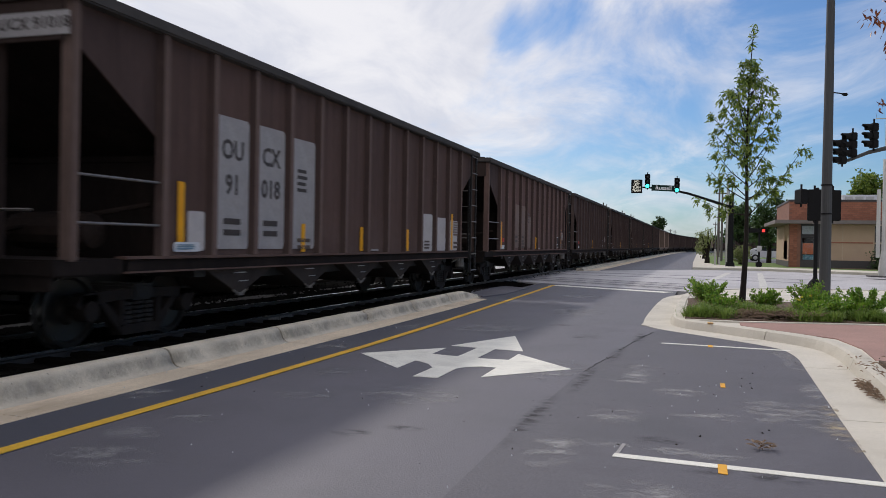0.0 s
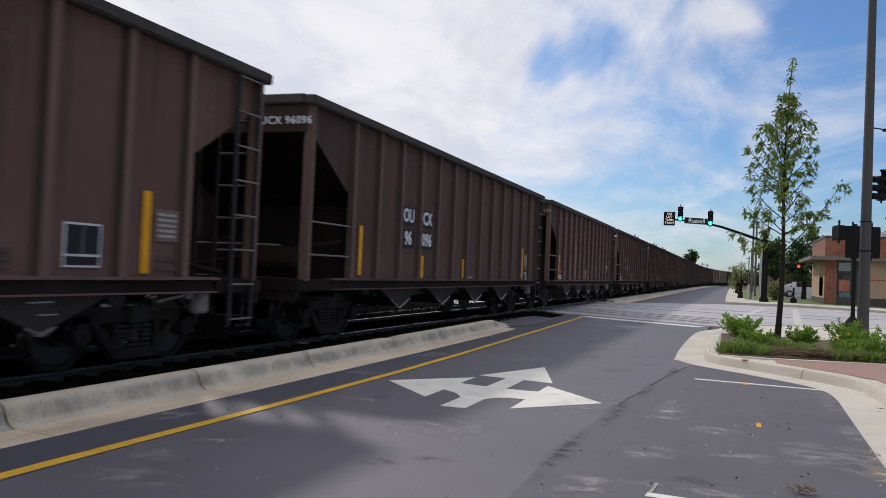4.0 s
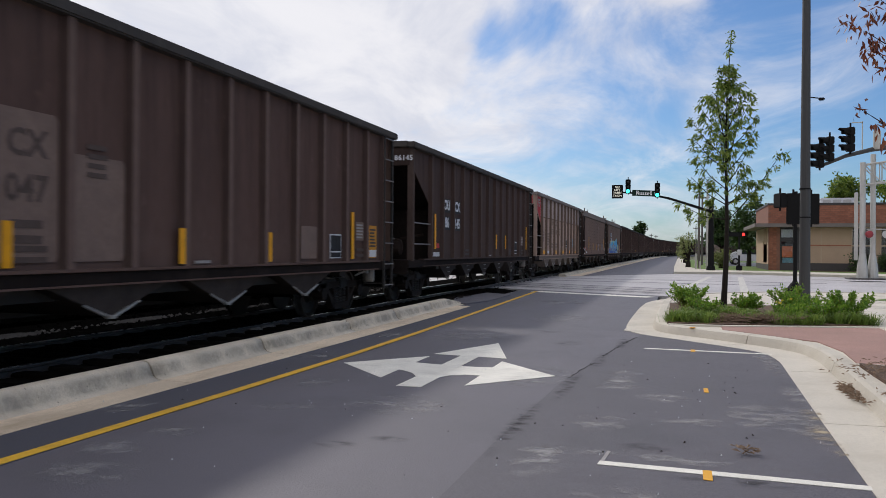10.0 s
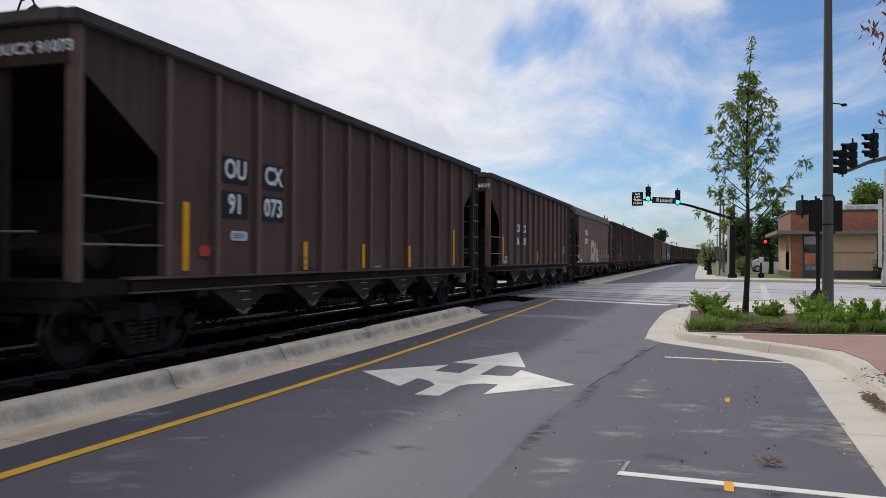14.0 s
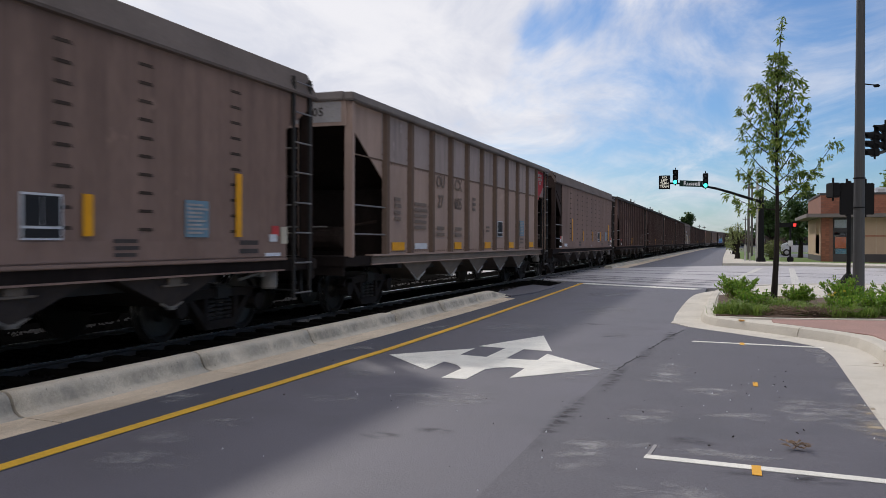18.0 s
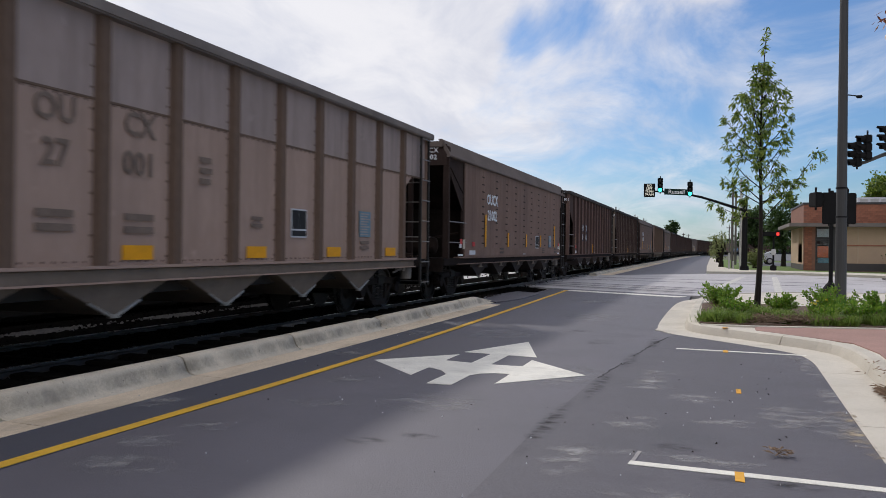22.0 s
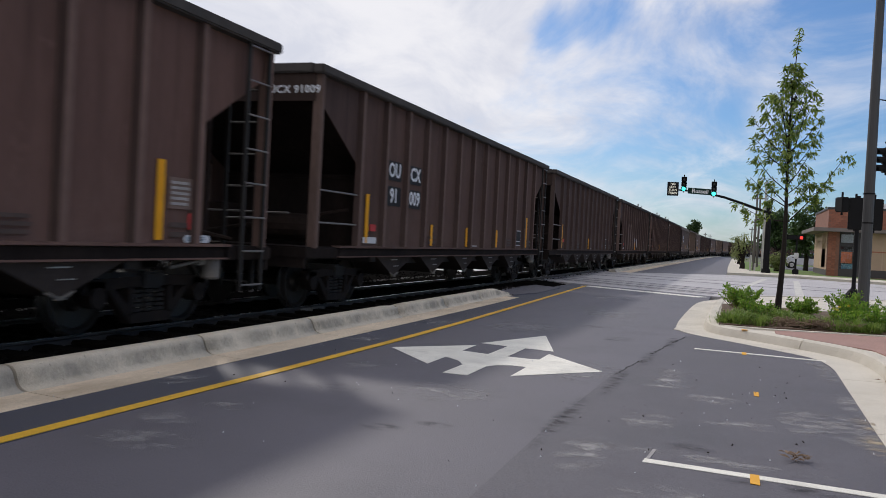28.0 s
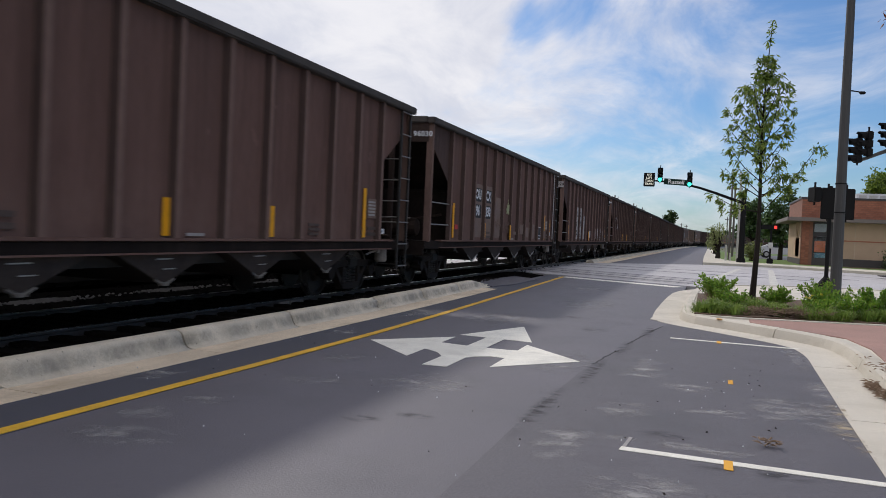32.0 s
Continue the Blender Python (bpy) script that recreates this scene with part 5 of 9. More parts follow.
def bolster_mesh():
    bm = bmesh.new()
    bevel_box(bm, (-1.12, -0.19, 0.60), (1.12, 0.19, 0.80), 0.03)
    box(bm, (-0.4, -0.3, 0.72), (0.4, 0.3, 0.98))
    return finish(bm, "bolster", UNDER)


def beam_mesh():
    bm = bmesh.new()
    box(bm, (-0.30, -HALF - 0.05, 0.78), (0.30, HALF + 0.05, SILL - 0.10))
    for y in (-5.35, 5.35):
        box(bm, (-1.40, y - 0.12, 0.86), (1.40, y + 0.12, SILL - 0.02))
    box(bm, (-1.2, -4.6, 0.80), (1.2, 4.6, SILL - 0.14))
    tube(bm, (0.95, 5.2, 0.72), (0.95, 6.0, 0.72), 0.10, n=10)
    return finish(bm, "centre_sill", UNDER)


def dimple_mesh():
    """Columns of short slots down a smooth side, their shadow put into dark plates."""
    verts, faces = [], []
    for y in (-4.65, -3.15, -1.95, -0.75, 0.45, 1.60, 2.80, 4.0, 5.75):
        for r in range(10):
            z = 1.50 + r * 0.20
            b0 = len(verts)
            for dx in (0.0, 0.006):
                verts += [(1.51 + dx, y - 0.12, z - 0.018), (1.51 + dx, y + 0.12, z - 0.018), (1.51 + dx, y + 0.10, z + 0.018), (1.51 + dx, y - 0.10, z + 0.018)]
            faces += [tuple(b0 + k for k in f) for f in ((4, 5, 6, 7), (0, 1, 5, 4), (1, 2, 6, 5), (2, 3, 7, 6), (3, 0, 4, 7))]
    return raw_mesh("slots", verts, faces, SLOT)


def band_mesh(paint_mat):
    bm = bmesh.new()
    bevel_box(bm, (1.50, -HALF + 1.44, SILL + 0.055), (1.525, HALF - 0.82, SILL + 0.27), 0.008)
    return finish(bm, "lower_band", paint_mat)


def seam_mesh():
    bm = bmesh.new()
    box(bm, (1.455, -HALF + 0.1, 2.86), (1.472, HALF - 0.1, 2.885))
    return finish(bm, "seam", RIB_TAN)


def plate(w, h, material, r=0.0):
    def build():
        bm = bmesh.new()
        pts = [(-w / 2 + r, -h / 2), (w / 2 - r, -h / 2), (w / 2, -h / 2 + r), (w / 2, h / 2 - r), (w / 2 - r, h / 2), (-w / 2 + r, h / 2), (-w / 2, h / 2 - r), (-w / 2, -h / 2 + r)] if r else \
            [(-w / 2, -h / 2), (w / 2, -h / 2), (w / 2, h / 2), (-w / 2, h / 2)]
        prism(bm, pts, 2, -0.004, 0.004)
        return finish(bm, "plate", material)
    return cached(("plate", round(w, 3), round(h, 3), material.name, r), build)


def lines_mesh(w, h, n, material):
    """Rows of bars for small writing that cannot be read."""
    def build():
        bm = bmesh.new()
        rng = random.Random(n)
        for i in range(n):
            z = -h / 2 + (i + 0.5) * h / n
            ww = w * rng.uniform(0.7, 1.0)
            box(bm, (-w / 2, z - h / n * 0.27, 0.0), (-w / 2 + ww, z + h / n * 0.27, 0.006))
        return finish(bm, "stencil_bars", material)
    return cached(("lines", round(w, 3), round(h, 3), n, material.name), build)


def bars(car, w, h, n, material, m, name="stencil_bars"):
    tagged(put(name, lines_mesh(w, h, n, material), car, m), kind="stuff")


def letters(body, size, ink):
    return cached(("text", body, size, ink), lambda: text_mesh("lettering", body, size, INK[ink], 1.0 if size > 0.25 else 1.12, 0.022 * size))


def add_truck(car, y, detail, wheels):
    t = put("truck", cached("bolster", bolster_mesh), car, pose(0, y, 0))
    for s in (-1, 1):
        w = put("wheelset", cached("wheelset", wheelset_mesh), t, pose(0, s * AXLE, WHEEL_R + RAIL_Z))
        wheels.append((w, s))
    fm = cached("frame", frame_mesh)
    put("side_frame", fm, t)
    put("side_frame", fm, t, pose(0, 0, 0, 0, 0, 180))
    if detail:
        tagged(put("springs", cached("springs", spring_mesh), t), kind="stuff")
    return t


def freight_car(kind, tone, label, detail=2, lip="dark", number=""):
    """A bottom-dump hopper car, its middle at the origin, its near side at +x."""
    paint_mat = CAR_PAINT[tone]
    car = thing("hopper_car", label, "freight car", group="cars of the coal train")
    wheels = []
    K = (kind, tone)
    long_side = kind == "ribbed" and (number[:2] in ("86", "96") or lip == "bright")
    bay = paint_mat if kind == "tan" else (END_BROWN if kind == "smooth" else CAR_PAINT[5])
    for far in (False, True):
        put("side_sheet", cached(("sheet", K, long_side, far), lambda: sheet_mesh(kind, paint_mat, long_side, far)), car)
        put("end_bay_sheet", cached(("endbay", kind, bay.name, far), lambda: end_bay_mesh(kind, bay, far)), car, label="darker three-cornered end sheet" if kind != "tan" else "")
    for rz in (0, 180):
        put("slope_sheet", cached(("slope", K), lambda: slope_mesh(kind, NEAR_BLACK)), car, pose(0, 0, 0, 0, 0, rz))
        put("end_wall", cached(("endw", K), lambda: end_wall_mesh(kind, NEAR_BLACK)), car, pose(0, 0, 0, 0, 0, rz))
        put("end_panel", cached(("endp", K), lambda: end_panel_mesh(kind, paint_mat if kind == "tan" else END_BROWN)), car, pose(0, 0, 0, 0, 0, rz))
    put("top_chord", cached(("chord", K), lambda: chord_mesh(kind, {"ribbed": CHORD, "smooth": CAP, "tan": TAN_CHORD}[kind])), car)
    rp = RIB_TAN if kind == "tan" else RIB_PALER[tone]
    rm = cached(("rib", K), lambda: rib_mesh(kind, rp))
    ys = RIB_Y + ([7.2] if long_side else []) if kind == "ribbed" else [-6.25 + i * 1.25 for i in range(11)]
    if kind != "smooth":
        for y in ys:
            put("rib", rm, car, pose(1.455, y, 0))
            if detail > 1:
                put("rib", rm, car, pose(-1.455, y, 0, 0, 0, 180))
    else:
        tagged(put("slots", cached("slots", dimple_mesh), car), "columns of short dark slots", kind="stuff")
        put("lower_band", cached(("band", K), lambda: band_mesh(paint_mat)), car, label="welded band along the foot of the side")
    if kind == "tan":
        put("seam", cached("seam", seam_mesh), car)
        put("upper_panel", cached("upper", upper_panel_mesh), car, label="lilac grey upper sheet")
        tagged(put("rivets", cached("rivets", lambda: rivet_mesh(ys, 0.13, 11, True)), car), kind="stuff")
    # sills other than tan are near black: the shadow below is painted in
    sm = cached(("sill", kind), lambda: sill_mesh(kind, HOPPER_TAN if kind == "tan" else NEAR_BLACK))
    lpm = cached(("silllip", K), lambda: sill_lip_mesh(kind, paint_mat))
    for rz in (0, 180):
        put("sill_lip", lpm, put("side_sill", sm, car, pose(0, 0, 0, 0, 0, rz)))
    count, step = (4, 2.50) if kind == "ribbed" and lip == "bright" else ((5, 2.30) if kind == "smooth" else (5, 2.17))
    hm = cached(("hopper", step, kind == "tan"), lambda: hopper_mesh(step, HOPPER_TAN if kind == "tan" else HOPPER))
    lm = cached(("lip", step, lip), lambda: lip_mesh(step, 0.42 if lip == "bright" else 0.16, LIP if lip == "bright" else LIPDARK))
    for i in range(count):
        h = put("hopper", hm, car, pose(0, (i - (count - 1) / 2) * step, 0))
        if detail:
            put("hopper_lip", lm, h, label="worn bare steel lip" if lip == "bright" else "")
            if kind == "ribbed" and lip == "dark":
                put("gate_bar", cached("gbar", gate_bar_mesh), h, label="rubbed pale edges of the gate rods")
            if kind == "smooth":
                put("hopper_bar", cached("hbar", hopper_bar_mesh), h, label="pale steel bar across the hopper")
    put("centre_sill", cached("beam", beam_mesh), car)
    if detail:
        for rz in (0, 180):
            for nm, build in (("air_tank", air_tank_mesh), ("valve_box", valve_box_mesh), ("brake_pipe", brake_pipe_mesh)):
                put(nm, cached(nm, build), car, pose(0, 0, 0, 0, 0, rz))
        put("brake_pot", cached("pot", brake_pot_mesh), car, label="grey air pot under the sill")
    post_paint = {"ribbed": RIB_PALER[tone], "smooth": END_BROWN, "tan": paint_mat}[kind]
    pm = cached(("plat", K), lambda: platform_mesh(NEAR_BLACK))
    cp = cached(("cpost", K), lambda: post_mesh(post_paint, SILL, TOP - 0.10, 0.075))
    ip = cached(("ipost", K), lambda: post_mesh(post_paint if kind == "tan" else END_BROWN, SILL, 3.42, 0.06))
    for e in (-1, 1):
        rz = 0 if e > 0 else 180
        put("end_sill", pm, car, pose(0, e * (HALF - 0.02), 0, 0, 0, rz))
        put("coupler", cached("coupler", coupler_mesh), car, pose(0, e * (HALF + 0.05), 0, 0, 0, rz))
        for s in (-1, 1):
            put("corner_post", cp, car, pose(s * 1.46, e * (HALF - 0.10), 0))
            if detail:
                put("end_post", ip, car, pose(s * 0.55, e * (HALF - 0.10), 0))
        if detail:
            lad = cached(("ladder", K), lambda: ladder_mesh(UNDER))
            for m in (pose(e * 1.55, e * (HALF - 0.42), 0, 0, 0, 0 if e > 0 else 180), pose(e * 1.05, e * (HALF + 0.02), 0, 0, 0, 90 * e)):
                tagged(put("rungs", cached("rungs", rung_mesh), put("ladder", lad, car, m), label="rubbed steel rungs"), kind="stuff")
            gm = cached("grab", lambda: grab_mesh(GRAB))
            if e < 0:
                for z in (1.50, 2.0):
                    for s in (-1, 1):
                        put("grab_iron", gm, car, pose(s * 1.50, e * (HALF - 0.85), z))
                put("grab_iron", gm, car, pose(0.3, -HALF - 0.03, 1.62, 0, 0, 90))
        add_truck(car, e * TRUCK_Y, detail > 1, wheels)
    return car, wheels


CREAM = mat("cream placard", (0.52, 0.46, 0.36), 0.6, vary=0.15, scale=5)


def grid_box(car, xs, y, z):
    """A stencilled consolidated box: a thin white frame round dark fields."""
    put("stencil_frame", plate(0.50, 0.44, STICKW), car, on_x(xs + 0.001, y, z), "thin white stencilled frame")
    for dy in (-0.115, 0.115):
        put("stencil_field", plate(0.218, 0.285, PATCHES["black"]), car, on_x(xs + 0.006, y + dy, z + 0.055))
    put("stencil_field", plate(0.455, 0.085, PATCHES["black"]), car, on_x(xs + 0.006, y, z - 0.155))


def dress(car, kind, tone, number, style, rng, extra=()):
    """Lettering, patches, reflectors and placards on the near side and the near end."""
    xs = 1.478 if kind != "smooth" else 1.524
    if kind in ("ribbed", "tan"):
        early = number[:1] in ("8",) or number[:2] == "91"
        y1, y2, y3 = ((-4.71, -3.66, -2.62) if early else (-3.66, -2.62, -1.57)) if kind == "ribbed" else (-3.13, -1.88, -0.6)
        if number == "96157":
            y1, y2, y3 = -5.73, -4.65, -3.66
        pw = 0.84 if kind == "ribbed" else 0.95
        zt, zn, hs = (2.55, 2.08, 0.29) if early else ((2.37, 1.93, 0.29) if kind == "ribbed" else (2.68, 2.25, 0.29))
        low = 0.0 if early else -0.30
        if style in ("grey", "dim"):
            for y, z0, z1 in ((y1, 1.22, 3.0 + low), (y2, 1.22, 3.0 + low), (y3, 1.22, 2.95 + low * 2))[:2 if number == "96157" else 3]:
                put("repaint_patch", plate(pw, z1 - z0, PATCHES[style], 0.05), car, on_x(xs - 0.006, y, (z0 + z1) / 2), "pale patch of newer paint")
            for y in (y1, y2):
                bars(car, 0.42, 0.3, 2, INK["dark" if style == "grey" else "faint"], on_x(xs - 0.001, y, 1.52))
            bars(car, 0.4, 0.4, 4, INK["dark" if style == "grey" else "faint"], on_x(xs - 0.001, y3, 2.3))
        if style == "boxed":
            for y, z0, z1 in ((y1, 1.15, 2.64), (y2, 1.15, 2.64), (y3 + 0.24, 1.15, 2.40)):
                put("repaint_patch", plate(pw, z1 - z0, PATCHES["pale"], 0.05), car, on_x(xs - 0.006, y, (z0 + z1) / 2), "pale patch of newer paint")
            for y in (y1, y2):
                put("number_patch", plate(pw, 0.86, PATCHES["black"]), car, on_x(xs - 0.003, y, 2.15), "black patch behind the number")
                bars(car, 0.45, 0.3, 2, INK["dark"], on_x(xs - 0.001, y, 1.55))
            put("stencil_field", plate(0.38, 0.36, INK["dark"]), car, on_x(xs - 0.001, y3 + 0.2, 1.42))
            bars(car, 0.36, 0.34, 4, INK["dull"], on_x(xs - 0.001, y3 + 0.2, 2.1))
        if style in ("navy", "black"):
            for y in (y1, y2):
                for z in (zt, zn):
                    put("number_patch", plate(0.66, 0.36, PATCHES[style], 0.03), car, on_x(xs - 0.006, y, z), "dark patch behind the letters")
        if style == "ochre":
            put("repaint_patch", plate(pw, 1.2, PATCHES["ochre"], 0.05), car, on_x(xs - 0.006, y1 + 2.1, 1.9), "stained ochre patch")
        ink = {"grey": "dark", "dim": "faint", "navy": "white", "black": "white", "boxed": "white", "plain": "white", "ochre": "white", "tan": "rust", "bare": "faint"}[style]
        if number and style != "bare":
            for body, y, z in (("OU", y1, zt), ("CX", y2, zt), (number[:2], y1, zn), (number[2:], y2, zn)):
                put("lettering", letters(body, hs * 1.28, ink), car, on_x(xs, y, z), "stencilled letters")
    else:
        if style == "navy":
            for body, z in (("OUCX", 2.71), (number, 2.27)):
                put("number_patch", plate(0.20 if number == "98016" else 1.42, 0.30, PATCHES["navy"], 0.03), car, on_x(xs - 0.007, -3.70 - (0.62 if number == "98016" else 0), z), "dark patch behind the letters")
                shadow = cached(("shadow", body), lambda: text_mesh("lettering_shadow", body, 0.40, PATCHES["navy"], 1.0, 0.03))
                put("lettering_shadow", shadow, car, on_x(xs - 0.0035, -3.73, z + 0.01), "navy rim round the letters")
        ink = {"plain": "white", "navy": "white", "bare": "faint"}[style]
        if number and style != "bare":
            for body, z in (("OUCX", 2.71), (number, 2.27)):
                put("lettering", letters(body, 0.40, ink), car, on_x(xs, -3.70, z), "stencilled letters")
    # number over the near end
    if number:
        if style == "grey":
            put("number_board", plate(1.1, 0.24, PATCHES["grey"]), car, on_back(0.98, -HALF - 0.006, 3.50), "pale board behind the end number")
        body = "OUCX " + number if kind == "ribbed" else "OUCX\n" + number
        put("end_number", letters(body, 0.165, "dark" if style == "grey" else ("dull" if style in ("dim", "bare", "tan") else "white")), car, on_back(1.02, -HALF - 0.012, 3.50 if kind == "ribbed" else 3.60), "small end number")
    # reflectors and placards
    if kind == "tan":
        for y in (-5.6, -1.9, 0.62, 3.1, 5.65):
            put("reflector", plate(0.62 if y < -5 else 0.52, 0.16, REFLECT), car, on_x(xs + 0.002, y, 1.28))
        put("placard", plate(0.7, 0.12, STICKW), car, on_x(xs + 0.002, -4.37, 1.28))
        put("placard", plate(0.50, 0.46, STICKB), car, on_x(xs + 0.002, 4.38, 1.78))
        bars(car, 0.44, 0.42, 9, INK["dull"], on_x(xs + 0.006, 4.38, 1.78))
        grid_box(car, xs, 1.85, 1.72)
        for y, z, w, h, n in ((-5.6, 2.0, 0.4, 0.5, 4), (-4.37, 1.9, 0.75, 0.6, 5), (-3.13, 1.6, 0.5, 0.28, 2), (-1.88, 1.6, 0.5, 0.28, 2), (-0.6, 2.3, 0.3, 0.4, 3), (0.62, 1.7, 0.3, 0.2, 2), (4.38, 1.4, 0.4, 0.2, 2)):
            bars(car, w, h, n, INK["rust"], on_x(xs + 0.002, y, z))
        s = 1 if number == "27005" else -1
        bm = bmesh.new()
        prism(bm, [(s * (HALF - 0.1), 3.72), (s * (HALF - 0.1), 3.44), (s * (HALF - 1.4), 2.62), (s * (HALF - 1.4), 3.72)], 0, xs - 0.016, xs - 0.01)
        part("red_corner", bm, REDEND, car, "faded red corner")
        put("lettering", letters("ROTARY\nCOUPLER\nEND", 0.125, "dull"), car, on_x(xs - 0.004, s * (HALF - 0.95), 3.45), "faded stencilled words")
        put("end_board", plate(2.7, 0.34, REDEND if s < 0 else PATCHES["grey"]), car, on_back(0, -HALF - 0.006, 3.56), "faded painted end board")
        put("end_number", letters("OUCX " + number, 0.2, "dull" if s < 0 else "dark"), car, on_back(0.4, -HALF - 0.014, 3.56))
    else:
        if kind == "smooth":
            spots = [(-4.43, 0.88, 1.41), (-1.8, 0.42, 1.42), (0.73, 0.42, 1.42), (3.1, 0.42, 1.42), (5.78, 0.82, 1.43)]
        elif number[:2] == "86":
            spots = [(-5.84, 0.9, 1.38), (-0.84, 0.48, 1.40), (1.07, 0.48, 1.40), (2.94, 0.48, 1.40), (6.95, 0.91, 1.38)]
        elif number[:2] == "91":
            spots = [(-5.87, 0.85, 1.2), (-2.6, 0.45, 1.17), (-0.22, 0.45, 1.17), (2.13, 0.45, 1.17), (5.65, 0.9, 1.18)]
        elif style == "ochre":
            spots = [(-5.87, 0.85, 1.2), (-2.86, 0.45, 1.17), (0.1, 0.45, 1.17), (2.55, 0.45, 1.17), (5.51, 0.9, 1.18)]
        else:
            spots = [(-5.87, 0.85, 1.2), (-2.86, 0.45, 1.17), (-0.14, 0.45, 1.17), (2.32, 0.45, 1.17), (5.65, 0.9, 1.18)] + ([(3.79, 0.45, 1.17)] if number == "96039" else [])
        for y, h, z in spots:
            y += rng.uniform(-0.02, 0.02)
            on_rib = kind == "ribbed" and min(abs(y - r) for r in RIB_Y) < 0.13
            put("reflector", plate(0.13, h, REFLECT), car, on_x(1.556 if on_rib else xs + (0.016 if kind == "smooth" else 0.004), y, z + h / 2))
        if rng.random() < 0.8 and not extra:
            put("placard", plate(0.55, 0.11, STICKW), car, on_x(xs + 0.004, -5.72, 1.25))
        if rng.random() < 0.7 and not extra:
            put("placard", plate(0.24, 0.12, STICKR), car, on_x(xs + 0.004, -5.6, 1.47))
        if kind == "ribbed" and rng.random() < 0.75 and not extra:
            grid_box(car, xs, 4.72, 1.45)
        if style == "ochre":
            put("placard", plate(0.42, 0.43, STICKO), car, on_x(xs + 0.002, 6.5, 1.77), "amber lined placard")
            bars(car, 0.38, 0.34, 4, INK["dark"], on_x(xs + 0.007, 6.5, 1.80))
        elif kind == "ribbed" and rng.random() < 0.6:
            put("placard", plate(0.40, 0.36, PATCHES["dim"]), car, on_x(xs + 0.002, 6.0, 1.72))
            bars(car, 0.34, 0.30, 5, INK["dull"], on_x(xs + 0.007, 6.0, 1.72))
        elif kind == "smooth":
            put("placard", plate(0.46, 0.44, STICKB), car, on_x(xs + 0.002, 4.91, 1.64), "blue grey lined placard")
            bars(car, 0.40, 0.38, 8, INK["dull"], on_x(xs + 0.007, 4.91, 1.64))
            grid_box(car, xs, 2.53, 1.60)
            for s in (-1, 1):
                put("placard", plate(0.18, 0.14, STICKR), car, on_x(xs + 0.002, s * 6.72, 1.52))
                put("placard", plate(0.20, 0.10, STICKW), car, on_x(xs + 0.003, s * 6.72 - 0.06, 1.42))
                put("placard", plate(0.17, 0.24, CREAM), car, on_x(xs + 0.002, s * 6.72 + 0.24, 1.46))
                bars(car, 0.55, 0.09, 1, INK["white"], on_x(xs + 0.004, s * 6.72, 1.19))
        for y, n in ((-2.62, 2), (3.66, 3), (6.0, 2)):
            bars(car, 0.45, 0.22, n, INK["faint" if tone < 3 else "dark"], on_x(xs + 0.002, y + 0.05, 1.30))
        bars(car, 0.5, 0.07, 1, INK["dull"], on_x(xs + 0.002, 0.52, 1.19))


def blob(rng, w, h, n=14, spike=0.18):
    return [((w / 2) * math.cos(a) * (1 + rng.uniform(-spike, spike)), (h / 2) * math.sin(a) * (1 + rng.uniform(-spike, spike))) for a in (2 * math.pi * i / n for i in range(n))]


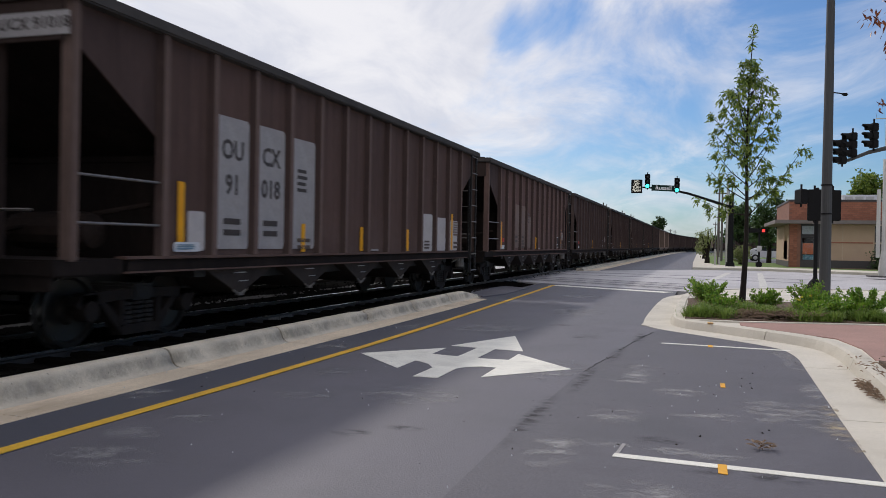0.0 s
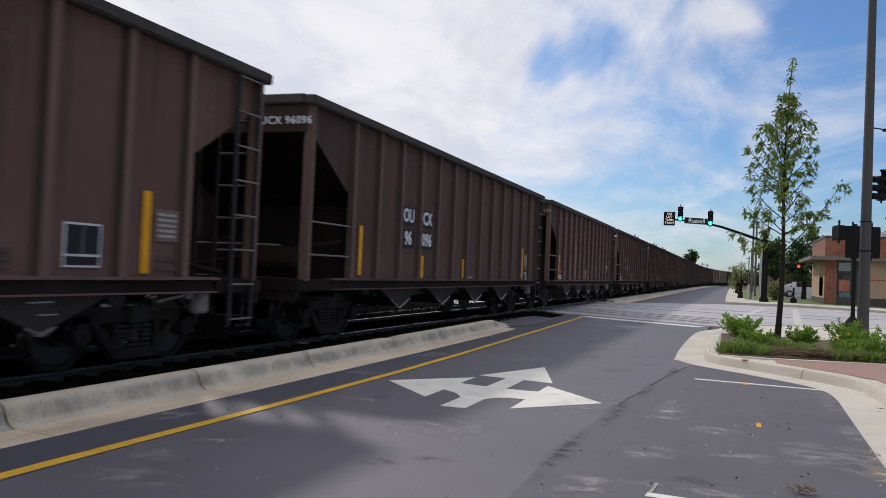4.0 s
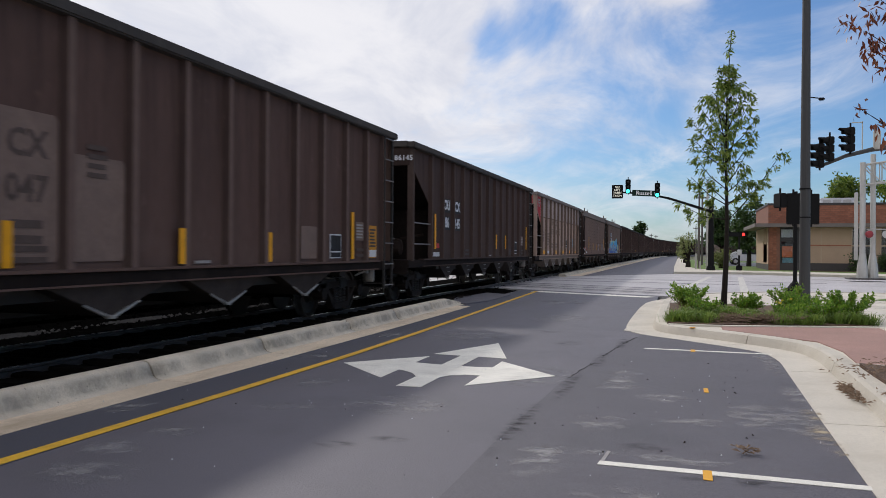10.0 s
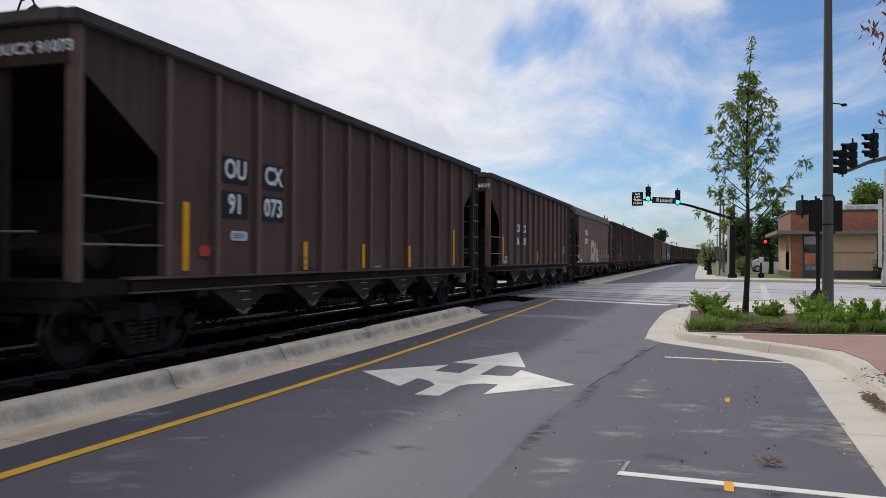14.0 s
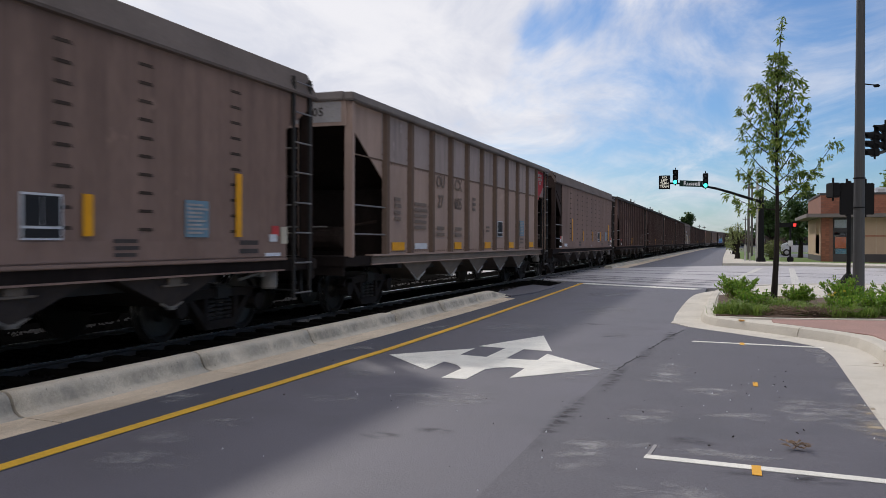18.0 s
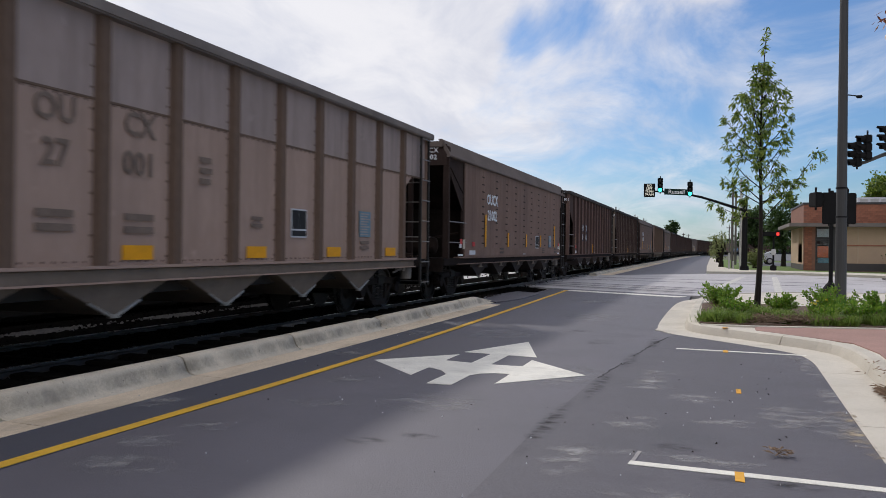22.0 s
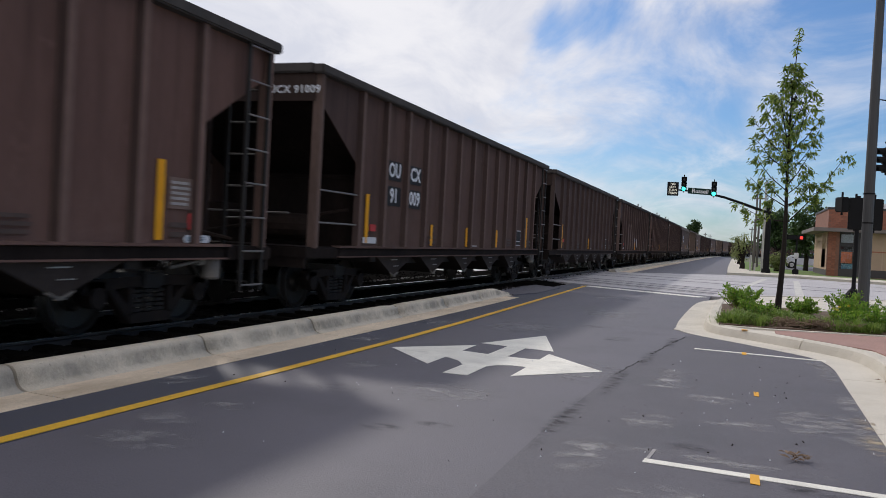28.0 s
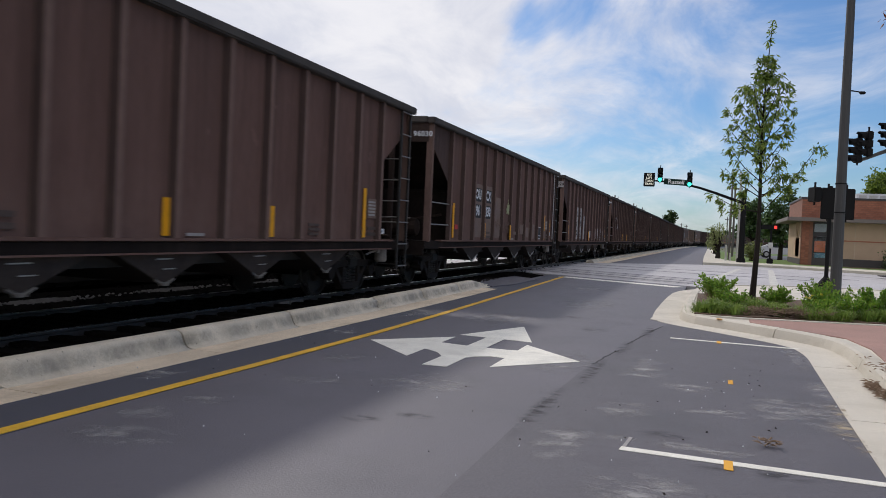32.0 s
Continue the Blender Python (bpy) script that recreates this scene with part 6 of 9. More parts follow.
def graffiti_blue(car):
    """Two runs of blue block letters with a mint rim, over the lower half of a smooth side."""
    blue = spray_mat("blue spray paint", (0.05, 0.14, 0.52), (0.09, 0.44, 0.78), 1.35, 1.70)
    rim = mat("mint spray paint", (0.40, 0.66, 0.56), 0.6, vary=0.2, bump=0.05)
    plum = mat("plum spray paint", (0.36, 0.05, 0.22), 0.6, vary=0.25, bump=0.05)
    deep = mat("navy spray paint", (0.02, 0.04, 0.17), 0.6, vary=0.2, bump=0.05)
    pale = mat("pale grey overspray", (0.50, 0.50, 0.53), 0.8, vary=0.25, bump=0.05)
    soot = mat("dark overspray", (0.045, 0.04, 0.045), 0.9, vary=0.3, bump=0.05)
    first = [(-5.5, 1.17), (-5.5, 1.55), (-5.22, 1.6), (-5.16, 1.93), (-4.92, 2.12), (-4.52, 2.15), (-4.34, 1.98), (-4.25, 2.05), (-3.52, 2.07), (-3.45, 1.92), (-3.3, 2.1), (-2.9, 2.17), (-2.5, 2.2),
             (-2.15, 2.12), (-1.92, 1.85), (-1.75, 1.6), (-1.57, 1.17)]
    second = [(-1.5, 1.17), (-1.28, 1.62), (-0.95, 2.12), (-0.62, 2.24), (-0.58, 2.02), (-0.35, 2.08), (-0.1, 2.22), (0.2, 2.22), (0.45, 1.98), (0.95, 2.24), (1.34, 2.36), (1.42, 1.92), (1.86, 2.38),
              (1.95, 2.18), (2.22, 2.44), (2.6, 2.1), (2.66, 1.8), (2.74, 1.17)]
    X = 1.528

    def shape(name, pts, material, dx, label=""):
        bm = bmesh.new()
        prism(bm, pts, 0, X + dx - 0.003, X + dx + 0.002)
        part(name, bm, material, car, label)

    shape("pale_overspray", [(-1.95, 1.17), (-1.85, 1.75), (-1.55, 1.92), (-1.2, 1.8), (-1.05, 1.17)], pale, -0.004, "pale overspray between the letters")
    shape("pale_overspray", [(2.6, 1.17), (2.7, 1.62), (2.95, 1.60), (3.1, 1.40), (3.45, 1.32), (3.75, 1.17)], pale, -0.004, "pale overspray beside the letters")
    shape("dark_overspray", [(2.7, 2.02), (2.85, 2.2), (3.3, 2.24), (3.75, 2.1), (3.6, 1.95), (3.0, 1.9)], soot, -0.004, "dark overspray above a tag")
    for pts in (first, second):
        up = [tuple(p) for p in along(pts, 0.055)]
        shape("letter_rim", [(up[0][0], 1.165)] + up[1:-1] + [(up[-1][0], 1.165)], rim, -0.001, "mint rim round the painted letters")
        shape("painted_letters", pts, blue, 0.003, "blue spray-painted block letters fading darker below")
    rng = random.Random(12)
    for y in (-5.0, -4.55, -4.1, -3.72, -3.15, -2.75, -2.3, -1.05, -0.7, -0.1, 0.35, 0.8, 1.4, 1.72, 2.08, 2.4):
        z, w, h, lean = rng.uniform(1.5, 1.9), rng.uniform(0.03, 0.06), rng.uniform(0.10, 0.26), rng.uniform(-0.15, 0.25)
        shape("plum_stroke", [(y - w, z - h), (y + w * 0.6, z - h * 0.8), (y + w + lean, z + h), (y - w * 0.6 + lean, z + h * 0.8)], plum, 0.007)
        if rng.random() < 0.65:
            y2, z2 = y + rng.uniform(-0.12, 0.12), z - h * 0.6
            shape("navy_stroke", [(y2 - w, z2 - h * 0.6), (y2 + w, z2 - h * 0.5), (y2 + w * 0.4, z2 + h * 0.6)], deep, 0.010)
    for y, z, w, h in ((-4.75, 1.36, 0.10, 0.06), (-3.62, 1.72, 0.14, 0.11), (-3.2, 1.42, 0.07, 0.10), (-2.35, 1.42, 0.16, 0.07), (-0.98, 1.30, 0.10, 0.14), (-0.42, 1.55, 0.07, 0.22), (0.02, 1.72, 0.07, 0.10), (0.25, 1.38, 0.07, 0.13),
                       (1.05, 1.25, 0.10, 0.08), (2.1, 1.25, 0.30, 0.07), (2.32, 1.55, 0.07, 0.07)):
        shape("letter_gap", [(y - w, z - h), (y + w, z - h * 0.8), (y + w * 0.5, z + h), (y - w * 0.5, z + h * 0.9)], rim, 0.012)
    # scrawled tags: zigzag strokes
    for y0, y1, zc, hh, n in ((2.85, 4.0, 1.78, 0.14, 22), (3.1, 4.25, 1.50, 0.10, 16), (-1.75, -0.95, 2.12, 0.12, 12)):
        line = [(y0 + (y1 - y0) * i / n + rng.uniform(-0.02, 0.02), zc + (hh if i % 2 else -hh) * rng.uniform(0.6, 1.1)) for i in range(n + 1)]
        a, b = along(line, 0.014), along(line, -0.014)
        for i in range(n):
            shape("tag_stroke", [tuple(a[i]), tuple(a[i + 1]), tuple(b[i + 1]), tuple(b[i])], rim, 0.004 + 0.0004 * (i % 5))


def streak_tag(car):
    """Splashed white drips high on a smooth side."""
    rng = random.Random(8)
    for i in range(9):
        f = i / 8
        y, z = 0.7 + 2.0 * f + rng.uniform(-0.12, 0.12), 3.36 - 0.45 * f + rng.uniform(-0.10, 0.10)
        ln, w = rng.uniform(0.04, 0.16), rng.uniform(0.004, 0.010)
        bm = bmesh.new()
        prism(bm, [(y, z - w), (y + ln, z - ln * 0.35 - w), (y + ln * 1.1, z - ln * 0.33), (y + ln * 0.3, z + w)], 0, 1.522, 1.528)
        part("white_splash", bm, PATCHES["pale"], car)


def leaf_tag(car):
    """A pale green seven-pointed leaf and rows of scrawled tags low on a ribbed side."""
    green = mat("pale green spray paint", (0.36, 0.38, 0.22), 0.7, vary=0.3, bump=0.05, glossy=0.15)
    rng = random.Random(34)
    for i in range(7):
        a = radians(90 + (i - 3) * 34)
        r = 0.40 - 0.06 * abs(i - 3)
        d, n = Vector((math.cos(a), math.sin(a))), Vector((-math.sin(a), math.cos(a)))
        c = Vector((-0.22, 2.02))
        bm = bmesh.new()
        prism(bm, [tuple(c), tuple(c + d * r * 0.5 + n * 0.05), tuple(c + d * r), tuple(c + d * r * 0.5 - n * 0.05)], 0, 1.476 + 0.0004 * i, 1.482 + 0.0004 * i)
        part("leaf_blade", bm, green, car, "pale green sprayed leaf")
    for y0, y1, zc, hh in ((-2.0, -1.0, 1.66, 0.18), (-0.8, 0.3, 1.55, 0.16), (1.3, 2.0, 1.62, 0.16), (2.9, 3.6, 1.60, 0.24), (5.2, 5.7, 1.55, 0.22)):
        n = int((y1 - y0) * 14)
        line = [(y0 + (y1 - y0) * i / n + rng.uniform(-0.03, 0.03), zc + (hh if i % 2 else -hh) * rng.uniform(0.3, 1.0)) for i in range(n + 1)]
        u, v = along(line, 0.013), along(line, -0.013)
        for i in range(n):
            bm = bmesh.new()
            prism(bm, [tuple(u[i]), tuple(u[i + 1]), tuple(v[i + 1]), tuple(v[i])], 0, 1.478 + 0.0004 * (i % 5), 1.486 + 0.0004 * (i % 5))
            part("tag_stroke", bm, PATCHES["dim"], car)


def graffiti_cream(car):
    """Four fat cream letters with dark rims, low on a smooth side."""
    cream = mat("cream spray paint", (0.60, 0.50, 0.37), 0.6, vary=0.16, scale=3, bump=0.05, glossy=0.15)
    rim = mat("dark outline paint", (0.045, 0.035, 0.03), 0.7, bump=0.05, glossy=0.15)
    x = 1.528
    letters_ = (
        ("c", [(-2.10, 1.72), (-2.05, 2.10), (-1.78, 2.42), (-1.42, 2.38), (-1.20, 2.05), (-1.22, 1.80), (-1.14, 1.58), (-1.12, 1.38), (-1.30, 1.22), (-1.62, 1.20), (-1.94, 1.24), (-2.08, 1.46)],
         [(-1.76, 1.62), (-1.76, 1.88), (-1.62, 2.06), (-1.46, 2.0), (-1.40, 1.82), (-1.20, 1.84), (-1.20, 1.66), (-1.48, 1.66)]),
        ("o", [(-1.34, 2.34), (-1.12, 2.40), (-0.90, 2.18), (-0.82, 1.80), (-0.78, 1.22), (-0.98, 1.10), (-1.26, 1.12), (-1.12, 1.30), (-1.06, 1.56), (-1.24, 1.74), (-1.16, 2.0)], [(-1.16, 1.96), (-1.06, 2.06), (-0.96, 1.94), (-1.0, 1.82)]),
        ("p", [(-0.72, 1.20), (-0.78, 1.75), (-0.82, 2.12), (-0.62, 2.34), (-0.38, 2.28), (-0.22, 2.04), (-0.30, 1.80), (-0.52, 1.70), (-0.56, 1.20)], [(-0.58, 2.04), (-0.49, 2.12), (-0.40, 2.02), (-0.48, 1.88)]),
        ("e", [(-0.30, 1.22), (-0.36, 1.60), (-0.26, 1.86), (-0.04, 1.98), (0.26, 1.82), (0.34, 1.52), (0.20, 1.40), (0.18, 1.26), (0.40, 1.24), (0.36, 1.10), (-0.08, 1.06)], [(-0.10, 1.62), (-0.02, 1.74), (0.10, 1.64), (0.02, 1.52)]))
    lift = 0.0
    wide = lambda q: [((y + 2.1) * 1.38 - 2.07, z) for y, z in q]  # noqa: E731
    for _, pts, gap in letters_:
        pts, gap = wide(pts), gap and wide(gap)
        round_ = [tuple(p) for p in smooth_line(pts + pts[:1])[:-1]]
        lift += 0.0008
        for grow, m_, dx in ((0.035, rim, 0.0), (0.0, cream, 0.004)):
            cy, cz = sum(p[0] for p in round_) / len(round_), sum(p[1] for p in round_) / len(round_)
            out = []
            for p in round_:
                d = Vector((p[0] - cy, p[1] - cz))
                out.append((p[0] + d.normalized().x * grow, p[1] + d.normalized().y * grow))
            bm = bmesh.new()
            prism(bm, out, 0, x + dx + lift - 0.003, x + dx + lift)
            bmesh.ops.triangulate(bm, faces=bm.faces[:])
            part("painted_letter", bm, m_, car, "cream fat letter" if m_ is cream else "dark rim of a fat letter")
        if gap:
            bm = bmesh.new()
            prism(bm, [tuple(p) for p in smooth_line(gap + gap[:1])[:-1]], 0, x + 0.004 + lift, x + 0.0062 + lift)
            part("paint_gap", bm, CAR_PAINT[2], car)
    for y, z in ((-2.16, 1.22), (1.52, 1.22)):
        bm = bmesh.new()
        prism(bm, [(y + p, z + q) for p, q in blob(random.Random(5), 0.20, 0.16, 12, 0.06)], 0, 1.528, 1.533)
        part("paint_dot", bm, cream, car)


# index from the head of what passes first, kind, tone, number, lettering style, hopper lip
TRAIN = {
    -9: ("ribbed", 5, "", "bare", "dark"), -8: ("tan", 4, "", "bare", "dark"), -7: ("tan", 4, "", "bare", "dark"), -15: ("tan", 4, "", "bare", "dark"), -14: ("smooth", 3, "", "bare", "dark"),
    -3: ("ribbed", 5, "", "bare", "dark"), -2: ("ribbed", 5, "", "bare", "dark"), -1: ("ribbed", 1, "", "dim", "dark"),
    0: ("ribbed", 0, "91018", "grey", "dark"), 1: ("ribbed", 0, "96108", "navy", "bright"), 2: ("ribbed", 1, "96107", "navy", "bright"), 3: ("ribbed", 1, "96134", "bare", "bright"),
    4: ("ribbed", 0, "96096", "black", "bright"), 5: ("ribbed", 1, "", "bare", "dark"), 6: ("ribbed", 0, "96059", "grey", "bright"), 7: ("smooth", 2, "20005", "navy", "dark"),
    8: ("smooth", 2, "21008", "bare", "dark"), 9: ("tan", 4, "27010", "tan", "bright"), 10: ("ribbed", 5, "86145", "black", "dark"), 11: ("ribbed", 0, "96047", "dim", "bright"),
    12: ("ribbed", 1, "96115", "boxed", "bright"), 13: ("smooth", 2, "21009", "plain", "dark"), 14: ("ribbed", 1, "96039", "navy", "bright"), 15: ("ribbed", 0, "91073", "black", "dark"),
    16: ("ribbed", 0, "", "bare", "dark"), 17: ("ribbed", 1, "", "dim", "dark"), 18: ("smooth", 3, "21025", "bare", "dark"), 19: ("tan", 4, "27005", "tan", "bright"),
    20: ("smooth", 3, "20002", "plain", "dark"), 21: ("ribbed", 6, "", "ochre", "bright"), 22: ("ribbed", 1, "96001", "navy", "bright"), 23: ("smooth", 2, "21002", "plain", "dark"),
    24: ("tan", 4, "27001", "tan", "bright"), 25: ("smooth", 7, "98016", "navy", "dark"), 26: ("ribbed", 0, "96016", "navy", "bright"), 27: ("ribbed", 1, "96157", "dim", "dark"),
    28: ("ribbed", 0, "", "dim", "dark"), 29: ("ribbed", 5, "", "bare", "dark"), 30: ("ribbed", 0, "91009", "black", "dark"), 31: ("ribbed", 1, "91045", "black", "dark"),
    32: ("ribbed", 1, "91086", "navy", "dark"), 33: ("ribbed", 1, "96020", "grey", "bright"), 34: ("ribbed", 1, "96030", "boxdim", "bright"), 35: ("ribbed", 1, "", "bare", "dark"),
    36: ("ribbed", 0, "", "bare", "dark"),
}
LOOKS = {("ribbed", 5): "soot-dark brown ribbed hopper car", ("ribbed", 0): "grimy dark brown ribbed hopper car", ("ribbed", 1): "rusty red brown ribbed hopper car", ("ribbed", 2): "grey brown ribbed hopper car",
         ("smooth", 2): "grey brown smooth-sided hopper car", ("ribbed", 6): "drab brown riveted hopper car", ("smooth", 7): "dark umber smooth-sided hopper car", ("smooth", 3): "dull plum smooth-sided hopper car", ("tan", 4): "dirty tan ribbed hopper car"}
STYLES = {"grey": "with pale repaint patches", "dim": "with dingy repaint patches", "navy": "with white letters on dark patches", "black": "with white letters on black", "boxed": "with boxed white letters",
          "boxdim": "with white letters on dingy boxes", "plain": "with plain white letters", "ochre": "with an ochre stain", "tan": "with faded red ends", "bare": "rolling on the track"}
# what is stuck or painted on single cars: kind, along, height, width, height of it
EXTRAS = {
    34: (("worn", 0.05, 1.44, 0.5, 0.14), ("worn", 1.0, 1.38, 0.8, 0.10), ("worn", 1.75, 1.50, 0.5, 0.30), ("worn", 2.6, 1.42, 0.5, 0.34), ("worn", 3.45, 1.46, 0.75, 0.50), ("grid", 4.7, 1.42, 0, 0), ("worn", 5.55, 1.36, 0.5, 0.3), ("amber", 6.53, 1.62, 0.5, 0.62)),
    0: (("patch", 3.66, 1.58, 0.80, 0.86), ("patch", 4.72, 1.56, 0.80, 0.80), ("patch", 5.76, 1.54, 0.80, 0.76), ("white", -5.75, 1.25, 0.55, 0.12), ("patch", -5.55, 1.45, 0.36, 0.5)),
    2: (("white", -5.4, 1.26, 0.42, 0.22), ("red", -5.45, 1.5, 0.24, 0.14)),
    26: (("red", -5.2, 1.42, 0.26, 0.12), ("white", 1.1, 1.42, 0.24, 0.30)),
    12: (("patch", 3.70, 1.41, 0.83, 0.60), ("grid", 4.85, 1.36, 0, 0), ("amber", 6.72, 1.55, 0.46, 0.84)),
    33: (("patch", 0.82, 1.49, 0.52, 0.34), ("patch", 3.46, 1.52, 0.92, 0.60), ("patch", 4.62, 1.54, 0.68, 0.58), ("grid", 4.62, 1.42, 0, 0), ("patch", 5.68, 1.45, 0.50, 0.52), ("amber", 6.59, 1.55, 0.60, 0.78)),
    31: (("red", 6.28, 1.40, 0.24, 0.20), ("white", 6.35, 1.20, 0.50, 0.09)),
    14: (("white", -5.48, 1.24, 0.52, 0.10), ("white", -5.42, 1.37, 0.42, 0.10), ("red", -5.45, 1.52, 0.22, 0.12)),
    21: (("worn", 3.35, 1.50, 0.75, 0.55), ("grid", 4.54, 1.43, 0, 0), ("white", 6.4, 1.25, 0.4, 0.14)),
    11: (("worn", 3.69, 1.48, 0.62, 0.55), ("grid", 4.82, 1.42, 0, 0), ("amber", 6.70, 1.52, 0.42, 0.66)),
    4: (("worn", 6.2, 1.68, 0.50, 0.50), ("white", 6.05, 1.335, 0.26, 0.07), ("white", 6.30, 1.255, 0.52, 0.07), ("white", 6.30, 1.175, 0.52, 0.07)),
    15: (("white", -4.62, 1.66, 0.42, 0.13), ("red", -5.45, 1.45, 0.24, 0.14)),
    3: (("red", -5.45, 1.46, 0.24, 0.14), ("white", -5.5, 1.25, 0.5, 0.14), ("worn", -2.6, 1.9, 0.40, 1.3)),
    35: (("white", 6.45, 1.30, 0.4, 0.10),),
}
EXTRA_MAT = {"worn": PATCHES["dim"], "patch": PATCHES["pale"], "amber": STICKO, "red": STICKR, "white": STICKW}
CARS, WHEELS = [], []


def make_train():
    for k in range(-24, 37):
        kind, tone, number, style, lip = TRAIN.get(k, ("ribbed", 5, "", "bare", "dark"))
        rng = random.Random(100 + k)
        label = LOOKS[(kind, tone)] + " " + STYLES[style]
        if k == 7:
            label = "grey brown smooth-sided hopper car with blue graffiti letters"
        if k == 13:
            label = "grey brown smooth-sided hopper car with cream bubble graffiti"
        detail = 2 if k >= -1 else (1 if k > -6 else 0)
        car, wheels = freight_car(kind, tone, label, detail, lip, number)
        if k >= -5:
            if style == "boxdim":
                for y, z0, z1 in ((-3.66, 1.22, 2.66), (-2.62, 1.22, 2.66), (-1.57, 1.22, 2.40)):
                    put("repaint_patch", plate(0.84, z1 - z0, PATCHES["dim"], 0.05), car, on_x(1.470, y, (z0 + z1) / 2), "dingy patch of newer paint")
                dress(car, kind, tone, number, "black", rng)
                put("white_post", plate(0.12, 2.6, PATCHES["grey"]), car, on_x(1.56, HALF - 0.95, 2.5), "whitened end rib")
            else:
                dress(car, kind, tone, number, style, rng, EXTRAS.get(k, ()))
        for kind_, y, z, w, h in EXTRAS.get(k, ()):
            if kind_ == "grid":
                grid_box(car, 1.482, y, z)
            else:
                put("placard" if kind_ != "patch" else "repaint_patch", plate(w, h, EXTRA_MAT[kind_], 0.03), car, on_x(1.476 if kind_ == "patch" else 1.484, y, z))
                if kind_ == "amber":
                    bars(car, w * 0.8, h * 0.6, 6, INK["dark"], on_x(1.489, y, z + h * 0.12))
                    put("placard", plate(w * 0.9, h * 0.22, STICKW), car, on_x(1.489, y, z - h * 0.36))
                if kind_ == "white":
                    bars(car, w * 0.8, h * 0.6, 3, STICKB, on_x(1.489, y, z))
        if k == 7:
            graffiti_blue(car)
        if k == 8:
            streak_tag(car)
        if k == 13:
            graffiti_cream(car)
        if k == 21:
            tagged(put("rivets", cached("ribrivets", lambda: rivet_mesh(RIB_Y, 0.115, 13, False)), car), kind="stuff")
        if k == 34:
            leaf_tag(car)
        if k == 28:
            put("repaint_patch", plate(0.9, 0.55, PATCHES["grey"], 0.05), car, on_x(1.474, -0.5, 1.62), "pale scrawled patch")
            put("repaint_patch", plate(0.85, 0.5, STICKW, 0.05), car, on_x(1.474, 0.52, 1.58), "white placard")
        if k == 21:
            put("end_number", letters("OUCX 96037", 0.165, "white"), car, on_back(1.02, -HALF - 0.012, 3.50), "small end number")
        if k == 33:
            for i, w in enumerate((0.62, 0.78, 0.70, 0.80, 0.66)):
                put("tag_bar", plate(w, 0.055, INK["white"]), car, on_x(1.30, -HALF + 0.9, 1.76 + 0.145 * i), "white scrawled bar in the open end")
        CARS.append((k, car))
        WHEELS.extend(wheels)


def travelled(t):
    """Metres that the train has rolled by t seconds; it gathers speed a little."""
    return 17.978 * t + 0.02053 * t * t - 0.000233 * t ** 3


def car_pose(k, t):
    s = 22.52 - HALF + travelled(t) - PITCH * k
    p = bent(TRACK_X, s)
    a = max(0.0, (s - BEND_Y) / BEND_R)
    return pose(p.x, p.y, 0, 0, 0, -math.degrees(a))


make_train()


# ---- plants ----
def leaf(verts, faces, p, d, n, ln, w):
    """One pointed leaf from p along d, folded a little along its middle."""
    d = d.normalized()
    side = d.cross(n)
    if side.length < 1e-3:
        side = d.orthogonal()
    side.normalize()
    up = side.cross(d)
    b0 = len(verts)
    verts += [tuple(p), tuple(p + d * ln * 0.45 + side * w - up * w * 0.3), tuple(p + d * ln - up * ln * 0.15), tuple(p + d * ln * 0.45 - side * w - up * w * 0.3)]
    faces += [(b0, b0 + 1, b0 + 2), (b0, b0 + 2, b0 + 3)]


def rand_dir(rng, up=0.0):
    a, z = rng.uniform(0, 2 * math.pi), rng.uniform(-1, 1)
    r = math.sqrt(1 - z * z)
    return Vector((r * math.cos(a), r * math.sin(a), z + up)).normalized()


def lathe_along(bm, path, rad, n=8):
    """One tapered trunk through the given places."""
    rings = [[bm.verts.new(p + Vector((math.cos(2 * math.pi * i / n) * r, math.sin(2 * math.pi * i / n) * r, 0))) for i in range(n)] for p, r in zip(path, rad)]
    for a, b in zip(rings, rings[1:]):
        for i in range(n):
            bm.faces.new((a[i], a[(i + 1) % n], b[(i + 1) % n], b[i]))
    bm.faces.new(rings[0][::-1])
    bm.faces.new(rings[-1])


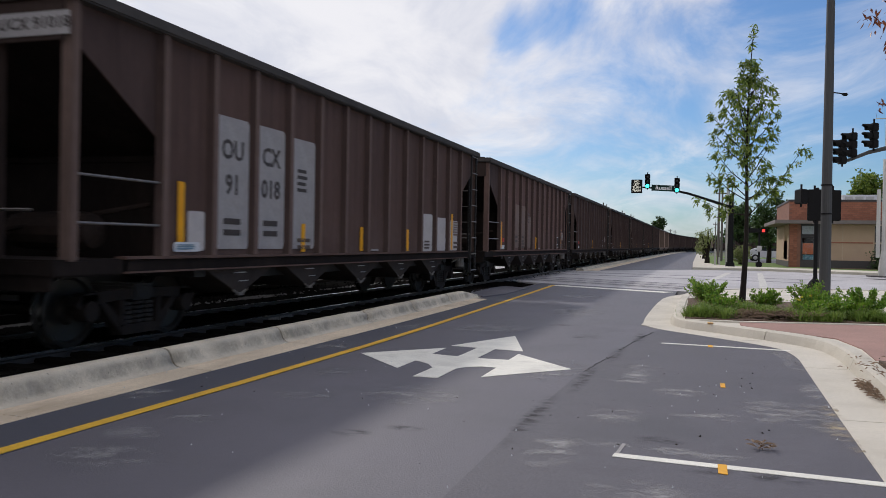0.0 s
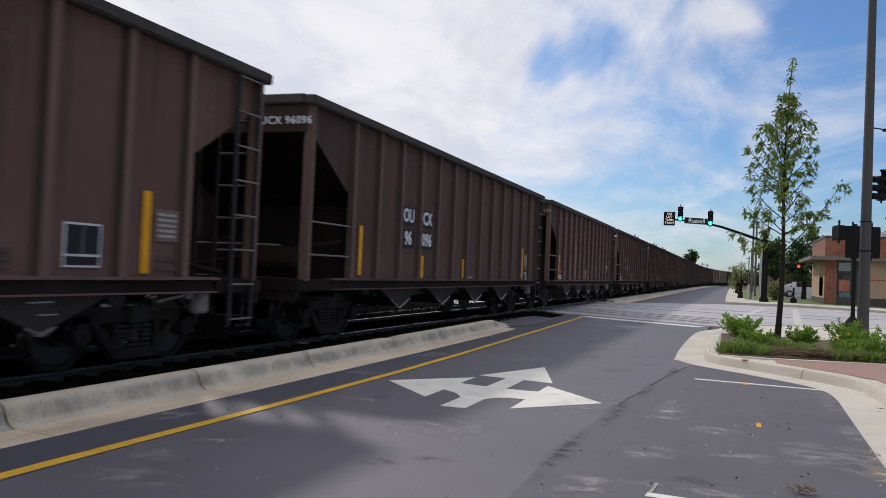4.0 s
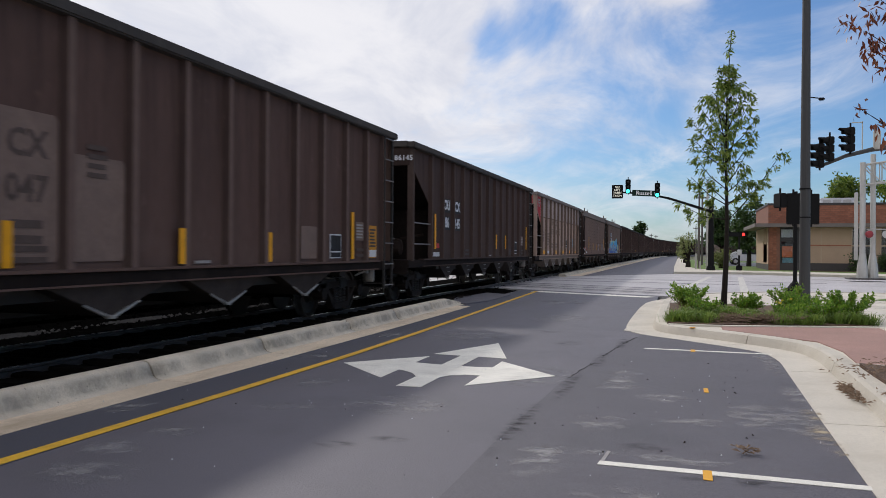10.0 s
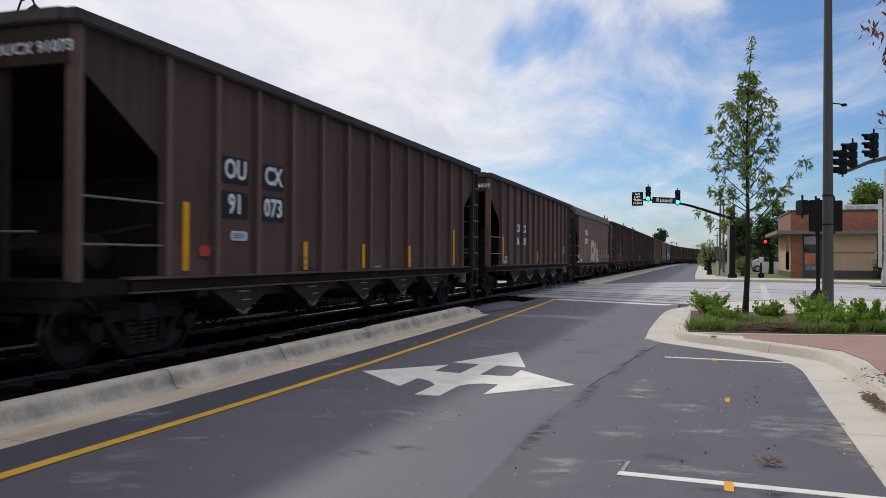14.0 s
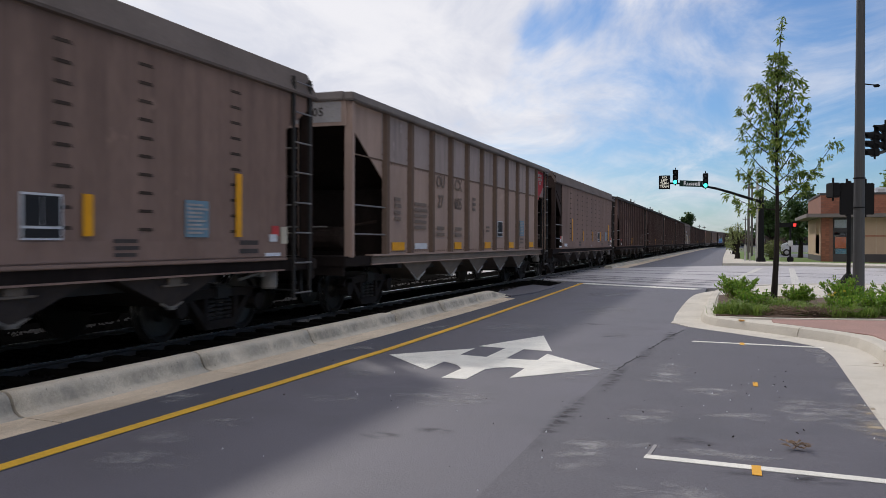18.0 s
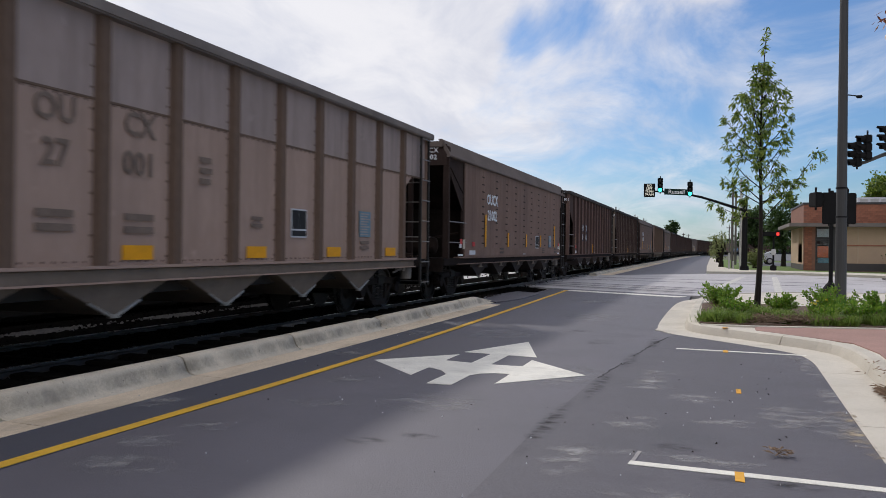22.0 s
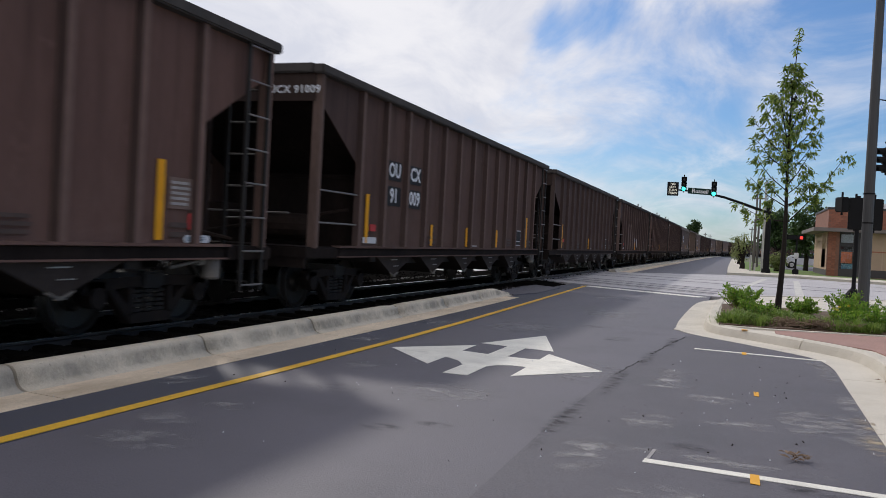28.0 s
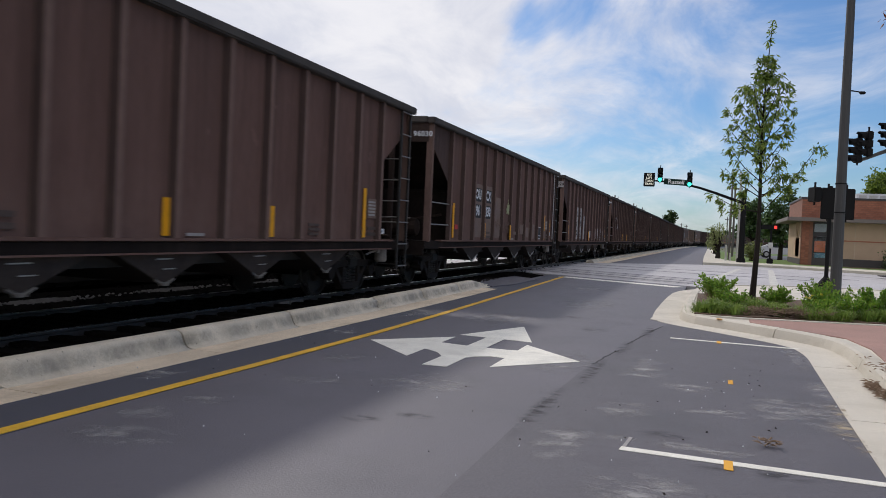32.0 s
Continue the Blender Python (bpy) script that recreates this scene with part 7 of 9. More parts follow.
def street_tree(name, label, x, y, z0, h, crown0, spread, leaf_m, rng, limbs, ln, per=26, shape=None, lean=0.0, trunk_r=0.055, droop=0.5):
    """A young tree: a tapered trunk, thin limbs that rise, and tufts of hanging leaves."""
    tree = thing(name, label, "tree", pose(x, y, z0))
    bm = bmesh.new()
    path = [Vector((lean * t + 0.05 * math.sin(5 * t) * t, 0.03 * math.cos(4 * t), h * t)) for t in (0, 0.12, 0.25, 0.4, 0.55, 0.7, 0.85, 1.0)]
    rad = [trunk_r, trunk_r * 0.85, trunk_r * 0.75, trunk_r * 0.6, trunk_r * 0.45, trunk_r * 0.3, trunk_r * 0.2, 0.006]
    lathe_along(bm, path, rad)
    part("trunk", bm, BARK, tree)
    verts, faces = [], []
    bmL = bmesh.new()

    def on_trunk(t):
        ts = (0, 0.12, 0.25, 0.4, 0.55, 0.7, 0.85, 1.0)
        i = max(j for j in range(7) if ts[j] <= t)
        return path[i].lerp(path[i + 1], (t - ts[i]) / (ts[i + 1] - ts[i]))

    for i in range(limbs):
        t = crown0 + (0.985 - crown0) * (i + rng.random()) / limbs
        o = on_trunk(min(t, 0.99))
        a = i * 2.4 + rng.uniform(-0.4, 0.4)
        rel = (t - crown0) / (1 - crown0)
        reach = spread * (shape(rel) if shape else (0.35 + 0.9 * math.sin(min(1, rel * 1.1 + 0.12) * math.pi) * 0.75)) * rng.uniform(0.6, 1.15)
        end = o + Vector((math.cos(a) * reach, math.sin(a) * reach, reach * rng.uniform(0.45, 1.15)))
        mid = o.lerp(end, 0.5) + Vector((0, 0, -0.06 * reach))
        tube(bmL, o, mid, 0.011, 0.007, 5)
        tube(bmL, mid, end, 0.007, 0.003, 5)
        tufts = [(mid.lerp(end, f), 0.75) for f in (0.1, 0.4, 0.7, 1.0, 1.1)] + [(o.lerp(mid, f), 0.6) for f in (0.25, 0.7)]
        for c, share in tufts:
            if rng.random() < 0.12:
                continue
            c = c + rand_dir(rng) * rng.uniform(0, 0.20)
            for _ in range(int(per * share * rng.uniform(0.5, 1.2))):
                dd = rand_dir(rng, -droop * 1.8)
                leaf(verts, faces, c + rand_dir(rng) * rng.uniform(0, 0.15), dd, rand_dir(rng, 1.0), ln * rng.uniform(0.6, 1.2), ln * rng.uniform(0.11, 0.16))
    tagged(part("branchwork", bmL, BARK, tree), kind="stuff")
    put("crown", raw_mesh("crown", verts, faces, leaf_m), tree)
    return tree


def oak_reach(z):
    """How far the limbs of the young oak reach at a height: bare below, widest at mid crown, a thin leader on top."""
    for (z0, r0), (z1, r1) in zip(OAK_PROFILE, OAK_PROFILE[1:]):
        if z <= z1:
            return r0 + (r1 - r0) * (z - z0) / (z1 - z0)
    return OAK_PROFILE[-1][1]


OAK_PROFILE = [(1.7, 0.35), (2.3, 0.42), (2.9, 0.52), (3.4, 0.66), (3.8, 0.62), (4.2, 0.46), (4.6, 0.30), (5.0, 0.16), (5.9, 0.06)]


def limbed_oak(name, label, x, y, z0, h, leaf_m, rng, ln):
    """A slender young oak: a dark wavering trunk, thin rising limbs set apart, and separate sprays of drooping leaves at their ends."""
    tree = thing(name, label, "tree", pose(x, y, z0))
    bm = bmesh.new()
    ts = (0, 0.08, 0.16, 0.25, 0.36, 0.5, 0.65, 0.8, 0.92, 1.0)
    path = [Vector((0.10 * t + 0.035 * math.sin(7 * t), 0.03 * math.cos(5 * t), h * t)) for t in ts]
    lathe_along(bm, path, [0.074, 0.058, 0.055, 0.046, 0.036, 0.028, 0.020, 0.013, 0.008, 0.004])
    part("trunk", bm, BARK, tree)

    def on_trunk(z):
        t = min(z / h, 0.999)
        i = max(j for j in range(len(ts) - 1) if ts[j] <= t)
        return path[i].lerp(path[i + 1], (t - ts[i]) / (ts[i + 1] - ts[i]))

    verts, faces = [], []
    bmL = bmesh.new()

    def spray(c, out, n, size):
        for _ in range(n):
            d = (rand_dir(rng, -0.75) + out * 0.55).normalized()
            leaf(verts, faces, c + rand_dir(rng) * rng.uniform(0, size), d, rand_dir(rng, 1.0), ln * rng.uniform(0.6, 1.25), ln * rng.uniform(0.11, 0.17))

    limbs = [(1.85, 8, 1.10, 1.45), (1.9, 185, 0.82, 0.25), (2.2, 165, 0.75, 0.62), (2.25, 350, 0.62, 0.30)]
    for i in range(34):
        z = 2.2 + (5.0 - 2.2) * (i + rng.uniform(-0.2, 0.2)) / 33
        limbs.append((z, i * 137.5 + rng.uniform(-15, 15), oak_reach(z + 0.35) * rng.uniform(0.75, 1.25), oak_reach(z + 0.35) * rng.uniform(0.9, 1.5)))
    for z, a, reach, rise in limbs:
        o = on_trunk(z)
        out = Vector((math.cos(radians(a)), math.sin(radians(a)), 0))
        end = o + out * reach + Vector((0, 0, rise))
        mid = o.lerp(end, 0.5) + Vector((0, 0, -0.10 * reach))
        tube(bmL, o, mid, 0.013, 0.009, 5)
        tube(bmL, mid, end, 0.009, 0.004, 5)
        twigs = max(4, int(reach * 13))
        for j in range(twigs):
            f = 0.28 + 0.76 * (j + rng.random()) / twigs
            base = o.lerp(mid, f * 2) if f < 0.5 else mid.lerp(end, f * 2 - 1)
            tip = base + (out * 0.5 + rand_dir(rng)) * rng.uniform(0.06, 0.17)
            tube(bmL, base, tip, 0.004, 0.002, 4)
            spray(tip, out, int(rng.uniform(14, 25)), 0.10)
    for i in range(60):
        z = rng.uniform(2.9, 5.1)
        spray(on_trunk(z) + rand_dir(rng) * 0.10, rand_dir(rng), 9, 0.10)
    for i in range(9):
        spray(on_trunk(5.42 + 0.055 * i) + rand_dir(rng) * 0.05, Vector((0, 0, 0.2)), 8, 0.06)
    tagged(part("branchwork", bmL, BARK, tree), kind="stuff")
    put("crown", raw_mesh("crown", verts, faces, leaf_m), tree)
    return tree


def shrub(name, label, x, y, z, r, h, material, seed, n=420, ln=0.055, group="shrubs in the planting bed", flowers=0):
    rng = random.Random(seed)
    s = thing(name, label, "shrub", pose(x, y, z), group)
    bm = bmesh.new()
    verts, faces = [], []
    for i in range(26):
        a = i * 2.4
        d = Vector((math.cos(a) * rng.uniform(0.2, 1) * r, math.sin(a) * rng.uniform(0.2, 1) * r, h * rng.uniform(0.55, 1.05)))
        tube(bm, (d.x * 0.1, d.y * 0.1, -0.03), d, 0.007, 0.003, 4)
        for _ in range(n // 26):
            f = rng.uniform(0.35, 1.02)
            p = d * f + rand_dir(rng) * rng.uniform(0, 0.05)
            leaf(verts, faces, p, rand_dir(rng, 0.7), rand_dir(rng, 0.6), ln * rng.uniform(0.7, 1.3), ln * 0.28)
    tagged(part("stem_cluster", bm, TWIG, s), kind="stuff")
    put("foliage", raw_mesh("foliage", verts, faces, material), s)
    if flowers:
        bm = bmesh.new()
        for _ in range(flowers):
            p = Vector((rng.uniform(-0.6, 0.6) * r, -r * 0.6, h * rng.uniform(0.5, 0.8)))
            box(bm, p - Vector((0.022, 0.022, 0.015)), p + Vector((0.022, 0.022, 0.015)))
        part("flower_cluster", bm, FLOWER, s, "small yellow flowers")
    return s


def big_crown(name, label, x, y, z, crown_c, rx, rz, trunk_h, material, seed, tufts=260, per=16, ln=0.32):
    """A grown tree: trunk, forks and a crown of clumps with gaps."""
    rng = random.Random(seed)
    tree = thing(name, label, "tree", pose(x, y, z))
    bm = bmesh.new()
    tube(bm, (0, 0, -0.1), (0.05, 0, trunk_h), 0.22, 0.15, 8)
    cc = Vector((0, 0, crown_c))
    lobes = [cc + Vector((rng.uniform(-1, 1) * rx * 0.6, rng.uniform(-1, 1) * rx * 0.6, rng.uniform(-0.75, 0.7) * rz)) for _ in range(13)]
    for l in lobes:
        tube(bm, (0.05, 0, trunk_h), l, 0.09, 0.02, 5)
    part("trunk", bm, BARK, tree)
    verts, faces = [], []
    for _ in range(tufts):
        l = rng.choice(lobes)
        c = l + rand_dir(rng) * rng.uniform(0.3, 1.0) * Vector((rx * 0.5, rx * 0.5, rz * 0.42)).length * 0.55
        for _ in range(per):
            leaf(verts, faces, c + rand_dir(rng) * rng.uniform(0, 0.42), rand_dir(rng, -0.2), rand_dir(rng, 0.8), ln * rng.uniform(0.6, 1.2), ln * 0.3)
    put("crown", raw_mesh("crown", verts, faces, material), tree)
    return tree


def make_plants():
    limbed_oak("young_oak", "slender young oak with sprays of drooping green leaves", 0.83, 18.6, 0.15, 5.9, LEAF, random.Random(21), 0.118)
    street_tree("copper_maple", "young tree with copper red leaves behind the kerb", 2.32, 9.15, 0.15, 5.2, 0.36, 0.80, LEAFRED, random.Random(5), 40, 0.11, 24, None, 0.1, 0.05)
    rng = random.Random(31)
    for i, (x, y, r, h, n, fl) in enumerate(((0.12, 17.3, 0.44, 0.52, 1100, 0), (1.20, 17.2, 0.38, 0.36, 800, 0), (1.95, 16.7, 0.46, 0.44, 1000, 5), (2.80, 16.3, 0.55, 0.48, 1500, 0), (2.2, 18.9, 0.4, 0.5, 480, 0), (-0.02, 19.0, 0.35, 0.45, 380, 0), (0.35, 15.9, 0.34, 0.34, 520, 0), (2.35, 15.75, 0.40, 0.36, 700, 0), (1.75, 15.6, 0.28, 0.28, 420, 0))):
        shrub("shrub", "bright green leafy shrub in the planting bed" + (" with yellow flowers" if fl else ""), x, y, 0.17, r, h, SHRUB, 40 + i, int(n * 1.9), 0.056, flowers=fl)
    for i, (x, y, r, h) in enumerate(((2.45, 9.0, 0.36, 0.50), (2.6, 7.2, 0.4, 0.5), (2.35, 5.6, 0.34, 0.42))):
        shrub("shrub", "olive green shrub in the mulch bed", x, y, 0.17, r, h, PALELEAF, 60 + i, 480, 0.06, "shrubs in the mulch bed")
    # grass fringe
    verts, faces = [], []
    for tuft in range(190):
        tx = rng.uniform(-0.2, 3.1)
        ty = 14.72 + max(0, tx - 0.6) * 0.24 + abs(rng.gauss(0, 0.7))
        if 0.45 < tx < 1.45 and rng.random() < 0.85:
            ty += 1.2
        size = rng.uniform(0.10, 0.30)
        for i in range(70):
            a, r0 = rng.uniform(0, 6.283), abs(rng.gauss(0, 0.06))
            x, y = tx + math.cos(a) * r0, ty + math.sin(a) * r0
            h, out, w = size * rng.uniform(0.45, 1.0), size * rng.uniform(0.15, 1.1), 0.0042
            dx, dy = out * math.cos(a), out * math.sin(a)
            sx, sy = -math.sin(a) * w, math.cos(a) * w
            b0 = len(verts)
            verts += [(x - sx, y - sy, 0.14), (x + sx, y + sy, 0.14), (x + dx * 0.4 + sx, y + dy * 0.4 + sy, 0.15 + h * 0.75), (x + dx, y + dy, 0.15 + h * 0.85), (x + dx * 0.4 - sx, y + dy * 0.4 - sy, 0.15 + h * 0.75)]
            faces += [(b0, b0 + 1, b0 + 2, b0 + 4), (b0 + 4, b0 + 2, b0 + 3)]
    tagged(put("bed_grass", raw_mesh("bed_grass", verts, faces, GRASS)), "rough green grass at the bed's edge", "grass", kind="stuff")
    # dry twigs and litter
    def litter(name, label, spots, n, ln, material):
        verts, faces = [], []
        for i in range(n):
            cx, cy, rx, ry, z = rng.choice(spots)
            x, y = cx + rng.gauss(0, 0.45) * rx, cy + rng.gauss(0, 0.45) * ry
            a, l, w = rng.uniform(0, 6.283), rng.uniform(0.4, 1) * ln, rng.uniform(0.003, 0.007)
            t = Vector((math.cos(a), math.sin(a), rng.uniform(-0.1, 0.35))) * l
            s = Vector((-math.sin(a), math.cos(a), 0)) * w
            p = Vector((x, y, z + rng.uniform(0.003, 0.05)))
            b0 = len(verts)
            verts += [tuple(p - s), tuple(p + s), tuple(p + t + s * 0.5), tuple(p + t - s * 0.5), tuple(p + t * 0.5 + Vector((0, 0, w * 2)))]
            faces += [(b0, b0 + 1, b0 + 4), (b0 + 1, b0 + 2, b0 + 4), (b0 + 2, b0 + 3, b0 + 4), (b0 + 3, b0, b0 + 4)]
        tagged(put(name, raw_mesh(name, verts, faces, material)), label, "litter", kind="stuff")
    litter("dry_stems", "tangle of dry brown stems in the bed", [(1.0, 15.25, 0.8, 0.35, 0.16), (0.6, 15.2, 0.5, 0.3, 0.16), (1.2, 15.2, 0.6, 0.3, 0.22)], 2600, 0.24, TWIG)
    litter("gutter_litter", "dry twigs and mulch washed into the gutter", [(1.60, 8.5, 0.07, 0.42, 0.012), (1.57, 8.95, 0.06, 0.3, 0.012)], 330, 0.10, TWIG)
    litter("mulch_bits", "loose bark mulch on the bed", [(2.3, 9.2, 0.8, 1.0, 0.17), (2.3, 7.0, 0.8, 1.6, 0.17), (2.3, 4.5, 0.8, 1.6, 0.17)], 1600, 0.08, TWIG)
    litter("road_twigs", "small heap of dry twigs on the parking lane", [(0.42, 6.0, 0.085, 0.03, 0.008)], 22, 0.10, TWIG)
    litter("road_grit", "scattered pale grit and paper bits on the asphalt", [(0.3, 7.5, 1.0, 2.6, 0.009), (-0.6, 5.0, 1.2, 1.2, 0.009), (-1.0, 9.5, 0.9, 3.0, 0.009), (-3.2, 7.0, 1.4, 3.0, 0.006), (-4.6, 9.0, 0.4, 4.0, 0.02)], 60, 0.012, STICKW)
    litter("road_crumbs", "scattered dark crumbs on the road", [(0.3, 8.8, 1.0, 2.6, 0.006), (-2.0, 7.0, 2.6, 3.0, 0.002), (-0.4, 7.0, 1.2, 2.5, 0.008)], 44, 0.03, BARK)
    # dead weeds along the back of the left kerb
    verts, faces = [], []
    for i in range(500):
        y = rng.uniform(4, 22)
        x = -5.47 - abs(rng.gauss(0, 0.06))
        h = rng.uniform(0.02, 0.06) + (0.05 if 12 < y < 21 else 0)
        w, a = 0.006, rng.uniform(-0.04, 0.04)
        b0 = len(verts)
        verts += [(x - w, y, 0.12), (x + w, y + 0.004, 0.12), (x + a, y + a, 0.14 + h)]
        faces.append((b0, b0 + 1, b0 + 2))
    tagged(put("dead_weeds", raw_mesh("dead_weeds", verts, faces, BARK)), "dead weeds behind the kerb", "weeds", kind="stuff")
    # far trees
    big_crown("shade_tree", "dark green leafy tree beside the far building", 5.3, 75, 0.1, 3.6, 1.5, 2.3, 1.6, FARLEAF, 71, 230, 18, 0.30)
    big_crown("shade_tree", "dark green leafy tree beside the far building", 3.6, 88, 0.1, 3.3, 2.0, 2.2, 1.6, FARLEAF, 72, 230, 16, 0.34)
    big_crown("shade_tree", "broad green tree behind the far building", 14.6, 85, 0.1, 6.3, 2.6, 2.2, 3.5, LEAF, 73, 300, 18, 0.34)
    big_crown("shade_tree", "broad green tree behind the far building", 20.5, 88, 0.1, 6.2, 3.0, 2.2, 3.5, LEAF, 74, 300, 16, 0.36)
    big_crown("bare_topped_tree", "tall tree beyond the train", -8.4, 172, -0.1, 6.1, 1.5, 1.1, 4.6, FARLEAF, 75, 130, 14, 0.4)
    big_crown("verge_bush", "feathery pale green bush beside the far road", 0.32, 67.2, 0.1, 1.7, 0.8, 1.15, 0.5, PALELEAF, 76, 75, 11, 0.15)
    big_crown("verge_bush", "feathery pale green bush beside the far road", 0.1, 92, 0.1, 1.7, 0.9, 1.2, 0.5, PALELEAF, 77, 75, 10, 0.18)
    big_crown("verge_bush", "low olive bush on the far lawn", 2.7, 66, 0.1, 0.7, 0.7, 0.5, 0.3, PALELEAF, 78, 90, 14, 0.16)
    # far woods along the horizon, joined
    verts, faces = [], []
    rr = random.Random(9)
    for i in range(5200):
        a = rr.uniform(-0.62, 0.75)
        d = rr.uniform(380, 520)
        c = Vector((math.sin(a) * d, math.cos(a) * d, 0))
        hmax = 5.2 + 2.6 * noise.noise(Vector((a * 9, 0, 0))) + (1.2 if a > 0.08 else 0)
        p = c + Vector((0, 0, rr.uniform(0, 1) ** 0.7 * hmax))
        leaf(verts, faces, p, rand_dir(rr), rand_dir(rr), rr.uniform(1.6, 3.2), 1.1)
    tagged(put("far_woods", raw_mesh("far_woods", verts, faces, FARLEAF)), "low dark line of woods on the horizon", "woods", kind="stuff")


# ---- poles and signals ----
def signal_head(parent, m, lit=None, n=3, size=0.29):
    """A traffic signal head, its lenses towards local -y: housing, visors, lenses."""
    h = put("signal_head", cached(("head", n, size), lambda: head_mesh(n, size)), parent, m)
    for i in range(n):
        z = (n - 1 - i - (n - 1) / 2) * size
        lens = lit[1] if lit and lit[0] == i else DARKLENS
        put("visor", cached(("visor", size), lambda: visor_mesh(size)), h, pose(0, -0.10, z))
        put("lens", cached(("lens", size, lens.name), lambda: lens_mesh(size, lens)), h, pose(0, -0.105, z), "glowing lens" if lit and lit[0] == i else "")
    return h


def head_mesh(n, size):
    bm = bmesh.new()
    for i in range(n):
        z = (i - (n - 1) / 2) * size
        bevel_box(bm, (-size / 2 - 0.01, -0.10, z - size / 2 + 0.005), (size / 2 + 0.01, 0.10, z + size / 2 - 0.005), 0.025)
    tube(bm, (0, 0, n * size / 2), (0, 0, n * size / 2 + 0.14), 0.03, n=8)
    tube(bm, (0, 0, -n * size / 2 - 0.08), (0, 0, -n * size / 2), 0.03, n=8)
    return finish(bm, "signal_head", BLACK)


def visor_mesh(size):
    bm = bmesh.new()
    r, n = size * 0.42, 14
    a0, a1 = [], []
    for i in range(n + 1):
        a = radians(-50 + i * 280 / n)
        c = Vector((r * math.cos(a), 0, r * math.sin(a)))
        a0.append((bm.verts.new(c), bm.verts.new(c * 0.94)))
        k = 0.26 if 20 < i * 280 / n - 50 < 160 else 0.16
        a1.append((bm.verts.new(c + Vector((0, -k, 0))), bm.verts.new(c * 0.94 + Vector((0, -k, 0)))))
    for i in range(n):
        bm.faces.new((a0[i][0], a0[i + 1][0], a1[i + 1][0], a1[i][0]))
        bm.faces.new((a0[i][1], a1[i][1], a1[i + 1][1], a0[i + 1][1]))
        bm.faces.new((a1[i][0], a1[i + 1][0], a1[i + 1][1], a1[i][1]))
    return finish(bm, "visor", BLACK)


def lens_mesh(size, material):
    bm = bmesh.new()
    lathe(bm, [(size * 0.40, 0.0), (size * 0.36, 0.02), (size * 0.2, 0.035), (0.005, 0.04)], Matrix.Rotation(radians(90), 4, "X"), 18)
    return finish(bm, "lens", material)


def arm_tube(bm, pts, r, step, n=10):
    """One tapered arm that runs mostly along x through the given places."""
    rings = [[bm.verts.new(Vector(p) + Vector((0, math.cos(2 * math.pi * i / n), math.sin(2 * math.pi * i / n))) * (r - step * j)) for i in range(n)] for j, p in enumerate(pts)]
    for a, b in zip(rings, rings[1:]):
        for i in range(n):
            bm.faces.new((a[i], a[(i + 1) % n], b[(i + 1) % n], b[i]))
    bm.faces.new(rings[0][::-1])
    bm.faces.new(rings[-1])


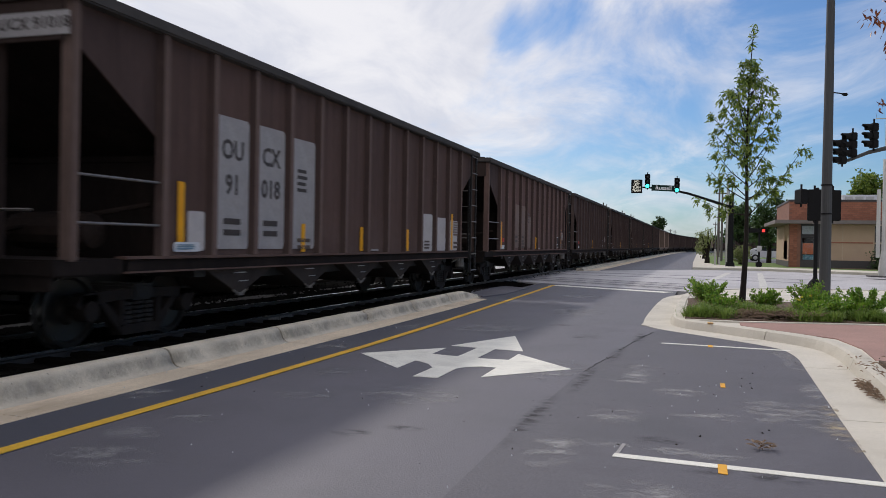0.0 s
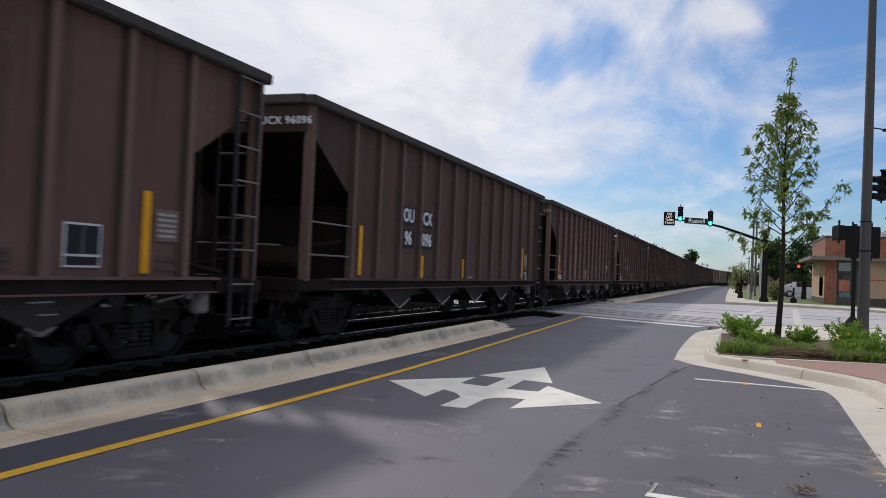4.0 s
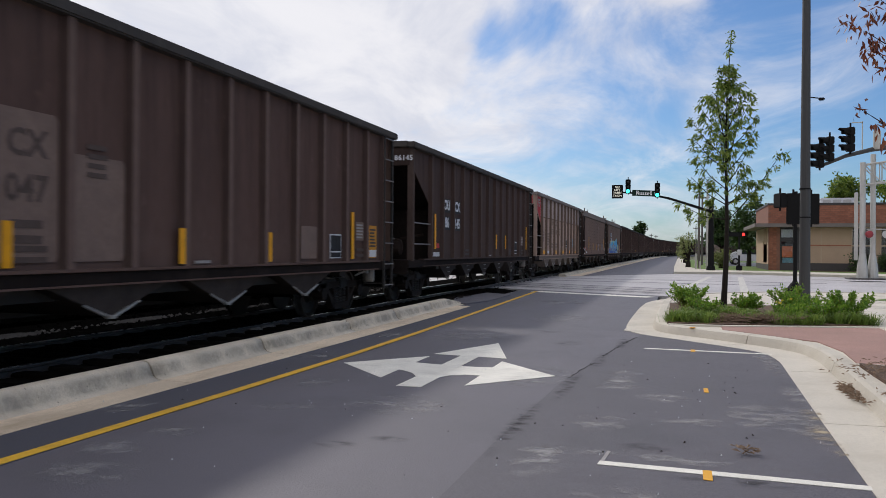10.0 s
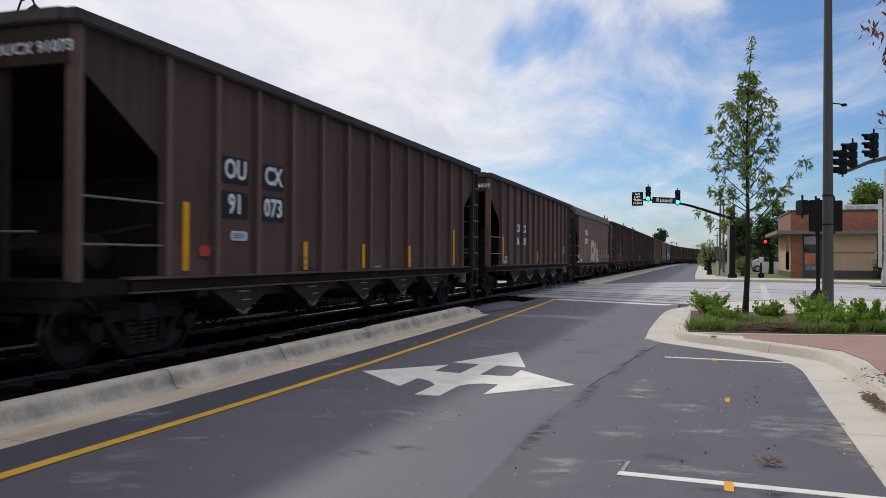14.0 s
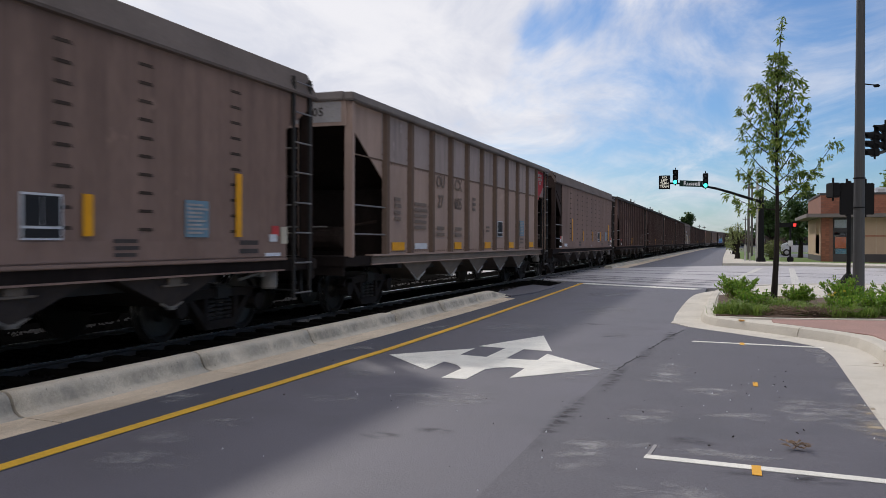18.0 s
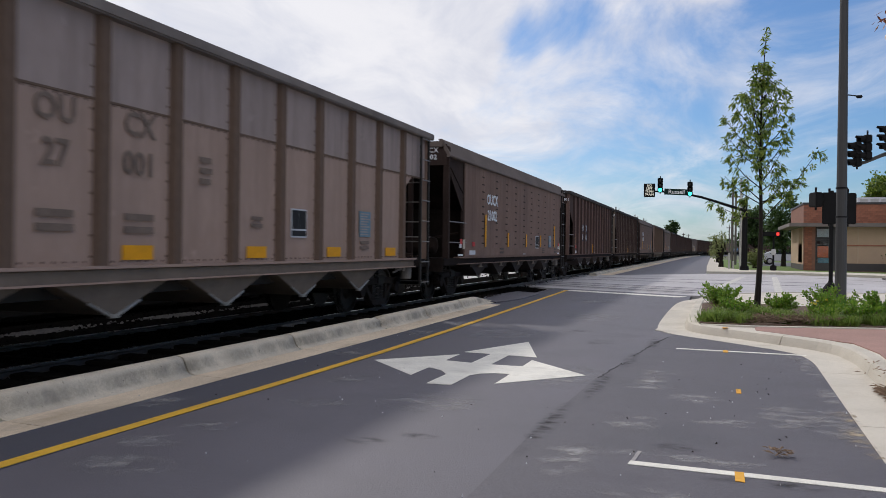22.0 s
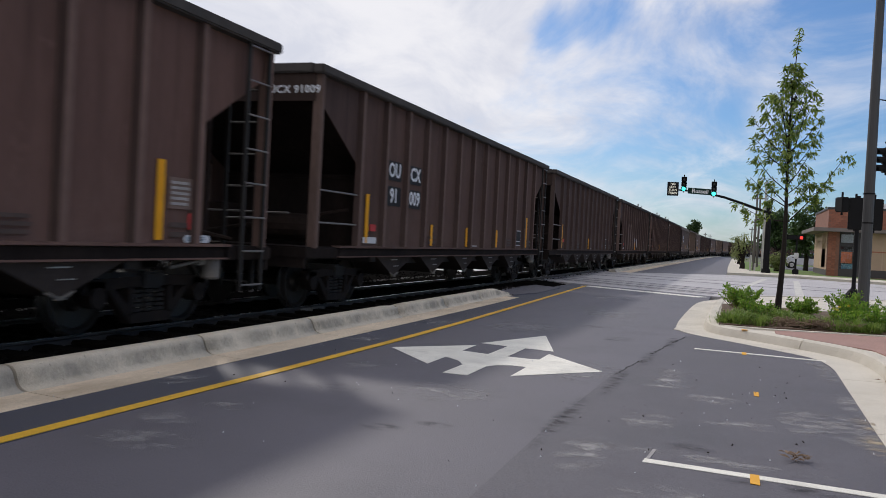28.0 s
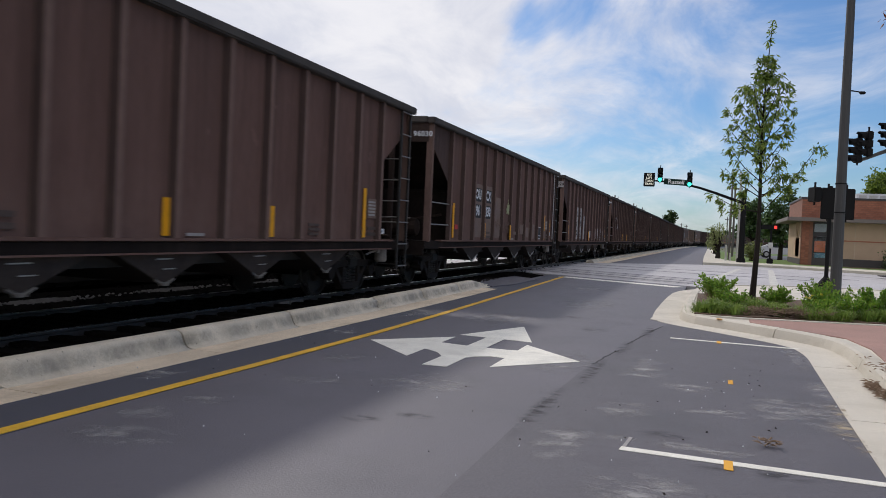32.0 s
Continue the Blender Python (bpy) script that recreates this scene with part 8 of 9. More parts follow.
def make_signals():
    Y = 57.4
    mast = thing("signal_mast", "black traffic signal mast with a long curved arm", "traffic signal", pose(1.72, Y, 0.12))
    bm = bmesh.new()
    tube(bm, (0, 0, 0), (0, 0, 4.55), 0.20, 0.15, 14)
    tube(bm, (0, 0, 0), (0, 0, 0.28), 0.30, 0.26, 14)
    tube(bm, (0, 0, 4.55), (0, 0, 4.62), 0.17, 0.10, 14)
    part("mast_pole", bm, BLACK, mast)
    bm = bmesh.new()
    pts = [(0, 0, 3.85), (-0.9, 0, 4.15), (-1.8, 0, 4.46), (-2.7, 0, 4.75), (-3.45, 0, 4.92), (-4.4, 0, 5.06), (-5.3, 0, 5.15), (-6.2, 0, 5.2)]
    arm_tube(bm, pts, 0.11, 0.009)
    part("mast_arm", bm, BLACK, mast)
    signal_head(mast, pose(-3.42, -0.22, 5.28), (2, GREENL), 3, 0.32)
    signal_head(mast, pose(-5.32, -0.22, 5.55), (2, GREENL), 3, 0.32)
    bm = bmesh.new()
    bevel_box(bm, (-0.73, -0.03, -0.20), (0.73, 0.0, 0.20), 0.01)
    s = part("street_sign", bm, SIGNGREEN, mast, "dark green street name sign", pose(-4.33, -0.14, 5.10, 0, 3, 0))
    put("sign_text", cached("russell", lambda: text_mesh("sign_text", "Russell", 0.38, SIGNINK, 1.0, 0.006)), s, on_back(0.05, -0.035, 0.0))
    bm = bmesh.new()
    bevel_box(bm, (-0.36, -0.10, -0.45), (0.36, 0.10, 0.45), 0.02)
    s = part("blank_out_sign", bm, BLACK, mast, "black illuminated turn restriction sign", pose(-6.02, -0.16, 5.22))
    for i, wd in enumerate(("NO", "LEFT", "TURN", "TRAIN")):
        put("sign_text", cached(("nlt", wd), lambda: text_mesh("sign_text", wd, 0.20, LEDINK, 1.0, 0.003)), s, on_back(0, -0.106, 0.31 - i * 0.20))
    # pedestrian signals on short black posts
    for x, y, h, nm in ((3.50, 57.9, 2.35, "far"),):
        p = thing("pedestrian_signal", "black pedestrian signal post with a glowing red light", "traffic signal", pose(x, y, 0.12))
        bm = bmesh.new()
        tube(bm, (0, 0, 0), (0, 0, h), 0.06, 0.06, 10)
        bevel_box(bm, (-0.19, -0.19, 0), (0.19, 0.19, 0.34), 0.05)
        part("post", bm, BLACK, p)
        bm = bmesh.new()
        bevel_box(bm, (-0.85, -0.12, h - 0.12), (0.05, 0.12, h + 0.16), 0.03)
        part("housing", bm, BLACK, p)
        bm = bmesh.new()
        bevel_box(bm, (0.06, -0.16, h - 0.16), (0.42, 0.1, h + 0.20), 0.03)
        hs = part("housing", bm, BLACK, p)
        bm = bmesh.new()
        bevel_box(bm, (0.16, -0.175, h - 0.08), (0.33, -0.155, h + 0.12), 0.008)
        part("red_light", bm, REDL, hs, "glowing red light")
        bm = bmesh.new()
        bevel_box(bm, (-0.14, -0.2, 1.0), (0.14, -0.05, 1.38), 0.02)
        part("control_box", bm, CABINET, p, "silver push-button box")
    p = thing("pedestrian_signal", "black signal post seen from behind with three dark heads", "traffic signal", pose(3.04, 25.4, 0.13))
    bm = bmesh.new()
    tube(bm, (0, 0, 0.3), (0, 0, 2.95), 0.055, 0.055, 12)
    prism_base = [(0.22, 0.0), (0.21, 0.22), (0.13, 0.34), (0.07, 0.40), (0.06, 0.44)]
    lathe(bm, prism_base, Matrix.Identity(4), 8)
    part("post", bm, BLACK, p)
    for m_, n, size in ((pose(-0.04, 0.16, 2.47, 0, 0, 172), 3, 0.275), (pose(0.42, 0.10, 2.45, 0, 0, 188), 3, 0.275), (pose(-0.40, 0.05, 2.70, 0, 0, 110), 1, 0.42)):
        signal_head(p, m_, None, n, size)
    bm = bmesh.new()
    bevel_box(bm, (-0.24, -0.06, 2.02), (0.20, 0.05, 2.90), 0.02)
    bevel_box(bm, (0.22, -0.06, 2.02), (0.62, 0.05, 2.88), 0.02)
    part("backplate", bm, BLACK, p, "black backplates of the heads")
    # the mast arm that reaches in over the side street
    Y2 = 30.0
    m2 = thing("signal_mast", "black traffic signal mast with three heads over the side street", "traffic signal", pose(8.6, Y2 + 0.4, 0.12))
    bm = bmesh.new()
    tube(bm, (0, 0, 0), (0, 0, 5.4), 0.17, 0.13, 14)
    tube(bm, (0, 0, 0), (0, 0, 0.28), 0.28, 0.24, 14)
    part("mast_pole", bm, BLACK, m2)
    bm = bmesh.new()
    pts = [(0, 0, 4.72), (-0.9, -0.1, 4.74), (-1.9, -0.2, 4.72), (-2.7, -0.28, 4.62), (-3.5, -0.35, 4.42), (-4.05, -0.4, 4.18), (-4.3, -0.4, 4.12)]
    arm_tube(bm, pts, 0.10, 0.008)
    part("mast_arm", bm, POLE, m2)
    for x, z, yaw in ((-3.36, 4.95, -72), (-3.98, 4.66, -72), (-4.28, 4.44, -72)):
        signal_head(m2, pose(x, -0.42, z, 0, 0, yaw), None, 3, 0.27)
    bm = bmesh.new()
    box(bm, (-3.00, -0.33, 4.6), (-2.97, -0.30, 5.55))
    box(bm, (-3.3, -0.33, 5.5), (-2.97, -0.30, 5.53))
    bevel_box(bm, (-2.66, -0.38, 4.62), (-2.44, -0.28, 5.25), 0.03)
    part("sensor_bracket", bm, GALV, m2, "silver sensor and bracket")


def make_poles():
    p = thing("lamp_post", "tall tapered grey lamp post at the corner", "lamp post", pose(2.88, 22.2, 0.13))
    bm = bmesh.new()
    zs = [0, 2, 4, 6, 8, 10.5]
    lathe_along(bm, [Vector((0, 0, a)) for a in zs], [0.135 - 0.0055 * a for a in zs], 16)
    part("shaft", bm, POLE, p)
    bm = bmesh.new()
    for z in (2.08, 2.78):
        tube(bm, (0, 0, z), (0, 0, z + 0.03), 0.137, 0.137, 16)
    part("band", bm, BLACK, p)
    bm = bmesh.new()
    tube(bm, (0.1, 0, 5.05), (0.32, -0.05, 5.0), 0.015, n=6)
    bevel_box(bm, (0.28, -0.09, 4.95), (0.42, -0.01, 5.02), 0.02)
    part("sensor", bm, BLACK, p)
    bm = bmesh.new()
    tube(bm, (0, 0, 10.3), (-1.6, 0, 10.7), 0.05, 0.04, 8)
    bevel_box(bm, (-2.3, -0.17, 10.62), (-1.5, 0.17, 10.78), 0.04)
    part("lamp_head", bm, POLE, p)
    # utility poles beside the far road and beyond the train
    def utility(x, y, h, r, arm, label, mat_=WOOD):
        u = thing("utility_pole", label, "utility pole", pose(x, y, 0.0), "utility poles")
        bm = bmesh.new()
        tube(bm, (0, 0, -0.1), (0, 0, h), r, r * 0.7, 10)
        part("shaft", bm, mat_, u)
        if arm:
            bm = bmesh.new()
            box(bm, (-arm, -0.05, h - 0.5), (arm, 0.05, h - 0.38))
            part("crossarm", bm, mat_, u)
            for s in (-0.9, 0.9):
                bm = bmesh.new()
                tube(bm, (arm * s, 0, h - 0.38), (arm * s, 0, h - 0.2), 0.05, n=6)
                part("insulator", bm, CABINET, u)
    utility(1.12, 66, 6.1, 0.09, 0, "weathered grey utility pole beside the far pavement")
    utility(1.62, 80, 6.7, 0.11, 0.6, "weathered grey utility pole beside the far pavement")
    utility(1.60, 62, 6.3, 0.10, 0, "slender grey lamp pole beside the far pavement", GALV)
    for x, y, h in ((-12.1, 95, 7.2), (-12.5, 110, 7.8), (-11.9, 130, 7.6), (-11.4, 140, 7.4), (-8.1, 222, 6.7), (-7.0, 224, 6.4), (1.9, 120, 6.8), (2.0, 150, 6.6)):
        utility(x, y, h - 0.9, 0.11, 0.45, "distant grey utility pole with a crossarm")
    u = thing("short_post", "short grey bollard post beside the pavement", "post", pose(0.82, 60.5, 0.12))
    bm = bmesh.new()
    tube(bm, (0, 0, 0), (0, 0, 1.1), 0.07, n=8)
    tube(bm, (0.28, 0, 0), (0.28, 0, 0.55), 0.06, n=8)
    part("shaft", bm, GALV, u)


def make_gantry():
    """The railway cantilever: two aluminium posts, a truss arm and flashing lamps."""
    g = thing("crossing_gantry", "silver aluminium railway crossing gantry with red lamps", "crossing signal", pose(8.35, 43.2, 0.1))
    bm = bmesh.new()
    tube(bm, (-0.26, 0, 0.0), (-0.26, 0, 5.5), 0.13, 0.13, 14)
    lathe(bm, [(0.26, 0.0), (0.24, 0.5), (0.16, 1.1), (0.13, 1.25)], Matrix.Translation((-0.26, 0, 0)), 12)
    part("post", bm, GALV, g)
    bm = bmesh.new()
    tube(bm, (0.22, 0.2, 0.0), (0.22, 0.2, 5.9), 0.12, 0.12, 14)
    lathe(bm, [(0.26, 0.0), (0.24, 0.5), (0.15, 1.1), (0.12, 1.25)], Matrix.Translation((0.22, 0.2, 0)), 12)
    part("post", bm, GALV, g)
    bm = bmesh.new()
    bevel_box(bm, (-0.62, -0.05, 0.9), (-0.46, 0.05, 4.1), 0.02)
    part("gate_arm", bm, GALV, g, "raised striped gate arm seen edge on")
    def bar(name, p, q, r):
        bm = bmesh.new()
        tube(bm, p, q, r, n=6)
        part(name, bm, GALV, g)
    for yy in (0.0, 0.5):
        for dz in (0.0, -0.95):
            bar("truss_chord", (-0.2, yy, 5.4 + dz), (4.3, yy, 6.0 + dz), 0.04)
    for x0 in range(6):
        xa, xb = -0.2 + x0 * 0.75, -0.2 + (x0 + 1) * 0.75
        za, zb = 5.4 + 0.10 * x0, 5.4 + 0.10 * (x0 + 1)
        for yy in (0.0, 0.5):
            bar("truss_brace", (xa, yy, za), (xb, yy, zb - 0.95), 0.028)
            bar("truss_brace", (xa, yy, za - 0.95), (xa, yy, za), 0.028)
        bar("truss_brace", (xa, 0, za), (xb, 0.5, zb), 0.025)
    bm = bmesh.new()
    tube(bm, (-0.1, -0.16, 2.35), (0.95, -0.16, 2.35), 0.03, n=6)
    part("lamp_bar", bm, GALV, g)
    for x, lens in ((-0.02, REDLENS), (0.72, CABINET)):
        bm = bmesh.new()
        lathe(bm, [(0.17, 0.0), (0.17, 0.10), (0.10, 0.16), (0.01, 0.17)], Matrix.Translation((x, -0.2, 2.12)) @ Matrix.Rotation(radians(90 if lens is REDLENS else -90), 4, "X"), 16)
        lamp = part("flasher", bm, lens, g, "red flashing lamp" if lens is REDLENS else "back of a flashing lamp")
        bm = bmesh.new()
        tube(bm, (x, -0.18, 2.2), (x, -0.16, 2.35), 0.03, n=6)
        part("bracket", bm, GALV, lamp)
    bm = bmesh.new()
    bevel_box(bm, (-0.9, -0.5, 0.0), (0.7, 0.7, 0.06), 0.01)
    part("foot_plate", bm, BASEST, g)


# ---- the far building ----
def make_building():
    Y, X0, X1, H = 61.0, 5.55, 24.0, 4.55
    b = thing("shop_building", "low brick and tan panel shop with a flat canopy", "building", kind="")
    # the plan turns a little from the road
    def wall(name, pts_boxes, m_, lab=""):
        bm = bmesh.new()
        for a, c in pts_boxes:
            box(bm, a, c)
        return part(name, bm, m_, b, lab)
    wall("plinth", [((X0 + 0.35, Y, 0.0), (X1, Y + 0.3, 0.62)), ((X0 + 0.02, Y + 0.02, 0.0), (X0 + 0.3, Y + 10, 0.5))], BASEST)
    # front wall round the openings: door at left, windows at right
    dx0, dx1 = X0 + 0.78, X0 + 1.72
    wx = [(10.75, 12.2), (12.5, 13.95), (14.25, 15.7), (16.0, 17.45)]
    segs = [((dx1 + 0.45, Y + 0.04, 0.62), (wx[0][0], Y + 0.26, 3.05))]
    for (a0, a1), (b0, b1) in zip(wx, wx[1:]):
        segs.append(((a1, Y + 0.04, 0.62), (b0, Y + 0.26, 3.05)))
    segs.append(((wx[-1][1], Y + 0.04, 0.62), (X1, Y + 0.26, 3.05)))
    w = [wall("panel_wall", [sg], TAN, "tan stucco wall") for sg in segs][0]
    for x in (8.9,):
        bm = bmesh.new()
        box(bm, (x - 0.03, Y + 0.015, 0.63), (x + 0.03, Y + 0.04, 3.04))
        part("panel_joint", bm, TANTRIM, w)
    bm = bmesh.new()
    box(bm, (dx1 + 0.47, Y + 0.0, 1.78), (wx[0][0] - 0.02, Y + 0.038, 1.86))
    part("panel_rail", bm, BRICK, w)
    wall("side_wall", [((X0 + 0.03, Y + 0.4, 0.5), (X0 + 0.27, Y + 10, 3.05))], TAN, "tan side wall")
    for i in range(5):
        for z in (1.9, 3.0):
            bm = bmesh.new()
            box(bm, (X0 - 0.02, Y + 1.2 + i * 0.5, 0.62), (X0 + 0.028, Y + 1.28 + i * 0.5, z))
            part("side_mullion", bm, TANTRIM, b)
    # brick corner pier and parapet, laid brick by brick on a mortar core
    pier = wall("brick_pier", [((X0 + 0.03, Y - 0.02, 0.0), (X0 + 0.75, Y + 0.38, 3.05))], MORTAR, "red brick corner pier")
    parapet = wall("parapet", [((X0 - 0.0, Y + 0.0, 3.28), (X1, Y + 0.3, H)), ((X0, Y + 0.3, 3.28), (X0 + 0.3, Y + 10, H)), ((X1 - 0.3, Y + 0.3, 3.28), (X1, Y + 10, H)), ((X0 + 0.3, Y + 9.7, 3.28), (X1 - 0.3, Y + 10, H))], MORTAR, "red brick parapet")
    bm = bmesh.new()
    bevel_box(bm, (-0.14, -0.014, -0.055), (0.14, 0.012, 0.055), 0.005)
    brick = finish(bm, "brick", BRICK)
    for r in range(25):
        z = 0.06 + r * 0.122
        for c in range(3):
            x = X0 + 0.17 + c * 0.24 + (0.0 if r % 2 else 0.03)
            if x + 0.11 < X0 + 0.76:
                put("brick", brick, pier, Matrix.Translation((x, Y - 0.024, z)) @ Matrix.Diagonal((0.78, 1, 1, 1)))
    for r in range(9):
        z = 3.37 + r * 0.134
        for c in range(24):
            x = X0 + 0.16 + c * 0.30 + (0.15 if r % 2 else 0)
            put("brick", brick, parapet, pose(x, Y - 0.006, z))
    wall("coping", [((X0 - 0.06, Y - 0.07, H), (X1 + 0.06, Y + 0.34, H + 0.13)), ((X0 - 0.06, Y + 0.34, H), (X0 + 0.34, Y + 10.06, H + 0.13))], COPING)
    wall("canopy", [((X0 - 0.95, Y - 1.0, 3.04), (X1 + 0.2, Y + 0.0, 3.28)), ((X0 - 0.95, Y + 0.0, 3.04), (X0 - 0.0, Y + 10, 3.28))], CANOPY, "flat grey brown canopy")
    wall("roof", [((X0 + 0.3, Y + 0.3, 3.9), (X1 - 0.3, Y + 9.7, 4.0))], ROOF)
    wall("back_wall", [((X0 + 0.3, Y + 9.76, 0), (X1, Y + 9.98, 3.27)), ((X1 - 0.25, Y + 0.3, 0), (X1 - 0.02, Y + 9.7, 3.27))], TAN)
    wall("ceiling_panel", [((X0 + 0.3, Y + 0.3, 3.06), (X1 - 0.3, Y + 9.7, 3.12))], ROOMDARK)
    wall("shop_floor", [((X0 + 0.3, Y + 0.3, 0.10), (X1 - 0.3, Y + 9.7, 0.16))], ROOMDARK)
    wall("inner_partition", [((X0 + 0.3, Y + 2.6, 0.16), (X1 - 0.3, Y + 2.7, 3.06))], ROOMDARK)
    # door with transom
    d = wall("door_frame", [((dx0 - 0.06, Y + 0.02, 0.1), (dx0, Y + 0.22, 3.04)), ((dx1, Y + 0.02, 0.1), (dx1 + 0.45, Y + 0.24, 3.04)), ((dx0, Y + 0.03, 2.2), (dx1, Y + 0.2, 2.32)), ((dx0, Y + 0.03, 2.96), (dx1, Y + 0.2, 3.04))], COPING, "dark metal door frame")
    bm = bmesh.new()
    for a, c in (((dx0 + 0.01, Y + 0.06, 0.17), (dx0 + 0.08, Y + 0.12, 2.19)), ((dx1 - 0.08, Y + 0.06, 0.17), (dx1 - 0.01, Y + 0.12, 2.19)), ((dx0 + 0.08, Y + 0.06, 0.17), (dx1 - 0.08, Y + 0.12, 0.38)), ((dx0 + 0.08, Y + 0.06, 2.1), (dx1 - 0.08, Y + 0.12, 2.19))):
        box(bm, a, c)
    door = part("door", bm, COPING, b, "glass shop door in a dark frame")
    for z0, z1 in ((0.39, 2.09), (2.33, 2.95)):
        bm = bmesh.new()
        box(bm, (dx0 + 0.07, Y + 0.085, z0), (dx1 - 0.07, Y + 0.095, z1))
        g = part("pane", bm, GLASS, door)
        g.visible_shadow = False
    bm = bmesh.new()
    box(bm, (dx0 + 0.1, Y + 0.4, 2.36), (dx1 - 0.1, Y + 0.42, 2.9))
    part("transom_board", bm, STICKW, b, "pale board behind the transom")
    for (x0_, x1_, z0, z1), m_ in (((dx0 + 0.12, dx1 - 0.15, 1.0, 1.75), POSTERO), ((dx0 + 0.15, dx1 - 0.1, 0.45, 0.95), POSTERB), ((dx1 + 0.55, dx1 + 0.80, 1.05, 1.75), YSIGN)):
        bm = bmesh.new()
        yy = Y + 0.14 if x0_ < dx1 else Y + 0.01
        box(bm, (x0_, yy, z0), (x1_, yy + 0.01, z1))
        tagged(part("poster", bm, m_, None), "bright poster fixed to the shop front", "poster", "posters on the shop front")
    # windows
    for x0_, x1_ in wx:
        f = wall("window", [((x0_, Y + 0.06, 0.62), (x0_ + 0.07, Y + 0.2, 3.05)), ((x1_ - 0.07, Y + 0.06, 0.62), (x1_, Y + 0.2, 3.05)), ((x0_ + 0.07, Y + 0.06, 1.76), (x1_ - 0.07, Y + 0.2, 1.86)),
                            ((x0_ + 0.07, Y + 0.06, 0.62), (x1_ - 0.07, Y + 0.2, 0.7)), ((x0_ + 0.07, Y + 0.06, 2.97), (x1_ - 0.07, Y + 0.2, 3.05))], TANTRIM, "shop window in a pale frame")
        for z0, z1 in ((0.7, 1.76), (1.86, 2.97)):
            bm = bmesh.new()
            box(bm, (x0_ + 0.06, Y + 0.12, z0), (x1_ - 0.06, Y + 0.13, z1))
            g = part("pane", bm, GLASS, f)
            g.visible_shadow = False
    hv = thing("roof_unit", "white air conditioning unit on the roof", "air conditioner", pose(10.2, Y + 2.4, 4.0))
    bm = bmesh.new()
    bevel_box(bm, (-1.1, -0.5, 0.0), (1.1, 0.5, 1.12), 0.04)
    part("casing", bm, STICKW, hv)
    bm = bmesh.new()
    for i in range(3):
        box(bm, (-0.95 + i * 0.65, -0.52, 0.72), (-0.45 + i * 0.65, -0.502, 1.0))
    part("grille", bm, CABINET, hv)
    for i, (x, r) in enumerate(((11.0, 0.9), (12.6, 0.8), (14.0, 0.9), (15.6, 0.8))):
        big_crown("hedge_shrub", "dark clipped shrub before the shop window", x, 59.6, 0.1, 0.55, r * 0.75, 0.5, 0.25, FARLEAF, 90 + i, 90, 14, 0.14)
    slab("shop_mulch", [(8.2, 58.9), (24, 58.9), (24, 60.6), (8.2, 60.6)], 0.0, 0.135, SOIL, "brown mulch strip before the shop", "planting bed")


def make_parked_car(x, y, rz, label):
    c = thing("parked_car", label, "car", pose(x, y, 0.125, 0, 0, rz))
    bm = bmesh.new()
    prof = [(-2.2, 0.35), (2.2, 0.35), (2.25, 0.62), (2.1, 0.82), (1.2, 0.95), (0.55, 1.36), (-0.9, 1.40), (-1.7, 1.0), (-2.2, 0.92), (-2.28, 0.6)]
    prism(bm, prof, 1, -0.85, 0.85)
    bmesh.ops.bevel(bm, geom=bm.edges[:], offset=0.05, segments=2, affect="EDGES")
    part("body", bm, CARWHITE, c)
    bm = bmesh.new()
    prism(bm, [(0.95, 0.98), (0.45, 1.30), (-0.85, 1.33), (-1.45, 0.98)], 1, -0.856, 0.856)
    part("window_band", bm, CARGLASS, c)
    for sx in (-1.4, 1.4):
        for s in (-1, 1):
            bm = bmesh.new()
            lathe(bm, [(0.32, -0.1), (0.32, 0.1), (0.2, 0.12), (0.02, 0.11)], Matrix.Translation((sx, s * 0.78, 0.32)) @ Matrix.Rotation(radians(-90 * s), 4, "X"), 16)
            w = part("wheel", bm, TYRE, c)
            bm = bmesh.new()
            lathe(bm, [(0.19, 0.0), (0.17, 0.02), (0.02, 0.03)], Matrix.Translation((sx, s * 0.895, 0.32)) @ Matrix.Rotation(radians(-90 * s), 4, "X"), 12)
            part("rim", bm, CABINET, w)
    for s in (-1, 1):
        bm = bmesh.new()
        bevel_box(bm, (2.16, s * 0.62 - 0.16, 0.62), (2.25, s * 0.62 + 0.16, 0.76), 0.02)
        part("headlight", bm, STICKW, c)
        bm = bmesh.new()
        bevel_box(bm, (-2.28, s * 0.62 - 0.16, 0.68), (-2.2, s * 0.62 + 0.16, 0.84), 0.02)
        part("tail_light", bm, REDLENS, c)


WRAP = mat("pale lavender load wrap", (0.62, 0.63, 0.72), 0.45, vary=0.18, scale=1.2, fine=8, bump=0.5, dark=(0.22, 0.23, 0.32), stain=0.5, stain_scale=1.2, each=0.08)
WRAPRED = mat("red wrap print", (0.5, 0.07, 0.10), 0.5, vary=0.1)
LAMPGLASS = mat("frosted lamp globe", (0.6, 0.6, 0.58), 0.4, bump=0)


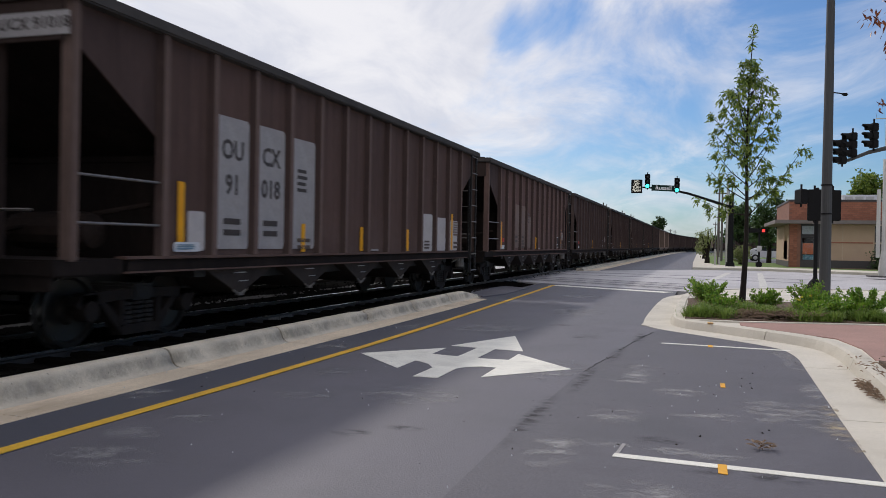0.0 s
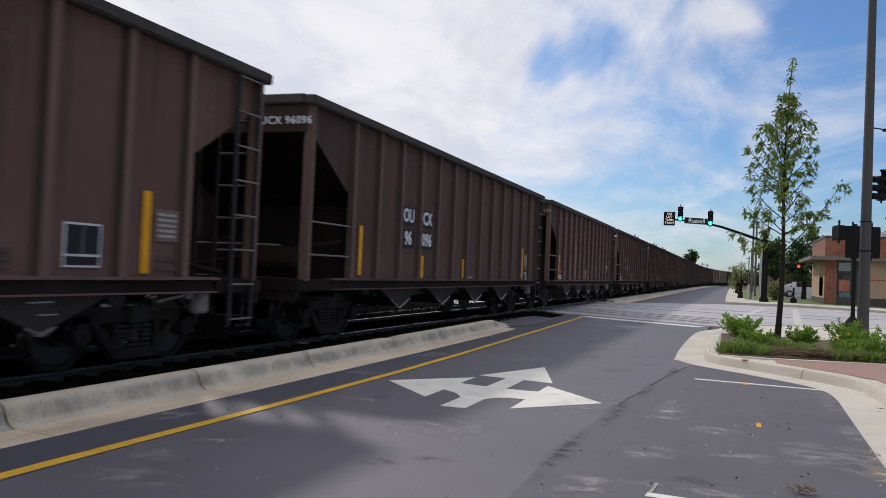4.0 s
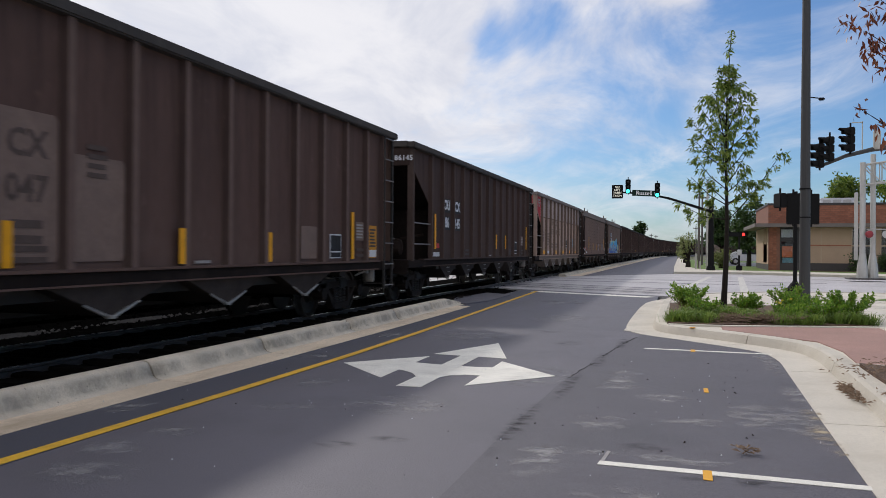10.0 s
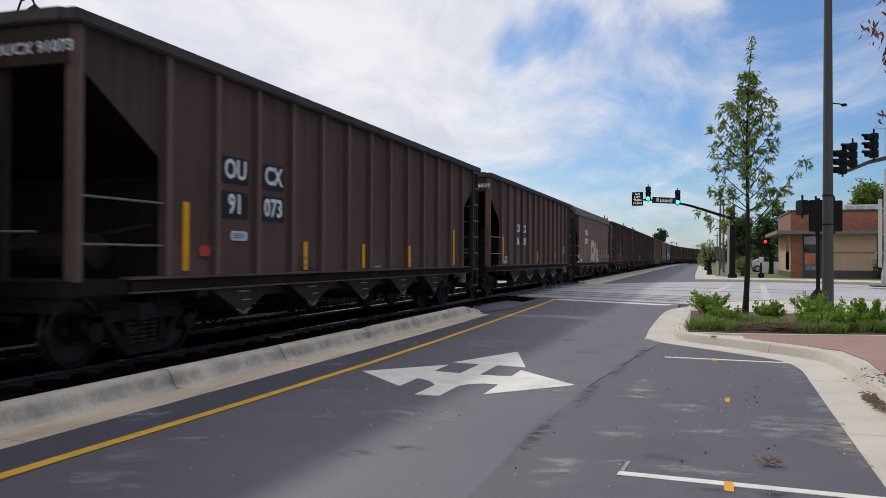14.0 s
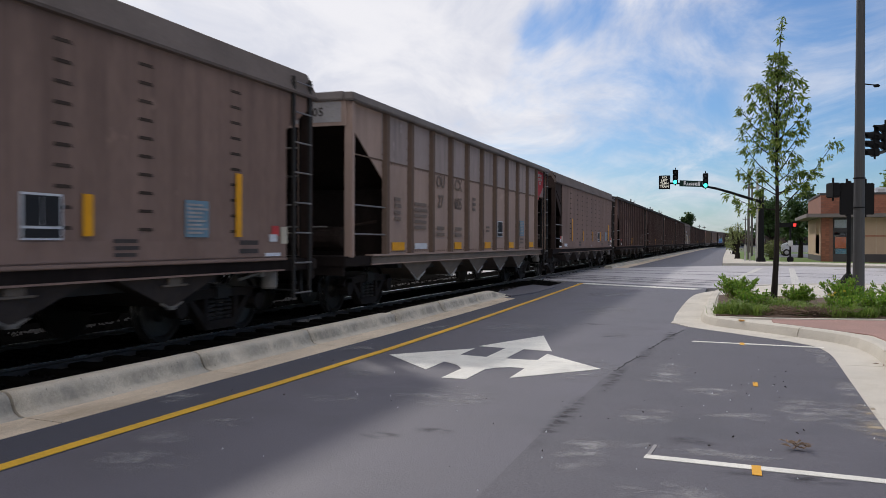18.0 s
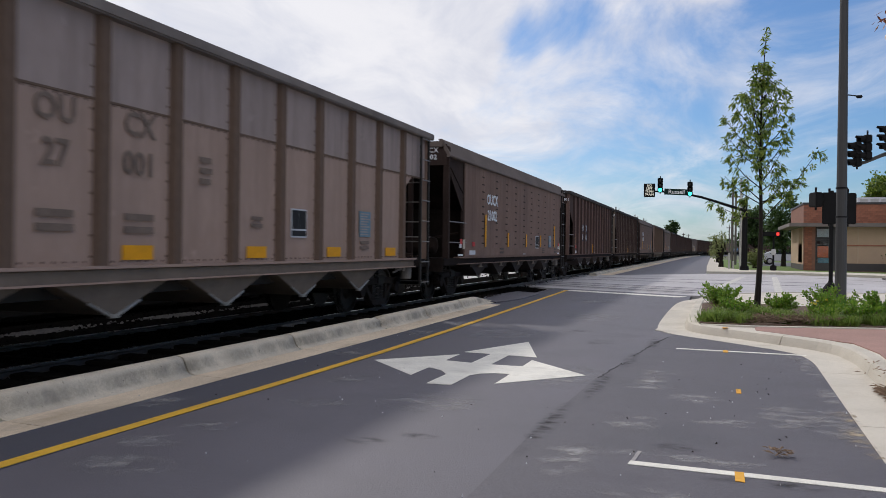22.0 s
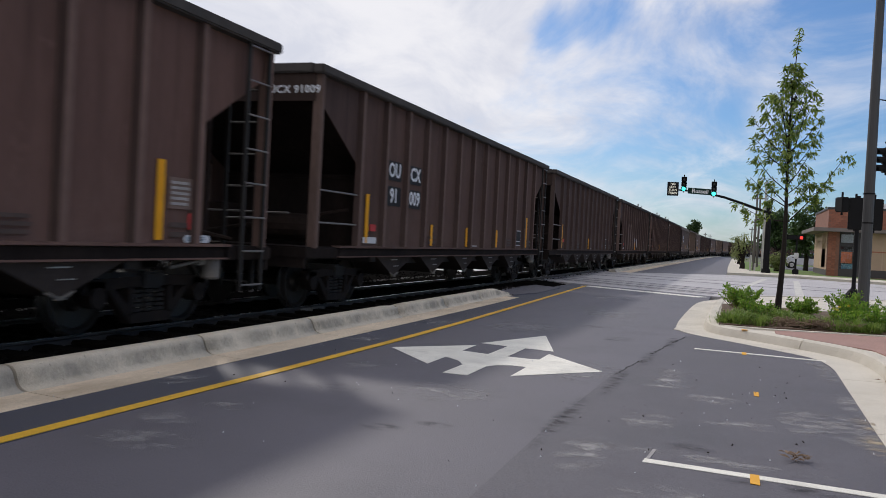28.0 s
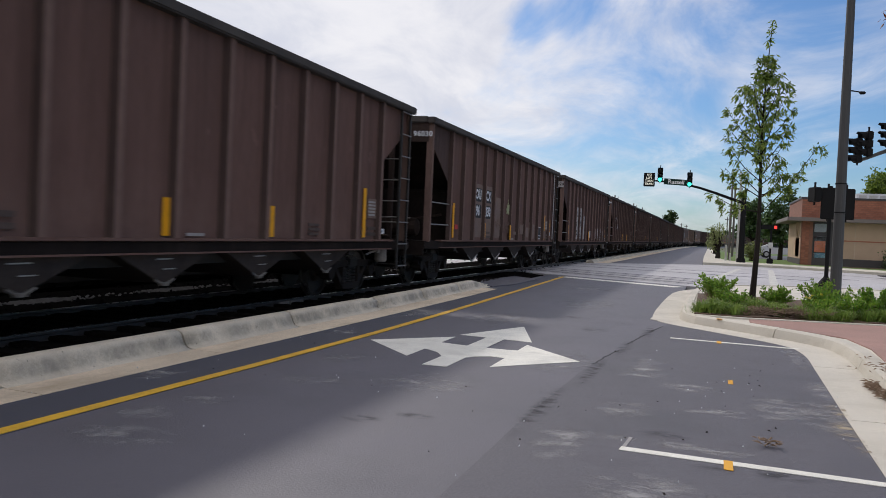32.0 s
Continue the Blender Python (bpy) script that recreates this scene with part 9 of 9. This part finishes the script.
def make_standing_train():
    """Flat cars with wrapped loads, standing on the track beyond."""
    X = -12.3
    tr = thing("standing_track", "second railway track beyond the moving train", "track", kind="structure")
    for s in (-1, 1):
        bm = bmesh.new()
        sweep(bm, [(X + s * 0.7525, -200), (X + s * 0.7525, 27)], [(-0.065, -0.06), (-0.012, 0.0), (-0.034, 0.1), (0.034, 0.1), (0.012, 0.0), (0.065, -0.06)])
        part("rail", bm, RAIL, tr)
    rng = random.Random(77)
    wheels = []
    for c in range(4):
        yc = 13.0 - c * 22.0
        f = thing("flat_car", "dark centre-beam flat car with pale wrapped loads standing still", "freight car", pose(X, yc, 0), "standing flat cars")
        bm = bmesh.new()
        bevel_box(bm, (-1.45, -10.4, 0.95), (1.45, 10.4, 1.22), 0.03)
        box(bm, (-0.35, -10.6, 0.70), (0.35, 10.6, 0.95))
        part("deck", bm, UNDER, f)
        # deep skirts, not seen as such, added to block bright ground beyond
        for s in (-1, 1):
            bm = bmesh.new()
            prism(bm, [(-6.3, 0.95), (-5.6, 0.16), (5.6, 0.16), (6.3, 0.95)], 0, min(s * 1.30, s * 1.42), max(s * 1.30, s * 1.42))
            part("side_sill", bm, UNDER, f)
        for e in (-1, 1):
            bm = bmesh.new()
            prism(bm, [(e * 10.1, 1.22), (e * 10.3, 1.22), (e * 10.3, 4.2), (e * 9.9, 4.2)], 0, -1.4, 1.4)
            part("bulkhead", bm, UNDER, f)
            add_truck(f, e * 7.6, False, wheels)
        bm = bmesh.new()
        box(bm, (-0.06, -9.9, 1.22), (0.06, 9.9, 4.15))
        part("centre_beam", bm, UNDER, f)
        for i in range(4):
            for j in range(3):
                bm = bmesh.new()
                y0 = -9.6 + i * 4.85
                bevel_box(bm, (0.10, y0, 1.26 + j * 0.96), (1.40, y0 + 4.65 + rng.uniform(-0.3, 0.1), 1.26 + j * 0.96 + 0.90), 0.05)
                ld = part("wrapped_bundle", bm, WRAP, f, "pale wrapped bundle")
                if rng.random() < 0.6:
                    bars(ld, 0.9, 0.35, 2, WRAPRED if j else INK["dark"], on_x(1.405, y0 + rng.uniform(1.0, 3.6), 1.26 + j * 0.96 + 0.5), "print_bars")
    lamp = thing("park_lamp", "black park lamp with an acorn globe beyond the train", "lamp post", pose(-19.25, 19.5, -0.05))
    bm = bmesh.new()
    tube(bm, (0, 0, 0), (0, 0, 8.45), 0.09, 0.06, 10)
    for a, b in (((0, 0, 8.4), (0.2, 0, 8.85)), ((0.2, 0, 8.85), (0.55, 0, 8.95)), ((0.55, 0, 8.95), (0.7, 0, 8.7))):
        tube(bm, a, b, 0.03, n=8)
    part("shaft", bm, BLACK, lamp)
    bm = bmesh.new()
    lathe(bm, [(0.04, 0.45), (0.20, 0.30), (0.22, 0.22)], Matrix.Translation((0.7, 0, 8.25)), 14)
    part("hood", bm, BLACK, lamp)
    bm = bmesh.new()
    lathe(bm, [(0.19, 0.21), (0.17, 0.05), (0.08, -0.1), (0.02, -0.12)], Matrix.Translation((0.7, 0, 8.25)), 14)
    part("globe", bm, LAMPGLASS, lamp)


make_standing_train()
make_plants()
make_signals()
make_poles()
make_gantry()
make_building()
make_parked_car(6.0, 83.5, 4, "white parked saloon car in the car park")
make_parked_car(9.6, 85.0, 8, "white parked saloon car in the car park")


# ---- what moves ----
def motions():
    for k, car in CARS:
        far = 22.52 + travelled(32) - PITCH * k > BEND_Y
        step = 1.0 if far else 2.0
        walk(car, [(i * step, car_pose(k, i * step)) for i in range(int(32 / step) + 1)])
    # the wheels turn as the train rolls; all wheelsets turn alike, so they share two sets of keys
    shared = {}
    for w, s in WHEELS:
        if s not in shared:
            rows = []
            for i in range(32 * FPS + 1):
                turn = -math.degrees(travelled(i / FPS) / WHEEL_R) % 360.0
                rows.append((i / FPS, pose(0, s * AXLE, WHEEL_R + RAIL_Z, turn, 0, 0)))
            walk(w, rows)
            shared[s] = w
        else:
            a = shared[s].animation_data
            w.rotation_mode = "QUATERNION"
            w.animation_data_create()
            w.animation_data.action = a.action
            w.animation_data.action_slot = a.action_slot


motions()
